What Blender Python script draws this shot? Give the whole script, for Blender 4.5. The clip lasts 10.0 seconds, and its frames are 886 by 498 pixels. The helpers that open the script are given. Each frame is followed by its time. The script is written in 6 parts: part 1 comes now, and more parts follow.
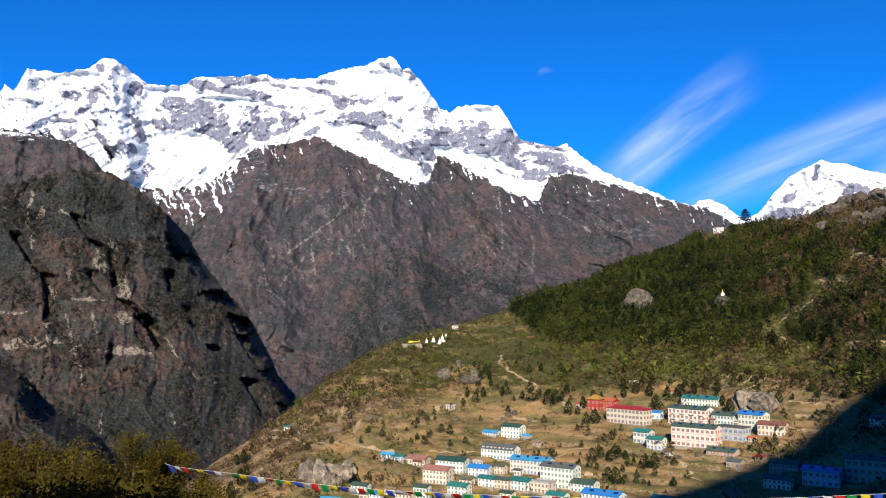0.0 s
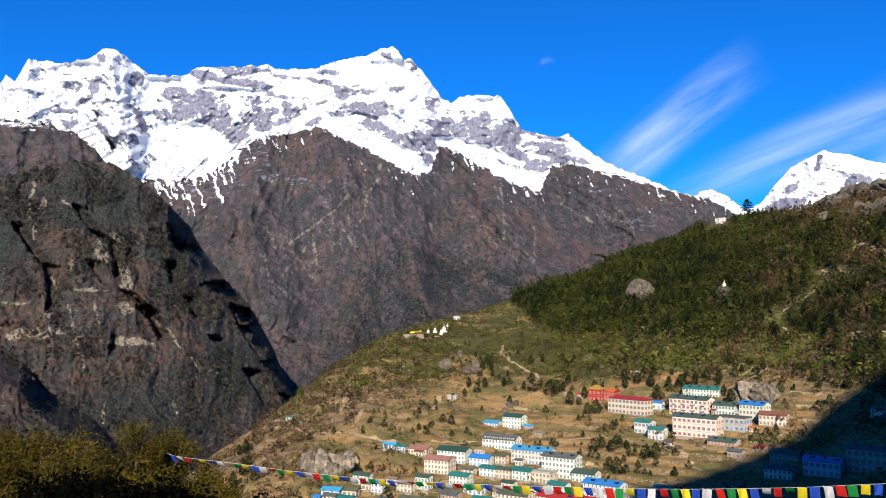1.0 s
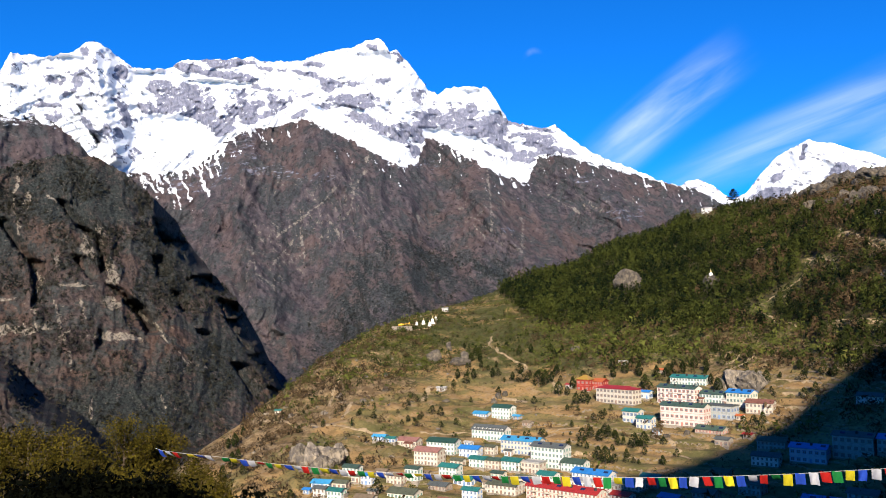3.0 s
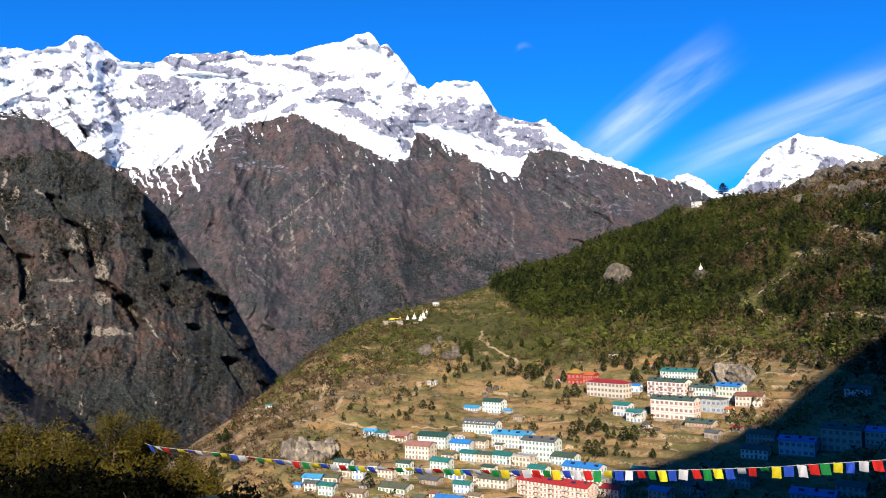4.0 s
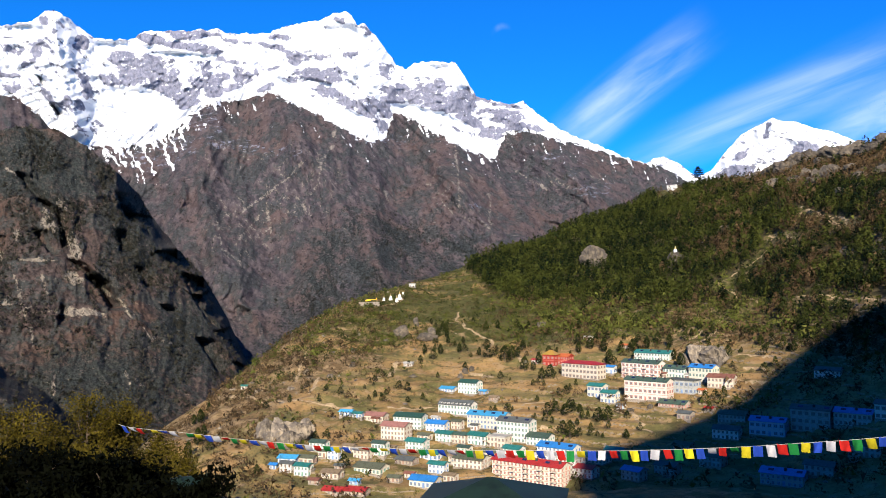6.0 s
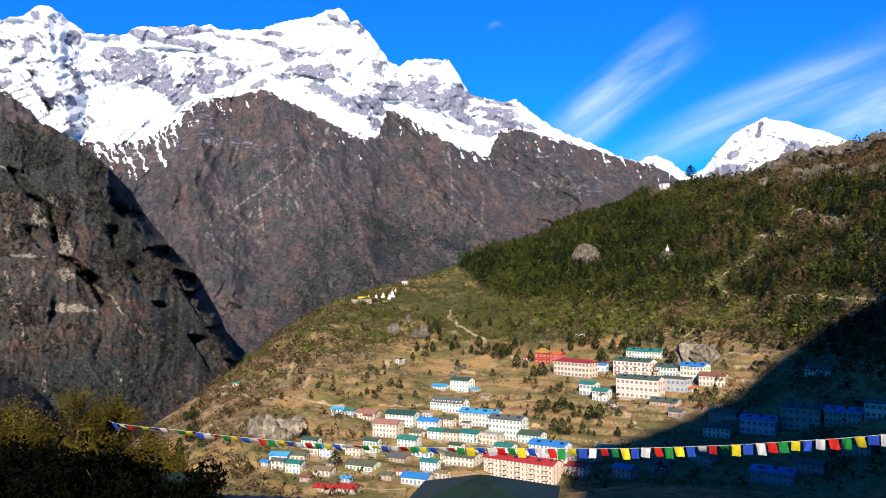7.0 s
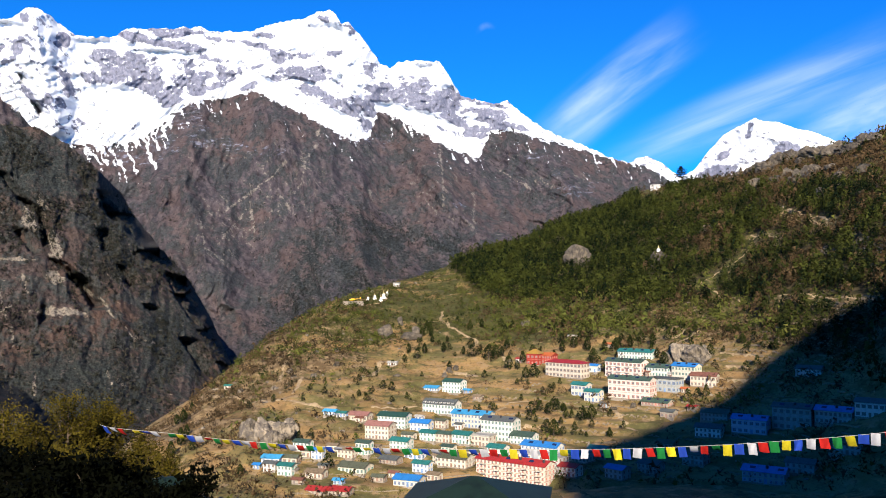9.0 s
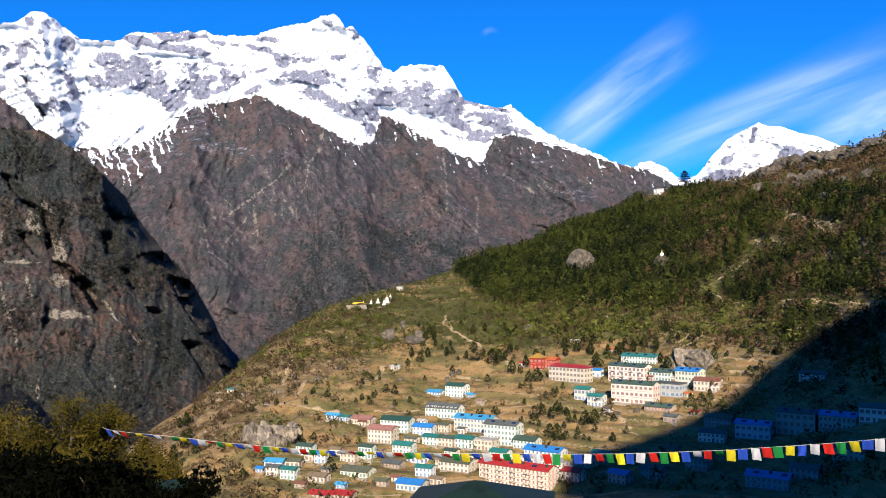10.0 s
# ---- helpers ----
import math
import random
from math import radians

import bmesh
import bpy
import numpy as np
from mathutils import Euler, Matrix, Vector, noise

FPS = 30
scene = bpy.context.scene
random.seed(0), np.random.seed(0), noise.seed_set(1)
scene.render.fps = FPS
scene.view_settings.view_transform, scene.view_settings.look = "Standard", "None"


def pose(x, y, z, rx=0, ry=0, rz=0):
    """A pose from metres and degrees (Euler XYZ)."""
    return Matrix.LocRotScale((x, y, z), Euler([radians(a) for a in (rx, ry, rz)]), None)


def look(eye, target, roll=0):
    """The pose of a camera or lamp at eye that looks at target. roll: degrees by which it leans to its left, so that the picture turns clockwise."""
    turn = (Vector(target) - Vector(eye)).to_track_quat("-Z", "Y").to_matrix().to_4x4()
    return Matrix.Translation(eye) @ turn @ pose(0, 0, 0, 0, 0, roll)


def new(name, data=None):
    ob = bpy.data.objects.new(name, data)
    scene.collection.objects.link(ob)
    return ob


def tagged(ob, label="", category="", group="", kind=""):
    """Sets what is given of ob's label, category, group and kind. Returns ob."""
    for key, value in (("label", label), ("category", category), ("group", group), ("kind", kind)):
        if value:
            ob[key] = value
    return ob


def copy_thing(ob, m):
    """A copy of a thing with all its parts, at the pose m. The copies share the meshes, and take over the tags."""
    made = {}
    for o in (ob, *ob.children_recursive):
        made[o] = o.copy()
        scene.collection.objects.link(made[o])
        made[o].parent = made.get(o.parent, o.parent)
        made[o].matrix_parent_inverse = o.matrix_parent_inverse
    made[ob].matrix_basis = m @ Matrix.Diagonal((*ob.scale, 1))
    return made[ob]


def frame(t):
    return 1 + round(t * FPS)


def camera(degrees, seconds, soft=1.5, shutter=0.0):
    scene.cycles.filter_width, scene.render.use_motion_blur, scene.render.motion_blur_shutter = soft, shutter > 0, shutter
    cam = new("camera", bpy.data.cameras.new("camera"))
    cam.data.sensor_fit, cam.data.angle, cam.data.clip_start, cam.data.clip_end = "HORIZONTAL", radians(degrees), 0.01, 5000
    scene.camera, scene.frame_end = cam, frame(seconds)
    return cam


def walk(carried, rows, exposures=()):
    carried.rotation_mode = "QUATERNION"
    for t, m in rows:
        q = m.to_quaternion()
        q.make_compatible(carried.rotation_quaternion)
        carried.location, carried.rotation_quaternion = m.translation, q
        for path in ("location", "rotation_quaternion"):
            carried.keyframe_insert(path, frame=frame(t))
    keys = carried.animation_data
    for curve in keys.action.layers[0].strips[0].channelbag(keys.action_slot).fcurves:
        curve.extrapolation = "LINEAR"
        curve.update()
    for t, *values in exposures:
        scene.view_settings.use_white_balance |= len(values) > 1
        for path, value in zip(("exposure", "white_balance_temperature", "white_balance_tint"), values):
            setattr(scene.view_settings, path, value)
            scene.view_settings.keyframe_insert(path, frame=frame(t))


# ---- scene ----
EXPOSURE = 1.04
cam = camera(55.2, 10.0, soft=0.95)
# seconds, turn to the left, tilt up, lean, in degrees: the camera is held by hand and pans to the right and down
PAN = [
    (0.0, 0.0, 5.5, 0.0), (0.5, -0.12, 5.22, -0.16), (1.0, 0.11, 4.86, 0.0), (1.5, 0.04, 4.67, 0.17),
    (2.0, -0.23, 4.52, 0.16), (2.5, -0.46, 4.39, 0.37), (4.0, -1.34, 3.92, 0.7), (4.5, -1.73, 3.51, 0.62),
    (5.0, -2.13, 3.2, 0.5), (5.5, -2.56, 2.87, 0.5), (7.0, -3.4, 2.49, 0.26), (7.5, -3.61, 2.41, 0.22),
    (8.0, -3.79, 2.31, 0.41), (8.5, -3.92, 2.43, 0.4), (9.0, -3.97, 2.59, 0.5), (9.5, -3.99, 2.75, 0.46),
    (10.0, -3.75, 2.86, 0.36),
]
walk(cam, [(t, pose(0.012 * min(t, 7.5), 0, 0, 0, 0, yaw) @ pose(0, 0, 0, tilt) @ pose(0, 0, 0, 0, lean) @ pose(0, 0, 0, 90))
           for t, yaw, tilt, lean in PAN],
     exposures=[(0.0, EXPOSURE - 0.16), (2.0, EXPOSURE - 0.10), (4.2, EXPOSURE + 0.02), (7.0, EXPOSURE + 0.04), (10.0, EXPOSURE + 0.02)])

# ---- light ----
SUN_AZ, SUN_EL = 184.0, 25.0        # degrees clockwise from the line of sight, and above the horizon
world = bpy.data.worlds.new("sky")
scene.world = world
world.use_nodes = True
wn, wl = world.node_tree.nodes, world.node_tree.links
sky = wn.new("ShaderNodeTexSky")
sky.sky_type, sky.sun_disc = "NISHITA", False
sky.sun_elevation, sky.sun_rotation = radians(SUN_EL), radians(SUN_AZ)
sky.altitude, sky.air_density, sky.dust_density, sky.ozone_density = 2200, 0.75, 0.0, 5.0
wn["Background"].inputs["Strength"].default_value = 0.05
thin_air = wn.new("ShaderNodeMix")          # the deep blue of the sky at 3,500 m
thin_air.data_type, thin_air.blend_type = "RGBA", "MULTIPLY"
thin_air.inputs[0].default_value, thin_air.inputs[7].default_value = 1.0, (0.10, 1.2, 2.17, 1)
wl.new(sky.outputs["Color"], thin_air.inputs[6])
wl.new(thin_air.outputs[2], wn["Background"].inputs["Color"])
sun = new("sun", bpy.data.lights.new("sun", "SUN"))
sun.data.energy, sun.data.angle, sun.data.color = 5.0, radians(0.53), (1.0, 0.895, 0.745)
sun.matrix_world = look((0, 0, 900), (-math.sin(radians(SUN_AZ)), -math.cos(radians(SUN_AZ)), 900 - math.tan(radians(SUN_EL))))
scene.view_settings.exposure = EXPOSURE


# ---- noise ----
def lattice(seed):
    rs = np.random.RandomState(seed)
    angle = rs.rand(256) * 2 * np.pi
    return rs.permutation(256), np.cos(angle), np.sin(angle)


TABLES = {}


def gnoise(x, y, seed=0):
    """Gradient noise, about -0.7 to 0.7."""
    if seed not in TABLES:
        TABLES[seed] = lattice(seed)
    perm, gx, gy = TABLES[seed]
    x, y = np.asarray(x, float), np.asarray(y, float)
    xi, yi = np.floor(x).astype(int), np.floor(y).astype(int)
    fx, fy = x - xi, y - yi
    u, v = fx * fx * fx * (fx * (fx * 6 - 15) + 10), fy * fy * fy * (fy * (fy * 6 - 15) + 10)

    def corner(i, j):
        h = perm[(perm[(xi + i) & 255] + yi + j) & 255]
        return gx[h] * (fx - i) + gy[h] * (fy - j)

    a, b = corner(0, 0), corner(1, 0)
    c, d = corner(0, 1), corner(1, 1)
    return (a + u * (b - a)) * (1 - v) + (c + u * (d - c)) * v


def fbm(x, y, octaves=5, seed=0, gain=0.5):
    total, amp = 0.0, 1.0
    for i in range(octaves):
        total = total + amp * gnoise(x * 2 ** i, y * 2 ** i, seed + i)
        amp *= gain
    return total


def ridged(x, y, octaves=5, seed=0, gain=0.5):
    """Sharp crests at 1, hollows towards 0."""
    total, amp, norm = 0.0, 1.0, 0.0
    for i in range(octaves):
        total = total + amp * (1 - np.abs(gnoise(x * 2 ** i, y * 2 ** i, seed + i)) * 2) ** 2
        norm += amp
        amp *= gain
    return total / norm


def step(lo, hi, x):
    t = np.clip((x - lo) / (hi - lo), 0, 1)
    return t * t * (3 - 2 * t)


def table(text):
    """Columns of numbers from rows such as 'a,b; a,b'."""
    return np.array([[float(v) for v in row.split(",")] for row in text.split(";")]).T


def line_distance(a, e, pts):
    """Distance from (a, e) to a broken line, and how far along it the nearest point lies (0 to 1)."""
    best, along = np.full(np.shape(a), 1e9), np.zeros(np.shape(a))
    n = len(pts) - 1
    for i, ((x0, y0), (x1, y1)) in enumerate(zip(pts[:-1], pts[1:])):
        dx, dy = x1 - x0, y1 - y0
        t = np.clip(((a - x0) * dx + (e - y0) * dy) / (dx * dx + dy * dy), 0, 1)
        d = np.hypot(a - x0 - t * dx, e - y0 - t * dy)
        closer = d < best
        best, along = np.where(closer, d, best), np.where(closer, (i + t) / n, along)
    return best, along


def blobs(a, e, rows):
    """The strongest of some soft ovals: bearing, height, half width, half height, lean in degrees."""
    out = np.full(np.shape(a), -9.0)
    for a0, e0, w, h, lean in rows:
        c, s = math.cos(radians(lean)), math.sin(radians(lean))
        u, v = (a - a0) * c + (e - e0) * s, (e - e0) * c - (a - a0) * s
        out = np.maximum(out, 1 - np.hypot(u / w, v / h))
    return out


# ---- materials ----
def material(name, rough=0.9, metallic=0.0, spec=0.2):
    m = bpy.data.materials.new(name)
    m.use_nodes = True
    b = m.node_tree.nodes["Principled BSDF"]
    b.inputs["Roughness"].default_value, b.inputs["Metallic"].default_value = rough, metallic
    b.inputs["Specular IOR Level"].default_value = spec
    return m


class Nodes:
    """Short calls for building a node material."""

    def __init__(self, m):
        self.n, self.l = m.node_tree.nodes, m.node_tree.links
        self.bsdf = self.n["Principled BSDF"]
        self.coords = self.n.new("ShaderNodeTexCoord").outputs["Object"]

    def put(self, socket, value):
        if isinstance(value, bpy.types.NodeSocket):
            self.l.new(value, socket)
        elif isinstance(value, tuple) and len(value) == 3 and socket.type == "RGBA":
            socket.default_value = (*value, 1)
        else:
            socket.default_value = value

    def math(self, op, a, b=0.0, c=0.0, clamp=False):
        n = self.n.new("ShaderNodeMath")
        n.operation, n.use_clamp = op, clamp
        for s, v in zip(n.inputs, (a, b, c)):
            self.put(s, v)
        return n.outputs[0]

    def scaled(self, factors, source=None):
        n = self.n.new("ShaderNodeMapping")
        n.inputs["Scale"].default_value = factors
        self.l.new(source or self.coords, n.inputs["Vector"])
        return n.outputs[0]

    def turned(self, degrees):
        """The place turned about the line of sight, for slanting patterns."""
        n = self.n.new("ShaderNodeMapping")
        n.inputs["Rotation"].default_value = (0, radians(degrees), 0)
        self.l.new(self.coords, n.inputs["Vector"])
        return n.outputs[0]

    def noise(self, scale, detail=4.0, rough=0.55, source=None, distortion=0.0):
        n = self.n.new("ShaderNodeTexNoise")
        n.inputs["Scale"].default_value, n.inputs["Detail"].default_value = scale, detail
        n.inputs["Roughness"].default_value, n.inputs["Distortion"].default_value = rough, distortion
        self.l.new(source or self.coords, n.inputs["Vector"])
        return n.outputs["Fac"]

    def ramp(self, value, lo, hi):
        n = self.n.new("ShaderNodeMapRange")
        n.interpolation_type = "SMOOTHSTEP"
        self.put(n.inputs["Value"], value)
        n.inputs["From Min"].default_value, n.inputs["From Max"].default_value = lo, hi
        return n.outputs["Result"]

    def mix(self, fac, a, b):
        n = self.n.new("ShaderNodeMix")
        n.data_type = "RGBA"
        for key, v in ((0, fac), (6, a), (7, b)):
            self.put(n.inputs[key], v)
        return n.outputs[2]

    def attr(self, name):
        n = self.n.new("ShaderNodeAttribute")
        n.attribute_name = name
        return n.outputs["Fac"]

    def random(self):
        return self.n.new("ShaderNodeObjectInfo").outputs["Random"]

    def island(self):
        return self.n.new("ShaderNodeNewGeometry").outputs["Random Per Island"]

    def colour(self, value):
        self.put(self.bsdf.inputs["Base Color"], value)

    def bump(self, height, strength=0.5, distance=0.1):
        n = self.n.new("ShaderNodeBump")
        n.inputs["Strength"].default_value, n.inputs["Distance"].default_value = strength, distance
        self.l.new(height, n.inputs["Height"])
        self.l.new(n.outputs[0], self.bsdf.inputs["Normal"])


def mountain_rock(name, dark, light, wood, pale, grain=1.0):
    """Weathered rock and scrub with snow lying on it: attributes snow, wood and pale say how much of each there is."""
    m = material(name, 0.95, 0, 0.1)
    k = Nodes(m)
    streak = k.noise(0.034 * grain, 8, 0.74, k.scaled((1.0, 0.6, 0.40), k.turned(30)), 0.2)
    broad = k.noise(0.0035 * grain, 4, 0.5)
    fine = k.noise(0.13 * grain, 6, 0.72)
    grit = k.noise(0.055 * grain, 7, 0.74)
    spots = k.noise(0.045 * grain, 8, 0.76, k.scaled((0.8, 0.7, 2.6), k.turned(-14)), 0.3)
    beds = k.noise(0.050 * grain, 7, 0.74, k.scaled((0.30, 0.3, 1.5), k.turned(8)), 0.4)
    cleft = k.noise(0.085 * grain, 7, 0.74, k.scaled((1.3, 1.0, 0.45), k.turned(12)), 0.3)
    base = k.mix(k.ramp(streak, 0.42, 0.60), dark, light)
    base = k.mix(k.math("MULTIPLY", k.ramp(broad, 0.42, 0.60), 0.5), base, tuple(c * f for c, f in zip(light, (1.12, 0.88, 0.70))))
    patch = k.noise(0.013 * grain, 7, 0.64, None, 0.4)
    base = k.mix(k.math("MULTIPLY", k.ramp(patch, 0.46, 0.56), 0.8), base, k.mix(k.ramp(fine, 0.40, 0.60), tuple(c * 2.6 for c in wood), tuple(c * 1.5 for c in wood)))
    base = k.mix(k.ramp(grit, 0.52, 0.62), base, tuple(c * 0.6 for c in dark))
    base = k.mix(k.math("MULTIPLY", k.ramp(grit, 0.44, 0.36), 0.7), base, tuple(c * 1.2 for c in light))
    wooded = k.ramp(k.math("ADD", k.attr("wood"), k.math("ADD", k.math("MULTIPLY_ADD", fine, 1.6, -0.8), k.math("MULTIPLY_ADD", grit, 2.2, -1.1))), -0.25, 0.55)
    base = k.mix(wooded, base, k.mix(k.ramp(fine, 0.42, 0.58), tuple(c * 2.0 for c in wood), tuple(c * 0.7 for c in wood)))
    crumbs = k.math("ADD", k.math("MULTIPLY_ADD", streak, 2.0, -1.0), k.math("MULTIPLY_ADD", grit, 2.2, -1.1))
    bare = k.ramp(k.math("ADD", k.attr("pale"), crumbs), 0.02, 0.20)
    base = k.mix(bare, base, k.mix(k.ramp(fine, 0.42, 0.62), pale, tuple(c * 0.45 for c in pale)))
    base = k.mix(k.math("MULTIPLY", k.ramp(spots, 0.60, 0.67), 0.7), base, pale)
    craggy = k.ramp(k.math("ADD", k.math("MULTIPLY_ADD", k.attr("high"), 1.6, -0.8), k.math("ADD", k.math("MULTIPLY_ADD", beds, 2.4, -1.2), k.math("MULTIPLY_ADD", grit, 1.6, -0.8))), -0.1, 0.3)
    base = k.mix(craggy, base, k.mix(k.ramp(cleft, 0.34, 0.66), (0.225, 0.232, 0.295), (0.100, 0.106, 0.148)))
    wild = k.math("ADD", k.math("MULTIPLY_ADD", beds, 1.2, -0.6), k.math("ADD", k.math("MULTIPLY_ADD", cleft, 0.6, -0.3), k.math("MULTIPLY_ADD", fine, 0.4, -0.2)))
    snowy = k.ramp(k.math("ADD", k.attr("snow"), wild), -0.05, 0.06)
    k.colour(k.mix(snowy, base, (0.60, 0.625, 0.67)))
    k.put(k.bsdf.inputs["Roughness"], k.math("MULTIPLY_ADD", snowy, -0.25, 0.95))
    k.bump(k.math("ADD", fine, spots), 0.6, 5.0 / grain)
    return m


# ---- the mountains ----
def grid_object(name, P, attrs, mat, wrap=False):
    """A sheet of quads over an array of places, rows by columns, with named values at its corners."""
    rows, cols = P.shape[:2]
    i = np.arange(rows * cols).reshape(rows, cols)
    if wrap:
        i = np.concatenate([i, i[:, :1]], 1)
    quads = np.stack([i[:-1, :-1], i[:-1, 1:], i[1:, 1:], i[1:, :-1]], -1).reshape(-1, 4)
    me = bpy.data.meshes.new(name)
    me.vertices.add(rows * cols)
    me.vertices.foreach_set("co", P.reshape(-1))
    me.loops.add(quads.size)
    me.loops.foreach_set("vertex_index", quads.reshape(-1).astype(np.int32))
    me.polygons.add(len(quads))
    me.polygons.foreach_set("loop_start", np.arange(0, quads.size, 4, dtype=np.int32))
    me.update(calc_edges=True)
    for key, values in attrs.items():
        me.attributes.new(key, "FLOAT", "POINT").data.foreach_set("value", np.ascontiguousarray(values, np.float32).reshape(-1))
    me.polygons.foreach_set("use_smooth", np.ones(len(quads), bool))
    me.materials.append(mat)
    return new(name, me)


def polar(a, e, r):
    """The place at bearing a, height e (degrees) and distance r."""
    a, e = np.radians(a), np.radians(e)
    return np.stack([r * np.cos(e) * np.sin(a), r * np.cos(e) * np.cos(a), r * np.sin(e)], -1)


SURFACE = {}


def mountain(name, crest, foot, near, far, columns, rows, relief, cover, mat, bulge=0.85, jag=0.1, seed=0):
    """A mountainside from its foot to its crest and down its back. crest: bearings and heights of the skyline;
    relief(a, e, v): metres by which the rock stands forward; cover: attribute values."""
    ca, ce = table(crest)
    az = np.linspace(ca[0], ca[-1], columns)
    top = np.interp(az, ca, ce) + jag * fbm(az * 1.7, az * 0, 5, seed + 50, 0.6)
    v = np.linspace(0, 1, rows)[:, None]
    a = np.broadcast_to(az, (rows, columns))
    e = foot + (top - foot) * v
    stand = relief(a, e, v)
    r = near + (far - near) * v ** bulge - stand
    steep = np.gradient(stand, axis=0) / np.gradient(e, axis=0)
    steep = np.clip(steep / np.std(steep), -2, 2)
    P = polar(a, e, r)
    back = []
    for drop, away in ((0.15, 60), (1.2, 260), (6.0, 500)):
        back.append(polar(az, top - drop, np.minimum(r[-1] + away, 4960)))
    P = np.concatenate([P, np.stack(back)])
    grow = lambda x: np.concatenate([x, np.repeat(x[-1:], 3, 0)])
    ob = grid_object(name, P, {key: grow(np.broadcast_to(val, (rows, columns))) for key, val in cover(a, e, steep).items()}, mat)
    SURFACE[name] = (P[:rows], a, e)
    return ob


def ribs(a, e, rows):
    """Spurs standing forward: each a broken line from top to bottom, its half width and its metres."""
    out = 0.0
    for pts, width, metres in rows:
        d, along = line_distance(a, e, pts)
        out = out + metres * np.maximum(0, 1 - d / width) ** 1.2 * step(-0.2, 0.25, along)
    return out


def notches(a, e, rows):
    """Clefts in a rock face: each breaks in steeply at its line and comes forward again to the right."""
    out = 0.0
    a = a + 0.13 * fbm(a * 2.2, e * 2.2, 4, 141, 0.6)
    for pts, width, metres in rows:
        along = step(pts[0][1] + 0.15, pts[0][1] - 0.3, e) * step(pts[-1][1] - 0.15, pts[-1][1] + 0.3, e)
        x = a - np.interp(e.reshape(-1), [q[1] for q in pts[::-1]], [q[0] for q in pts[::-1]]).reshape(e.shape)
        out = out - metres * along * np.where(x > 0, np.maximum(0, 1 - x / width), np.maximum(0, 1 + x / 0.1))
    return out


SNOW_CREST = ("-31,12.4;-29.9,12.85;-28.8,13.65;-28.2,14.05;-27.9,14.75;-27.4,14.31;-26.7,15.73;-24.8,15.74;-23.2,16.17;-22.5,16.85;"
              "-21.9,16.99;-21,16.57;-20.4,16.01;-19.4,15.59;-17.6,15.67;-16.6,16.28;-14,16.54;-12.2,16.76;-11.1,16.54;-8.8,16.68;"
              "-8,17.08;-6.5,17.46;-5.3,17.67;-4.5,18.05;-3.6,18.29;-3.2,18;-2.8,17.36;-2.4,17.58;-1.6,16.75;-0.8,15.84;-0.2,14.91;"
              "0.5,14.65;1.1,15.02;2.1,15.16;3.8,15.07;4.4,14.32;4.9,13.38;5.3,12.81")
SNOW_CREST += ";7.5,12.27;8.4,12.47;9.3,11.66;10.5,10.8;11.9,10.01;13.7,9.27;15.5,8.39;17.3,7.88;19,6.97;21,5.64;24,4.2;28,2.5"
SNOW_LINE = table("-32.3,12.3;-25.2,12;-23.8,11.6;-22.9,10.94;-22.1,9.9;-20.1,9.1;-17.8,9;-16.4,9.4;-15.4,9.8;-14.5,10.6;-13.8,11.2;-12.9,11.85;"
                  "-11.5,12.27;-10,12.62;-8.48,12.93;-7.44,12.49;-5.93,11.83;-4.42,11.16;-2.9,10.17;-1.68,9.84;-0.9,10.2;-0.4,11.79;0.94,11.41;"
                  "2.09,10.66;3.62,9.82;5.15,9.08;6.4,8.6;6.9,9.6;7.28,10.43;8.8,10.46;10.5,9.97;12.37,9.38;14.22,8.75;16.4,8.18;17.83,7.6;19.2,6.67;28,3")
SNOW_FOOT = table("-32,11.9;-24,11.6;-21.6,9.9;-17,9.3;-14.3,10.6;-10.2,12.4;-8,12.6;-5,11.3;-2,10.6;0.5,10.9;3,10.4;6.6,9.6;9.7,10;13.7,8.8;18,7.6;28,5")
# rock too steep for snow: bearing, height, half width, half height, lean
WEST_ROCK = [(-24.34, 14.5, 0.28, 0.19, 0), (-23.88, 14.39, 0.28, 0.16, 40), (-24.5, 12.9, 0.75, 0.11, 0), (-24.3, 12.09, 0.51, 0.32, 20),
             (-22.84, 14.6, 0.29, 0.51, -10), (-23.27, 13.79, 0.45, 0.16, 40), (-20.37, 15.22, 0.42, 0.33, 30), (-24.41, 15.11, 0.31, 0.09, 0),
             (-22.49, 16.29, 0.25, 0.22, 0), (-20.01, 12.67, 0.24, 1.13, 38), (-19.0, 11.95, 0.4, 0.64, 48), (-20.33, 11.68, 0.4, 0.43, 20),
             (-21.2, 11.65, 0.3, 0.33, 0), (-21.84, 15.8, 0.16, 0.16, 0), (-22.27, 11.97, 0.16, 0.91, 30), (-23.42, 11.03, 0.25, 0.64, 45)]
ICE_WALL = [(-18.02, 14.55, 0.74, 0.4, 0), (-17.09, 13.86, 0.88, 0.75, 0), (-15.95, 13.87, 0.69, 1.17, 10), (-17.77, 13.01, 0.68, 0.31, 10), (-15.6, 12.81, 0.97, 0.28, -10),
            (-18.68, 13.12, 0.47, 0.27, 0)]
CREST_ROCK = [(-16.21, 15.86, 0.81, 0.24, -10), (-14.18, 16.26, 1.03, 0.24, 0), (-12.89, 16.46, 0.76, 0.17, 0), (-13.85, 15.55, 2.01, 0.23, -3),
              (-10.78, 16.06, 0.92, 0.14, -6), (-8.0, 16.51, 0.93, 0.14, 3), (-8.19, 15.79, 1.5, 0.16, -12), (-11.87, 15.15, 0.35, 0.18, -40)]
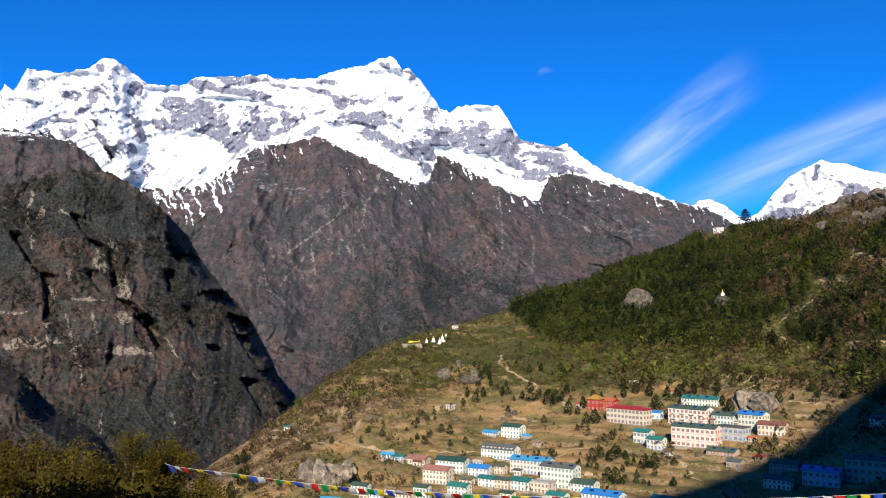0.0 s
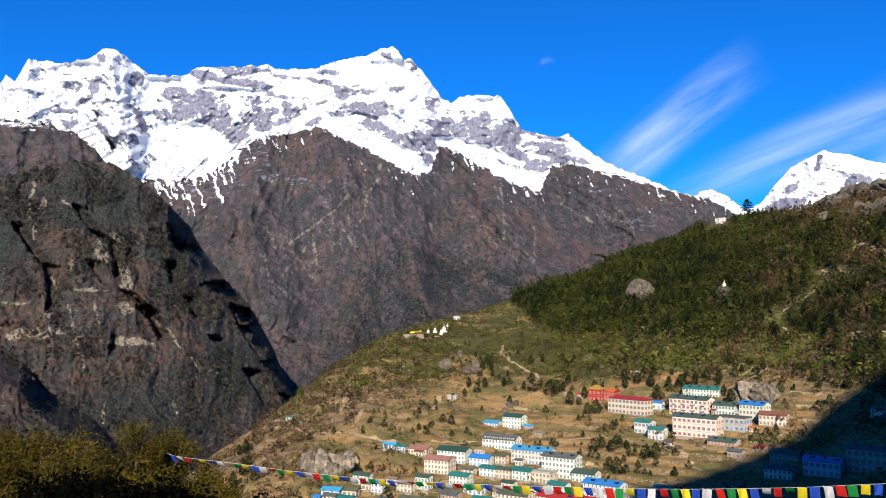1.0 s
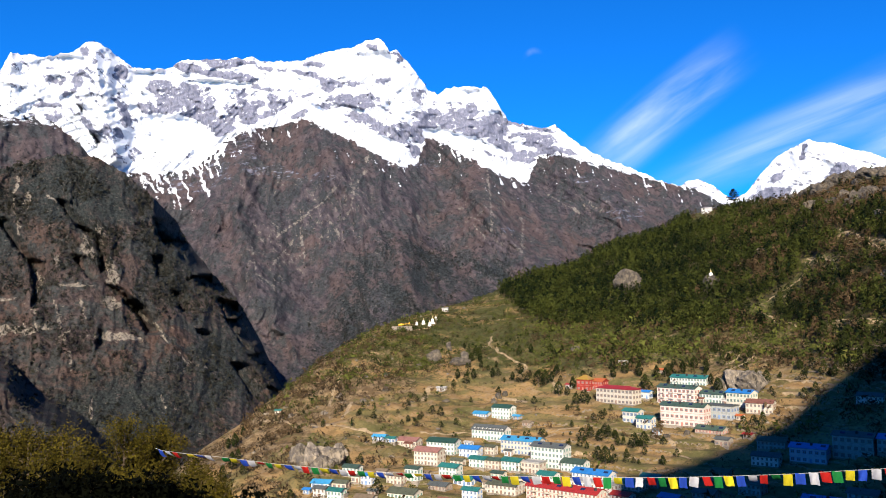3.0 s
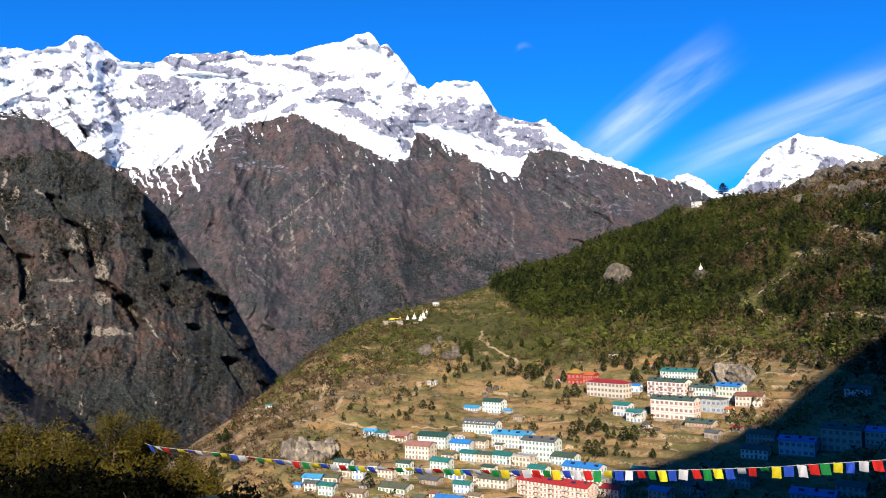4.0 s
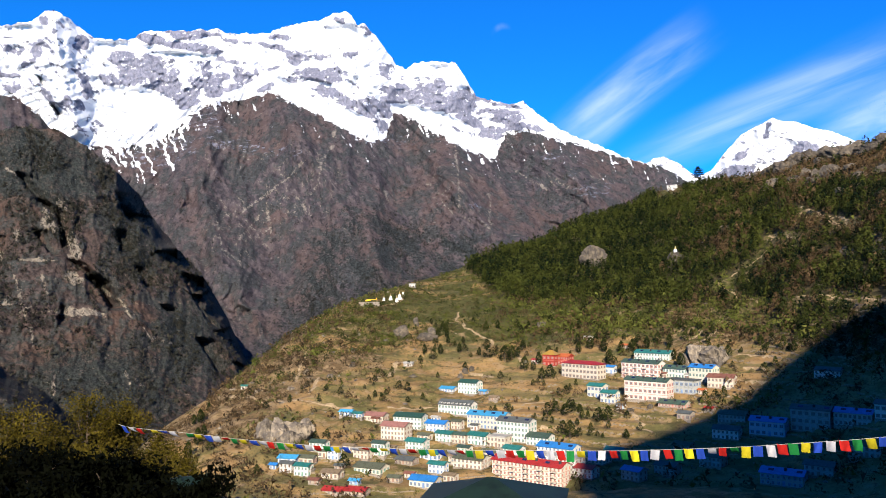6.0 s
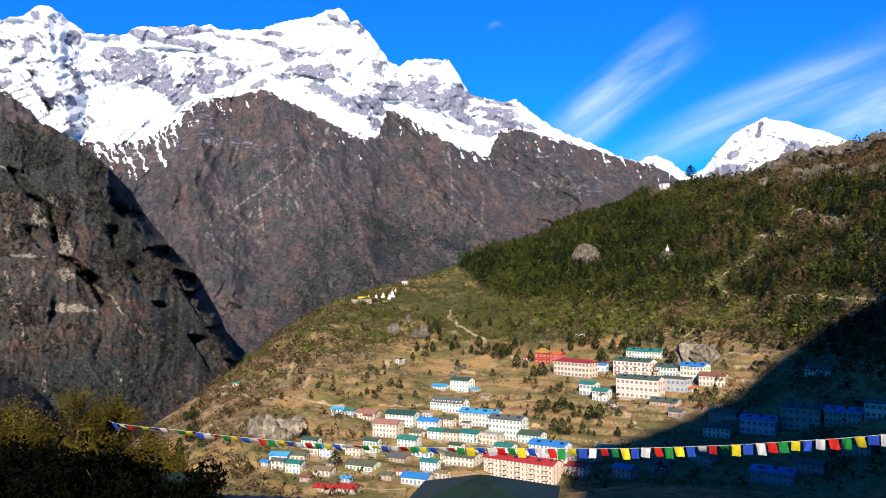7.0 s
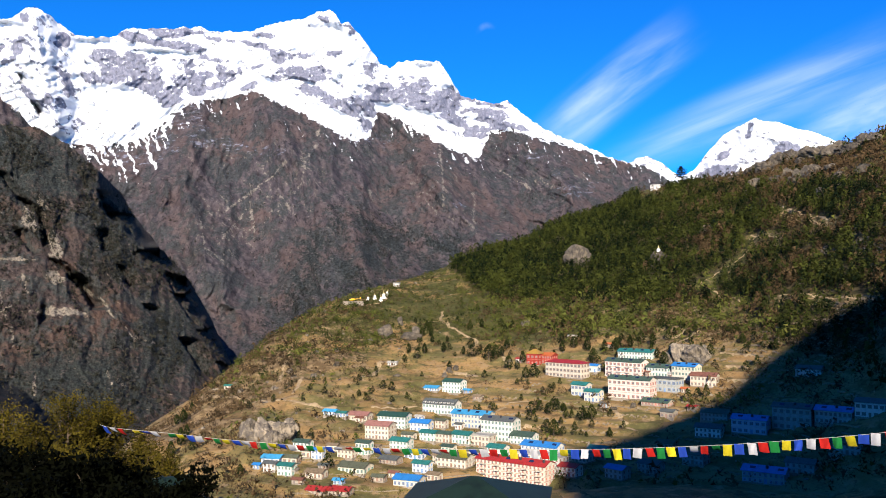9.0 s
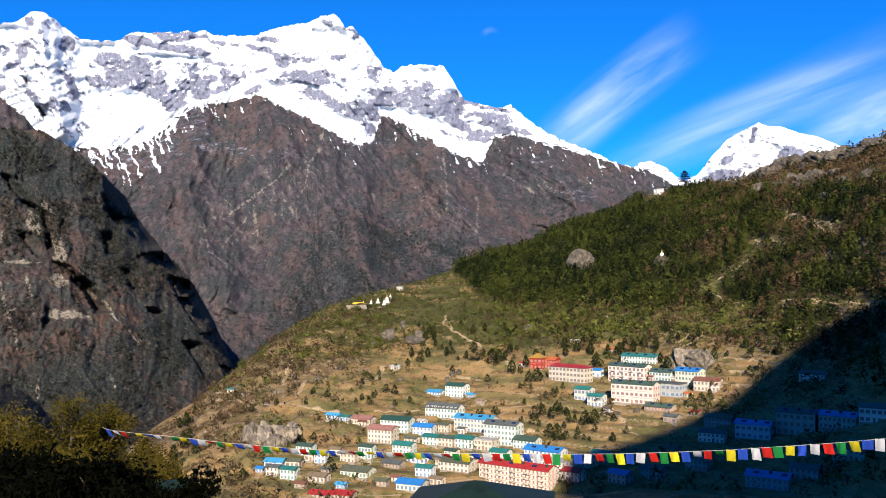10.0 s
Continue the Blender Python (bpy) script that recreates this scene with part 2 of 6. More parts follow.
MIDDLE_ROCK = [(-14.86, 13.1, 0.45, 1.32, 4), (-13.97, 12.08, 0.84, 0.6, -20), (-12.88, 14.35, 0.28, 0.7, 15), (-12.37, 13.24, 0.67, 0.5, 0),
               (-11.86, 12.69, 0.93, 0.25, 10), (-10.7, 13.96, 0.39, 0.5, 50), (-10.4, 13.3, 1.08, 0.22, 18), (-9.86, 14.15, 0.5, 0.18, 10),
               (-11.68, 13.81, 0.43, 0.28, 0), (-8.19, 14.43, 0.58, 0.22, 10), (-10.96, 14.77, 0.64, 0.12, -8), (-13.3, 13.4, 0.56, 0.32, -20), (-13.66, 12.74, 0.42, 0.28, 0)]
PEAK_ROCK = [(-7.06, 15.26, 0.43, 0.51, 20), (-5.55, 15.27, 0.58, 0.16, 0), (-3.26, 15.58, 0.55, 0.18, 15), (-3.95, 17.75, 0.36, 0.18, 0),
             (-2.3, 17.04, 0.36, 0.29, -40), (-5.36, 14.15, 1.61, 0.4, -6), (-4.8, 13.07, 0.96, 0.33, -14), (-4.22, 14.44, 0.88, 0.18, -8),
             (-6.69, 14.05, 0.66, 0.36, 12), (-8.37, 13.7, 0.8, 0.25, 35), (-9.11, 13.2, 0.65, 0.22, 20), (-0.96, 14.59, 0.33, 0.52, 0), (-0.2, 13.31, 0.97, 0.3, 0)]
SHELF_ROCK = [(-2.51, 12.37, 1.64, 0.37, -5), (-0.98, 12.01, 0.82, 0.52, -20), (-2.51, 11.7, 1.49, 0.26, -6), (-0.59, 12.49, 0.75, 0.45, 0),
              (-1.37, 11.07, 0.67, 0.34, -40), (-2.9, 10.69, 1.5, 0.19, -10), (-11.13, 12.58, 0.79, 0.25, 0)]
EAST_ROCK = [(1.26, 12.83, 1.27, 0.45, -10), (2.88, 12.37, 1.42, 0.49, -8), (4.27, 12.5, 0.97, 0.71, -15), (2.77, 13.63, 0.33, 0.48, 0),
             (2.11, 13.41, 1.12, 0.26, 0), (5.39, 12.78, 0.97, 0.26, -10), (6.73, 12.45, 1.57, 0.19, -14), (4.87, 11.08, 1.05, 0.49, -20),
             (6.32, 10.45, 1.5, 0.34, -3), (7.4, 11.4, 1.05, 0.49, -10), (8.62, 10.69, 1.27, 0.3, -6), (4.4, 10.67, 1.13, 0.23, -18), (5.95, 11.84, 0.82, 0.15, 8)]
SNOW_FIELD = [(-17.14, 12.01, 2.57, 0.9, -5), (-18.32, 10.88, 2.04, 0.75, -20), (-16.11, 11.36, 1.73, 0.69, 10), (-23.43, 15.69, 1.26, 0.31, 0), (-5.93, 16.66, 1.44, 0.79, 0),
              (-3.45, 16.55, 1.45, 0.91, 0), (-7.44, 13.19, 1.46, 0.45, -35), (-5.93, 12.5, 1.66, 0.33, -28), (-3.66, 11.72, 2.23, 0.33, -18), (0.94, 12.01, 1.69, 0.3, -14),
              (3.64, 11.17, 2.26, 0.34, -22), (1.71, 11.45, 1.5, 0.3, -25), (9.39, 11.3, 1.26, 0.33, -28), (10.89, 10.33, 1.49, 0.26, -30), (-17.86, 15.25, 2.01, 0.27, 0), (-14.38, 14.99, 2.08, 0.2, 0)]
SNOW_STRIPS = [[(-15.6, 10.55), (-14.0, 11.35), (-12.58, 12.05), (-10.4, 12.97), (-8.56, 14.0), (-7.44, 14.5)], [(-7.3, 13.3), (-5.9, 12.2), (-4.2, 11.45), (-2.6, 10.6), (-1.6, 10.2)],
               [(-0.3, 12.0), (2.0, 11.1), (4.0, 10.2), (5.6, 9.4)], [(9.0, 11.4), (10.6, 10.5), (12.3, 9.75), (14.2, 8.95), (15.6, 8.5)]]
SNOW_RUNNELS = [[(-16.95, 9.54), (-16.5, 8.85), (-16.22, 8.15), (-15.97, 7.54)], [(-15.75, 9.96), (-15.39, 9.15), (-15.04, 8.37), (-14.76, 7.73)],
                [(-14.53, 10.62), (-14.98, 9.81), (-14.62, 8.93)], [(-17.73, 9.26), (-17.28, 8.46), (-16.7, 7.59)], [(-18.31, 9.23), (-18.06, 8.43), (-17.72, 7.91)],
                [(-13.83, 11.12), (-14.35, 10.2), (-14.06, 9.56)], [(-19.48, 9.59), (-18.63, 8.58), (-18.06, 7.89)]]
SCREE = [[(-4.54, 9.55), (-5.19, 8.61), (-5.49, 7.29)], [(-6.39, 8.59), (-7.44, 7.46), (-8.92, 6.32), (-10.38, 5.18)], [(-5.38, 7.1), (-5.94, 6.35)], [(-9.28, 5.0), (-10.92, 2.94)],
         [(-8.92, 5.94), (-8.55, 3.7)], [(3.81, 9.74), (3.98, 7.09), (4.04, 5.57)], [(6.08, 6.3), (6.05, 4.02)], [(2.82, 5.96), (3.58, 5.0)], [(8.0, 7.78), (9.88, 6.61)],
         [(-12.01, 4.42), (-11.82, 2.94)], [(-6.88, 6.15), (-6.13, 5.03)], [(-4.04, 11.24), (-4.42, 10.3)], [(-1.01, 6.55), (-0.82, 5.79)]]
GREY_CRAGS = [(-12.39, 10.46, 1.3, 1.2, 0), (-12.93, 11.16, 1.6, 0.6, 25), (-10.76, 9.42, 3.27, 0.65, -3), (-8.18, 9.12, 2.58, 0.44, 0), (-14.35, 9.48, 1.3, 1.2, 0),
              (10.29, 8.66, 0.94, 0.37, 0), (13.06, 6.33, 1.49, 0.59, -10), (11.59, 7.5, 0.75, 0.3, -30), (13.99, 6.49, 0.59, 0.74, 0), (5.11, 5.55, 0.53, 0.3, 0), (-0.61, 9.95, 2.26, 0.53, -12),
              (-15.8, 8.6, 2.4, 1.2, 20)]


def bare_rock(a, e, ragged=1.0):
    """Where rock shows through the snow: above 0, up to 1 inside."""
    wa = a + ragged * (0.22 * fbm(a * 1.3, e * 1.3, 5, 43, 0.65))
    we = e + ragged * (0.16 * fbm(a * 1.3, e * 1.3, 5, 47, 0.65))
    return blobs(wa, we, WEST_ROCK + ICE_WALL + CREST_ROCK + MIDDLE_ROCK + PEAK_ROCK + SHELF_ROCK + EAST_ROCK)


def massif_relief(a, e, v):
    warp = fbm(a * 0.25, e * 0.25, 3, 3) * 0.6
    fan = (a + 8.5) / (18.5 - e) * 10
    gully = ridged(fan * 0.9 + warp, e * 0.14 + warp, 5, 11, 0.55)
    crag = ridged(a * 0.34 - e * 0.25, e * 0.55 + a * 0.12, 4, 23, 0.5)
    big = ribs(a, e, [([(-8.6, 13.0), (-6.0, 9.0), (-2.0, 3.0), (1.0, -3.0)], 6.0, 240),
                      ([(-12.5, 11.4), (-13.0, 7.0), (-11.5, 1.0)], 3.0, 200),
                      ([(2.0, 9.0), (6.0, 4.0), (10.0, -2.0)], 4.0, 260),
                      ([(-22, 17), (-21.6, 14), (-20.5, 10)], 1.5, 160),
                      ([(8.5, 12), (12, 7), (15, 2)], 3.0, 200)])
    broad = ridged(a * 0.16 + warp * 0.4 + (e - 8) * 0.05, e * 0.06 + warp * 0.3, 3, 37, 0.5)
    strata = ridged(e * 0.9 + a * 0.10 + 0.5 * warp, a * 0.16, 3, 33, 0.5) * step(-18, -9, a)
    flute = ridged((a + 0.8 * e) * 1.6 + warp, (e - 0.8 * a) * 0.30, 4, 39, 0.55) * step(-10, -15, a)
    tear = ridged((a - 0.55 * e) * 1.1 + warp, (e + 0.5 * a) * 0.35, 5, 41, 0.55)
    shade = notches(a, e, [([(-22.9, 13.1), (-22.3, 12.3)], 0.7, 170), ([(-22.1, 11.5), (-21.55, 10.6)], 0.7, 190)])
    cliffs = step(-0.2, 0.5, bare_rock(a, e)) * (8 * ridged(a * 3.2 + 0.5 * e, e * 1.1, 4, 45, 0.6) + 5 * ridged(e * 2.6 + 0.2 * a, a * 0.6, 3, 46, 0.5))
    high = step(-0.2, 1.8, e - np.interp(a, *SNOW_FOOT)) * (1 - 0.85 * step(-0.2, 0.5, blobs(a, e, SNOW_FIELD)))
    rough = 13 * ridged(a * 2.4 - e, e * 1.5 + a * 0.4, 5, 29, 0.6) * (1 - high)
    return big + 110 * broad + (34 * gully + 10 * tear) * step(1.0, 0.8, v) * (1 - 0.9 * step(-0.2, 0.5, blobs(a, e, SNOW_FIELD))) + (80 * crag + 16 * strata + 20 * flute) * high + cliffs + shade + rough + 3 * fbm(a * 2.5, e * 2.5, 4, 31)


def massif_cover(a, e, steep):
    over = e - np.interp(a[0], *SNOW_LINE) + 0.22 * fbm(a * 1.5 + e, e * 1.2, 5, 53, 0.65)
    rock = bare_rock(a, e)
    wa, we = a + 0.25 * fbm(a * 1.4, e * 1.4, 4, 54), e + 0.16 * fbm(a * 1.4, e * 1.4, 4, 55)
    # ledges and flutes that hold snow or not: slanting on the west face, level on the rest
    flutes = fbm((wa + 0.9 * we) * 2.6, (we - 0.9 * wa) * 0.55, 5, 63, 0.72)
    beds = fbm((we + 0.06 * wa) * 3.4, (wa - 0.3 * we) * 0.95, 5, 65, 0.74)
    chutes = fbm((a + 0.35 * e) * 3.0, e * 0.9, 5, 66, 0.72)
    west = step(-16, -19, a)
    grain = west * flutes + (1 - west) * (0.6 * beds + 0.5 * chutes)
    field = blobs(wa, we, SNOW_FIELD)
    for pts in SNOW_STRIPS:
        field = np.maximum(field, 1 - line_distance(wa, we, pts)[0] / 0.34)
    clear = step(-0.15, 0.35, field)
    patchy = step(-0.25, 0.30, fbm(a * 0.7, e * 0.9, 3, 67))
    deep = step(0.0, 0.3, over)
    snow = 0.30 + 0.12 * (1 - patchy) - 0.74 * step(-0.5, 0.25, rock) + 0.85 * grain - 0.05 * steep
    snow = snow * (1 - clear) + clear * (0.46 + 0.45 * grain)
    snow = np.where(over > 0, snow, -1.0) * deep + (1 - deep) * np.clip(1.9 * over + 0.05 + 0.5 * grain, -1.4, 0.5)
    runnel = np.full(np.shape(a), -1.0)
    for pts in SNOW_RUNNELS:
        d, along = line_distance(a + 0.30 * fbm(a * 2.0, e * 2.0, 3, 49), e, pts)
        runnel = np.maximum(runnel, 0.34 - d * 4.2 * (0.7 + 0.7 * along) + 0.3 * chutes)
    dust = -0.45 + 1.1 * chutes - 0.24 * np.abs(over) + 0.22 * step(4.0, 2.0, np.abs(a + 16.5))
    snow = np.maximum(np.maximum(snow, runnel), np.where(over < 0, dust, -2.0))
    # the wood fills the slope below a slanting spur, its edge falling to the left
    below = np.minimum((wa + 3.35 + 0.62 * (5.4 - we)) * 0.75, (5.4 - 0.30 * (wa + 3.35) - we) * 1.2)
    wood = np.clip(0.5 * below, -0.8, 0.25) + 0.8 * fbm(a * 0.7 + 0.5 * e, e * 0.5, 4, 71, 0.6)
    scree = np.full(np.shape(a), -1.0)
    for pts in SCREE:
        d, along = line_distance(a + 0.12 * fbm(a * 1.5, e * 1.5, 3, 49), e, pts)
        scree = np.maximum(scree, 0.30 - d * 2.6)
    stony = np.minimum(blobs(wa, we, [(-6.5, 7.0, 3.0, 3.2, -30), (-10.5, 4.0, 2.6, 3.0, -25), (3.5, 7.2, 2.2, 2.0, 0), (-11.5, 9.0, 3.0, 1.2, 0), (12.0, 7.2, 3.0, 0.9, -12), (5.5, 4.6, 1.6, 0.9, 0)]), 0.35) * 0.5 - 0.24
    scree = np.maximum(scree, stony)
    grey = np.maximum(step(-0.1, 0.3, over), 0.42 * step(-0.6, 0.6, blobs(wa, we, GREY_CRAGS)))
    return {"snow": snow, "wood": wood, "pale": scree - 0.10, "high": grey}


# rock colours lean to blue, so the haze of distance is painted in
ROCK_FAR = mountain_rock("haze_tinted_far_rock", (0.034, 0.031, 0.038), (0.076, 0.063, 0.069), (0.0150, 0.0176, 0.0190), (0.175, 0.155, 0.140))
massif = mountain("mountain_massif", SNOW_CREST, -8.0, 2400, 4450, 880, 370, massif_relief, massif_cover, ROCK_FAR, 0.8, 0.17)
tagged(massif, "snow-capped rocky massif with brown lower slopes", "mountain", kind="structure")


def spur_relief(a, e, v):
    return 35 * ridged(a * 0.7, e * 0.3, 5, 61) + 6 * fbm(a * 3, e * 3, 4, 65)


def spur_cover(a, e, steep):
    return {"snow": (e - 11.6) * 0.35 - 0.12, "wood": 0 * e - 0.4, "pale": 0 * e - 1.2}


spur = mountain("mountain_spur", "-40,11.5;-34,11.6;-29.9,11.71;-28.1,11.91;-25.9,11.89;-24,11.63;-22.6,10.52;-21.6,9.53;-20.6,8.5;-19,6.9;-17,4",
                -2, 2300, 2700, 240, 120, spur_relief, spur_cover, ROCK_FAR, 1.0, 0.1, 7)
tagged(spur, "brown mountain shoulder dusted with thin snow", "mountain", kind="structure")


CLIFF_CREST = ("-44,5;-36,6.3;-29.7,7.92;-28,8.56;-26.1,9.21;-23.9,9.97;-21.6,9.89;-19.9,8.92;-18.1,7.38;-16.9,6.16;"
                 "-16.3,5.07;-14.7,2.89;-13,1.06;-11.5,-1.54;-10.2,-4.5;-9.2,-6.33;-7,-10")


PALE_LEDGES = [(-25.21, -0.72, 1.17, 0.32, 2), (-26.73, -0.81, 0.57, 0.32, 0), (-20.19, -1.3, 1.58, 0.27, -6), (-20.62, 2.54, 0.38, 1.04, 8), (-22.14, 4.28, 0.41, 0.82, 10),
               (-25.59, 6.91, 0.3, 0.7, -10), (-20.7, 0.87, 0.69, 0.28, -25), (-24.83, 2.21, 0.16, 0.59, 0), (-22.77, 1.97, 1.01, 0.13, 0), (-18.89, 0.06, 0.77, 0.17, -45),
               (-21.42, 5.19, 0.21, 0.69, 5), (-23.8, 3.52, 0.4, 0.27, 0), (-26.81, 1.04, 0.96, 0.13, 0)]
PALE_STREAKS = [[(-23.86, 0.91), (-23.56, -0.13), (-23.38, -1.45)], [(-23.03, -2.21), (-22.79, -3.42)], [(-22.48, 1.1), (-22.04, -0.13)], [(-21.6, -5.07), (-21.75, -6.29)],
                [(-17.6, -5.05), (-17.3, -5.83)], [(-18.01, -0.48), (-17.22, -1.74)], [(-16.58, -2.29), (-16.03, -3.19)], [(-25.05, -0.82), (-24.95, 0.55), (-24.77, 2.45)],
                [(-26.06, 8.43), (-26.29, 6.7), (-26.0, 5.0)], [(-24.44, 7.43), (-23.78, 7.02)], [(-15.86, -3.01), (-14.87, -3.39)], [(-17.0, -5.48), (-16.64, -6.02)],
                [(-23.62, -1.17), (-22.99, -0.83)]]


def cliff_relief(a, e, v):
    warp = fbm(a * 0.2, e * 0.2, 3, 71) * 1.2
    sharp = ridged(a * 0.40 + warp + e * 0.08, e * 0.12 + warp, 5, 75, 0.5)
    cut = notches(a, e, [([(-18.2, 6.2), (-18.0, 5.2), (-17.3, 4.3)], 3.0, 171),
                         ([(-18.3, 3.9), (-17.9, 2.4)], 1.0, 56),
                         ([(-17.2, 1.7), (-16.7, 1.0), (-16.4, 0.1)], 0.9, 51),
                         ([(-14.2, 0.9), (-13.5, -0.5), (-12.5, -2.1), (-11.8, -2.6)], 1.4, 81),
                         ([(-23.9, 7.2), (-23.1, 6.1), (-22.0, 4.9), (-21.6, 4.4)], 1.0, 40),
                         ([(-23.0, 3.8), (-22.3, 2.8), (-21.7, 2.1)], 1.3, 44),
                         ([(-20.0, 1.0), (-19.1, 0.0), (-18.5, -1.2)], 1.3, 75),
                         ([(-15.5, -0.9), (-15.0, -1.5)], 1.0, 56),
                         ([(-13.3, -3.1), (-12.5, -4.3), (-11.9, -5.5)], 1.3, 75),
                         ([(-27.2, 5.96), (-26.2, 4.3), (-25.05, 2.96)], 0.8, 56), ([(-22.9, 5.66), (-21.6, 4.83), (-21.3, 2.7)], 0.7, 60),
                         ([(-21.0, 2.0), (-19.4, 0.59), (-18.44, -1.02)], 0.8, 66), ([(-21.36, -0.83), (-21.39, -2.06)], 0.5, 40),
                         ([(-25.4, 3.5), (-25.1, 2.0), (-25.1, 0.6)], 1.3, 44)])
    hump = np.interp(a + 0.2 * fbm(a, e, 3, 90), *table("-44.0,-1.00;-31.0,-2.31;-27.5,-3.46;-26.3,-4.10;-25.4,-5.63;-24.0,-6.61;-22.4,-7.63;-20.0,-10.12"))
    cut = cut + 330 * np.clip((hump + 1.7 - e) / 1.7, 0, 1)
    edge = (np.interp(a, *table(CLIFF_CREST)) - e) * 0.55
    bite = 0.7 + 0.45 * fbm(a * 0.8, e * 0.8, 4, 85, 0.6) + 0.6 * ((e * 0.40 + 0.3 * fbm(a * 0.5, e * 0.5, 2, 86)) % 1.0)
    cut = cut - 420 * np.clip(1 - edge / np.maximum(bite, 0.25), 0, 1) * step(-18.3, -17.0, a) * (1 - 0.8 * np.exp(-((e - 2.7) / 0.22) ** 2) - 0.8 * np.exp(-((e - 1.2 + 0.3 * a + 4.2) / 0.25) ** 2))
    ledge = ridged(e * 0.55 + 0.2 * a, a * 0.12, 4, 79)
    return cut + 26 * sharp + 7 * ledge + 8 * ridged(a * 1.5 + warp, e * 0.7, 5, 77, 0.6) + 2.5 * ridged(a * 4 - e, e * 2.5 + a, 4, 78, 0.6) + 4.5 * fbm(a * 4, e * 4, 4, 83)


def cliff_cover(a, e, steep):
    wa, we = a + 0.5 * fbm(a * 1.2, e * 1.2, 4, 87), e + 0.3 * fbm(a * 1.2, e * 1.2, 4, 89)
    pale = 1.2 * blobs(a + 0.7 * (wa - a), e + 0.8 * (we - e), PALE_LEDGES)
    for pts in PALE_STREAKS:
        pale = np.maximum(pale, 0.36 - line_distance(a + 0.35 * (wa - a), e, pts)[0] * 4.0)
    wood = blobs(wa, we, [(-23, 7.5, 5, 2.6, -10), (-29, 5, 4, 4, 0), (-17, 3.5, 2.2, 3, 0), (-19, -6, 6, 3, 0), (-14, -3, 2.5, 3, 0)])
    layers = ridged(we * 1.5 + 0.1 * wa, wa * 0.2, 4, 88, 0.55) ** 4 * step(-16, -19, a) * step(5, 2, np.abs(e - 0.5))
    return {"snow": np.full(np.shape(e), -2.0), "wood": np.clip(wood * 0.9, -0.5, 0.45), "pale": np.clip(pale, -0.55, 0.30) - 0.10 + 0.6 * layers}


ROCK_NEAR = mountain_rock("cliff_rock", (0.0235, 0.0190, 0.0190), (0.069, 0.0510, 0.0450), (0.0145, 0.0170, 0.0165), (0.205, 0.175, 0.140), 2.0)
cliff = mountain("mountain_cliff", CLIFF_CREST, -18, 1100, 1950, 520, 340, cliff_relief, cliff_cover, ROCK_NEAR, 0.9, 0.16, 13)
tagged(cliff, "dark brown cliff side with ledges and shaded gullies", "mountain", kind="structure")


def peak_relief(a, e, v):
    return 42 * ridged(a * 0.8 + e * 0.3, e * 0.5 - a * 0.3, 5, 91, 0.55) + ribs(a, e, [([(24.4, 10.5), (24.2, 9), (22.5, 7)], 1.2, 60), ([(24.9, 10.2), (26.2, 8.8), (26, 7)], 1.0, 60)])


def peak_cover(a, e, steep):
    wa, we = a + 0.25 * fbm(a * 2.5, e * 2.5, 5, 93, 0.6), e + 0.16 * fbm(a * 2.5, e * 2.5, 5, 95, 0.6)
    rock = blobs(wa, we, [(24.05, 9.75, 0.16, 0.55, -12), (25.9, 8.5, 0.9, 0.3, 40), (26.4, 8.6, 0.7, 0.25, -30), (22.0, 7.3, 1.3, 0.35, 8), (22.4, 8.3, 0.6, 0.25, 30)])
    grain = 0.35 * fbm(a * 1.2 + e, (e + 0.3 * a) * 5, 5, 97, 0.6)
    return {"snow": 0.30 - 0.12 * steep + 1.5 * grain - 0.14 * step(24.5, 21, a) - 0.75 * step(-0.2, 0.4, rock), "wood": 0 * e - 2, "pale": 0 * e - 2, "high": 0 * e + 1}


snow_peak = mountain("mountain_snow_peak", "14,6.6;16.1,7.64;17,8.4;17.7,8.48;18.7,7.89;19.7,7.05;20.6,7.44;21.4,8.46;22.5,9.63;23.5,10.09;24.4,10.53;24.9,10.25;25.7,10.18;"
                     "26.9,9.64;27.8,9.4;29.3,8.6;31.6,7.75;36,5", 1.0, 4520, 4850, 300, 170, peak_relief, peak_cover, ROCK_FAR, 0.9, 0.07, 17)
tagged(snow_peak, "far snow-covered mountain peak", "mountain", kind="structure")


# ---- the ground: one sheet from the camera's slope over the town's bowl to the valley ----
CREST = table("-180,290,25.4;-178.5,290,25.0;-175,292,24.8;-165,310,23;-130,330,10;-90,350,-6;-50,350,-17;-35,350,-16.5;-24,355,-13.6;-17.7,370,-10.6;-14.8,385,-8.32;-12.5,400,-6.98;-11.4,410,-6.11;-10,425,-5.05;-8.5,445,-3.96;"
              "-7,470,-2.68;-5.2,505,-1.64;-3.3,540,-0.74;-2.5,555,-0.51;0.5,600,0.32;2.4,630,0.78;4.3,665,1.46;6.2,700,2.21;8.1,735,2.7;10,765,3.35;11.8,790,4.12;13.7,810,4.76;"
              "15.5,825,5.4;17.3,830,6.25;19,815,6.5")
CREST = np.concatenate([CREST, table("20.7,800,6.75;22.4,780,6.95;23.7,765,7.1;24.7,750,7.5;25.6,735,7.7;26.6,720,7.7;27.7,700,7.9;33,640,9.6;42,570,13;60,500,18;90,460,24;100,440,25;120,420,31;135,391,36;144,360,39;152.2,329,40.8;154,323,40.9;157,316,40.6;160.7,307,39.6;164.9,300,37.9;168.5,296,37.2;171.5,293,36.5;176.6,290,35.7;178.0,290,32.5;179.4,290,26.5;180,290,25.4")], 1)
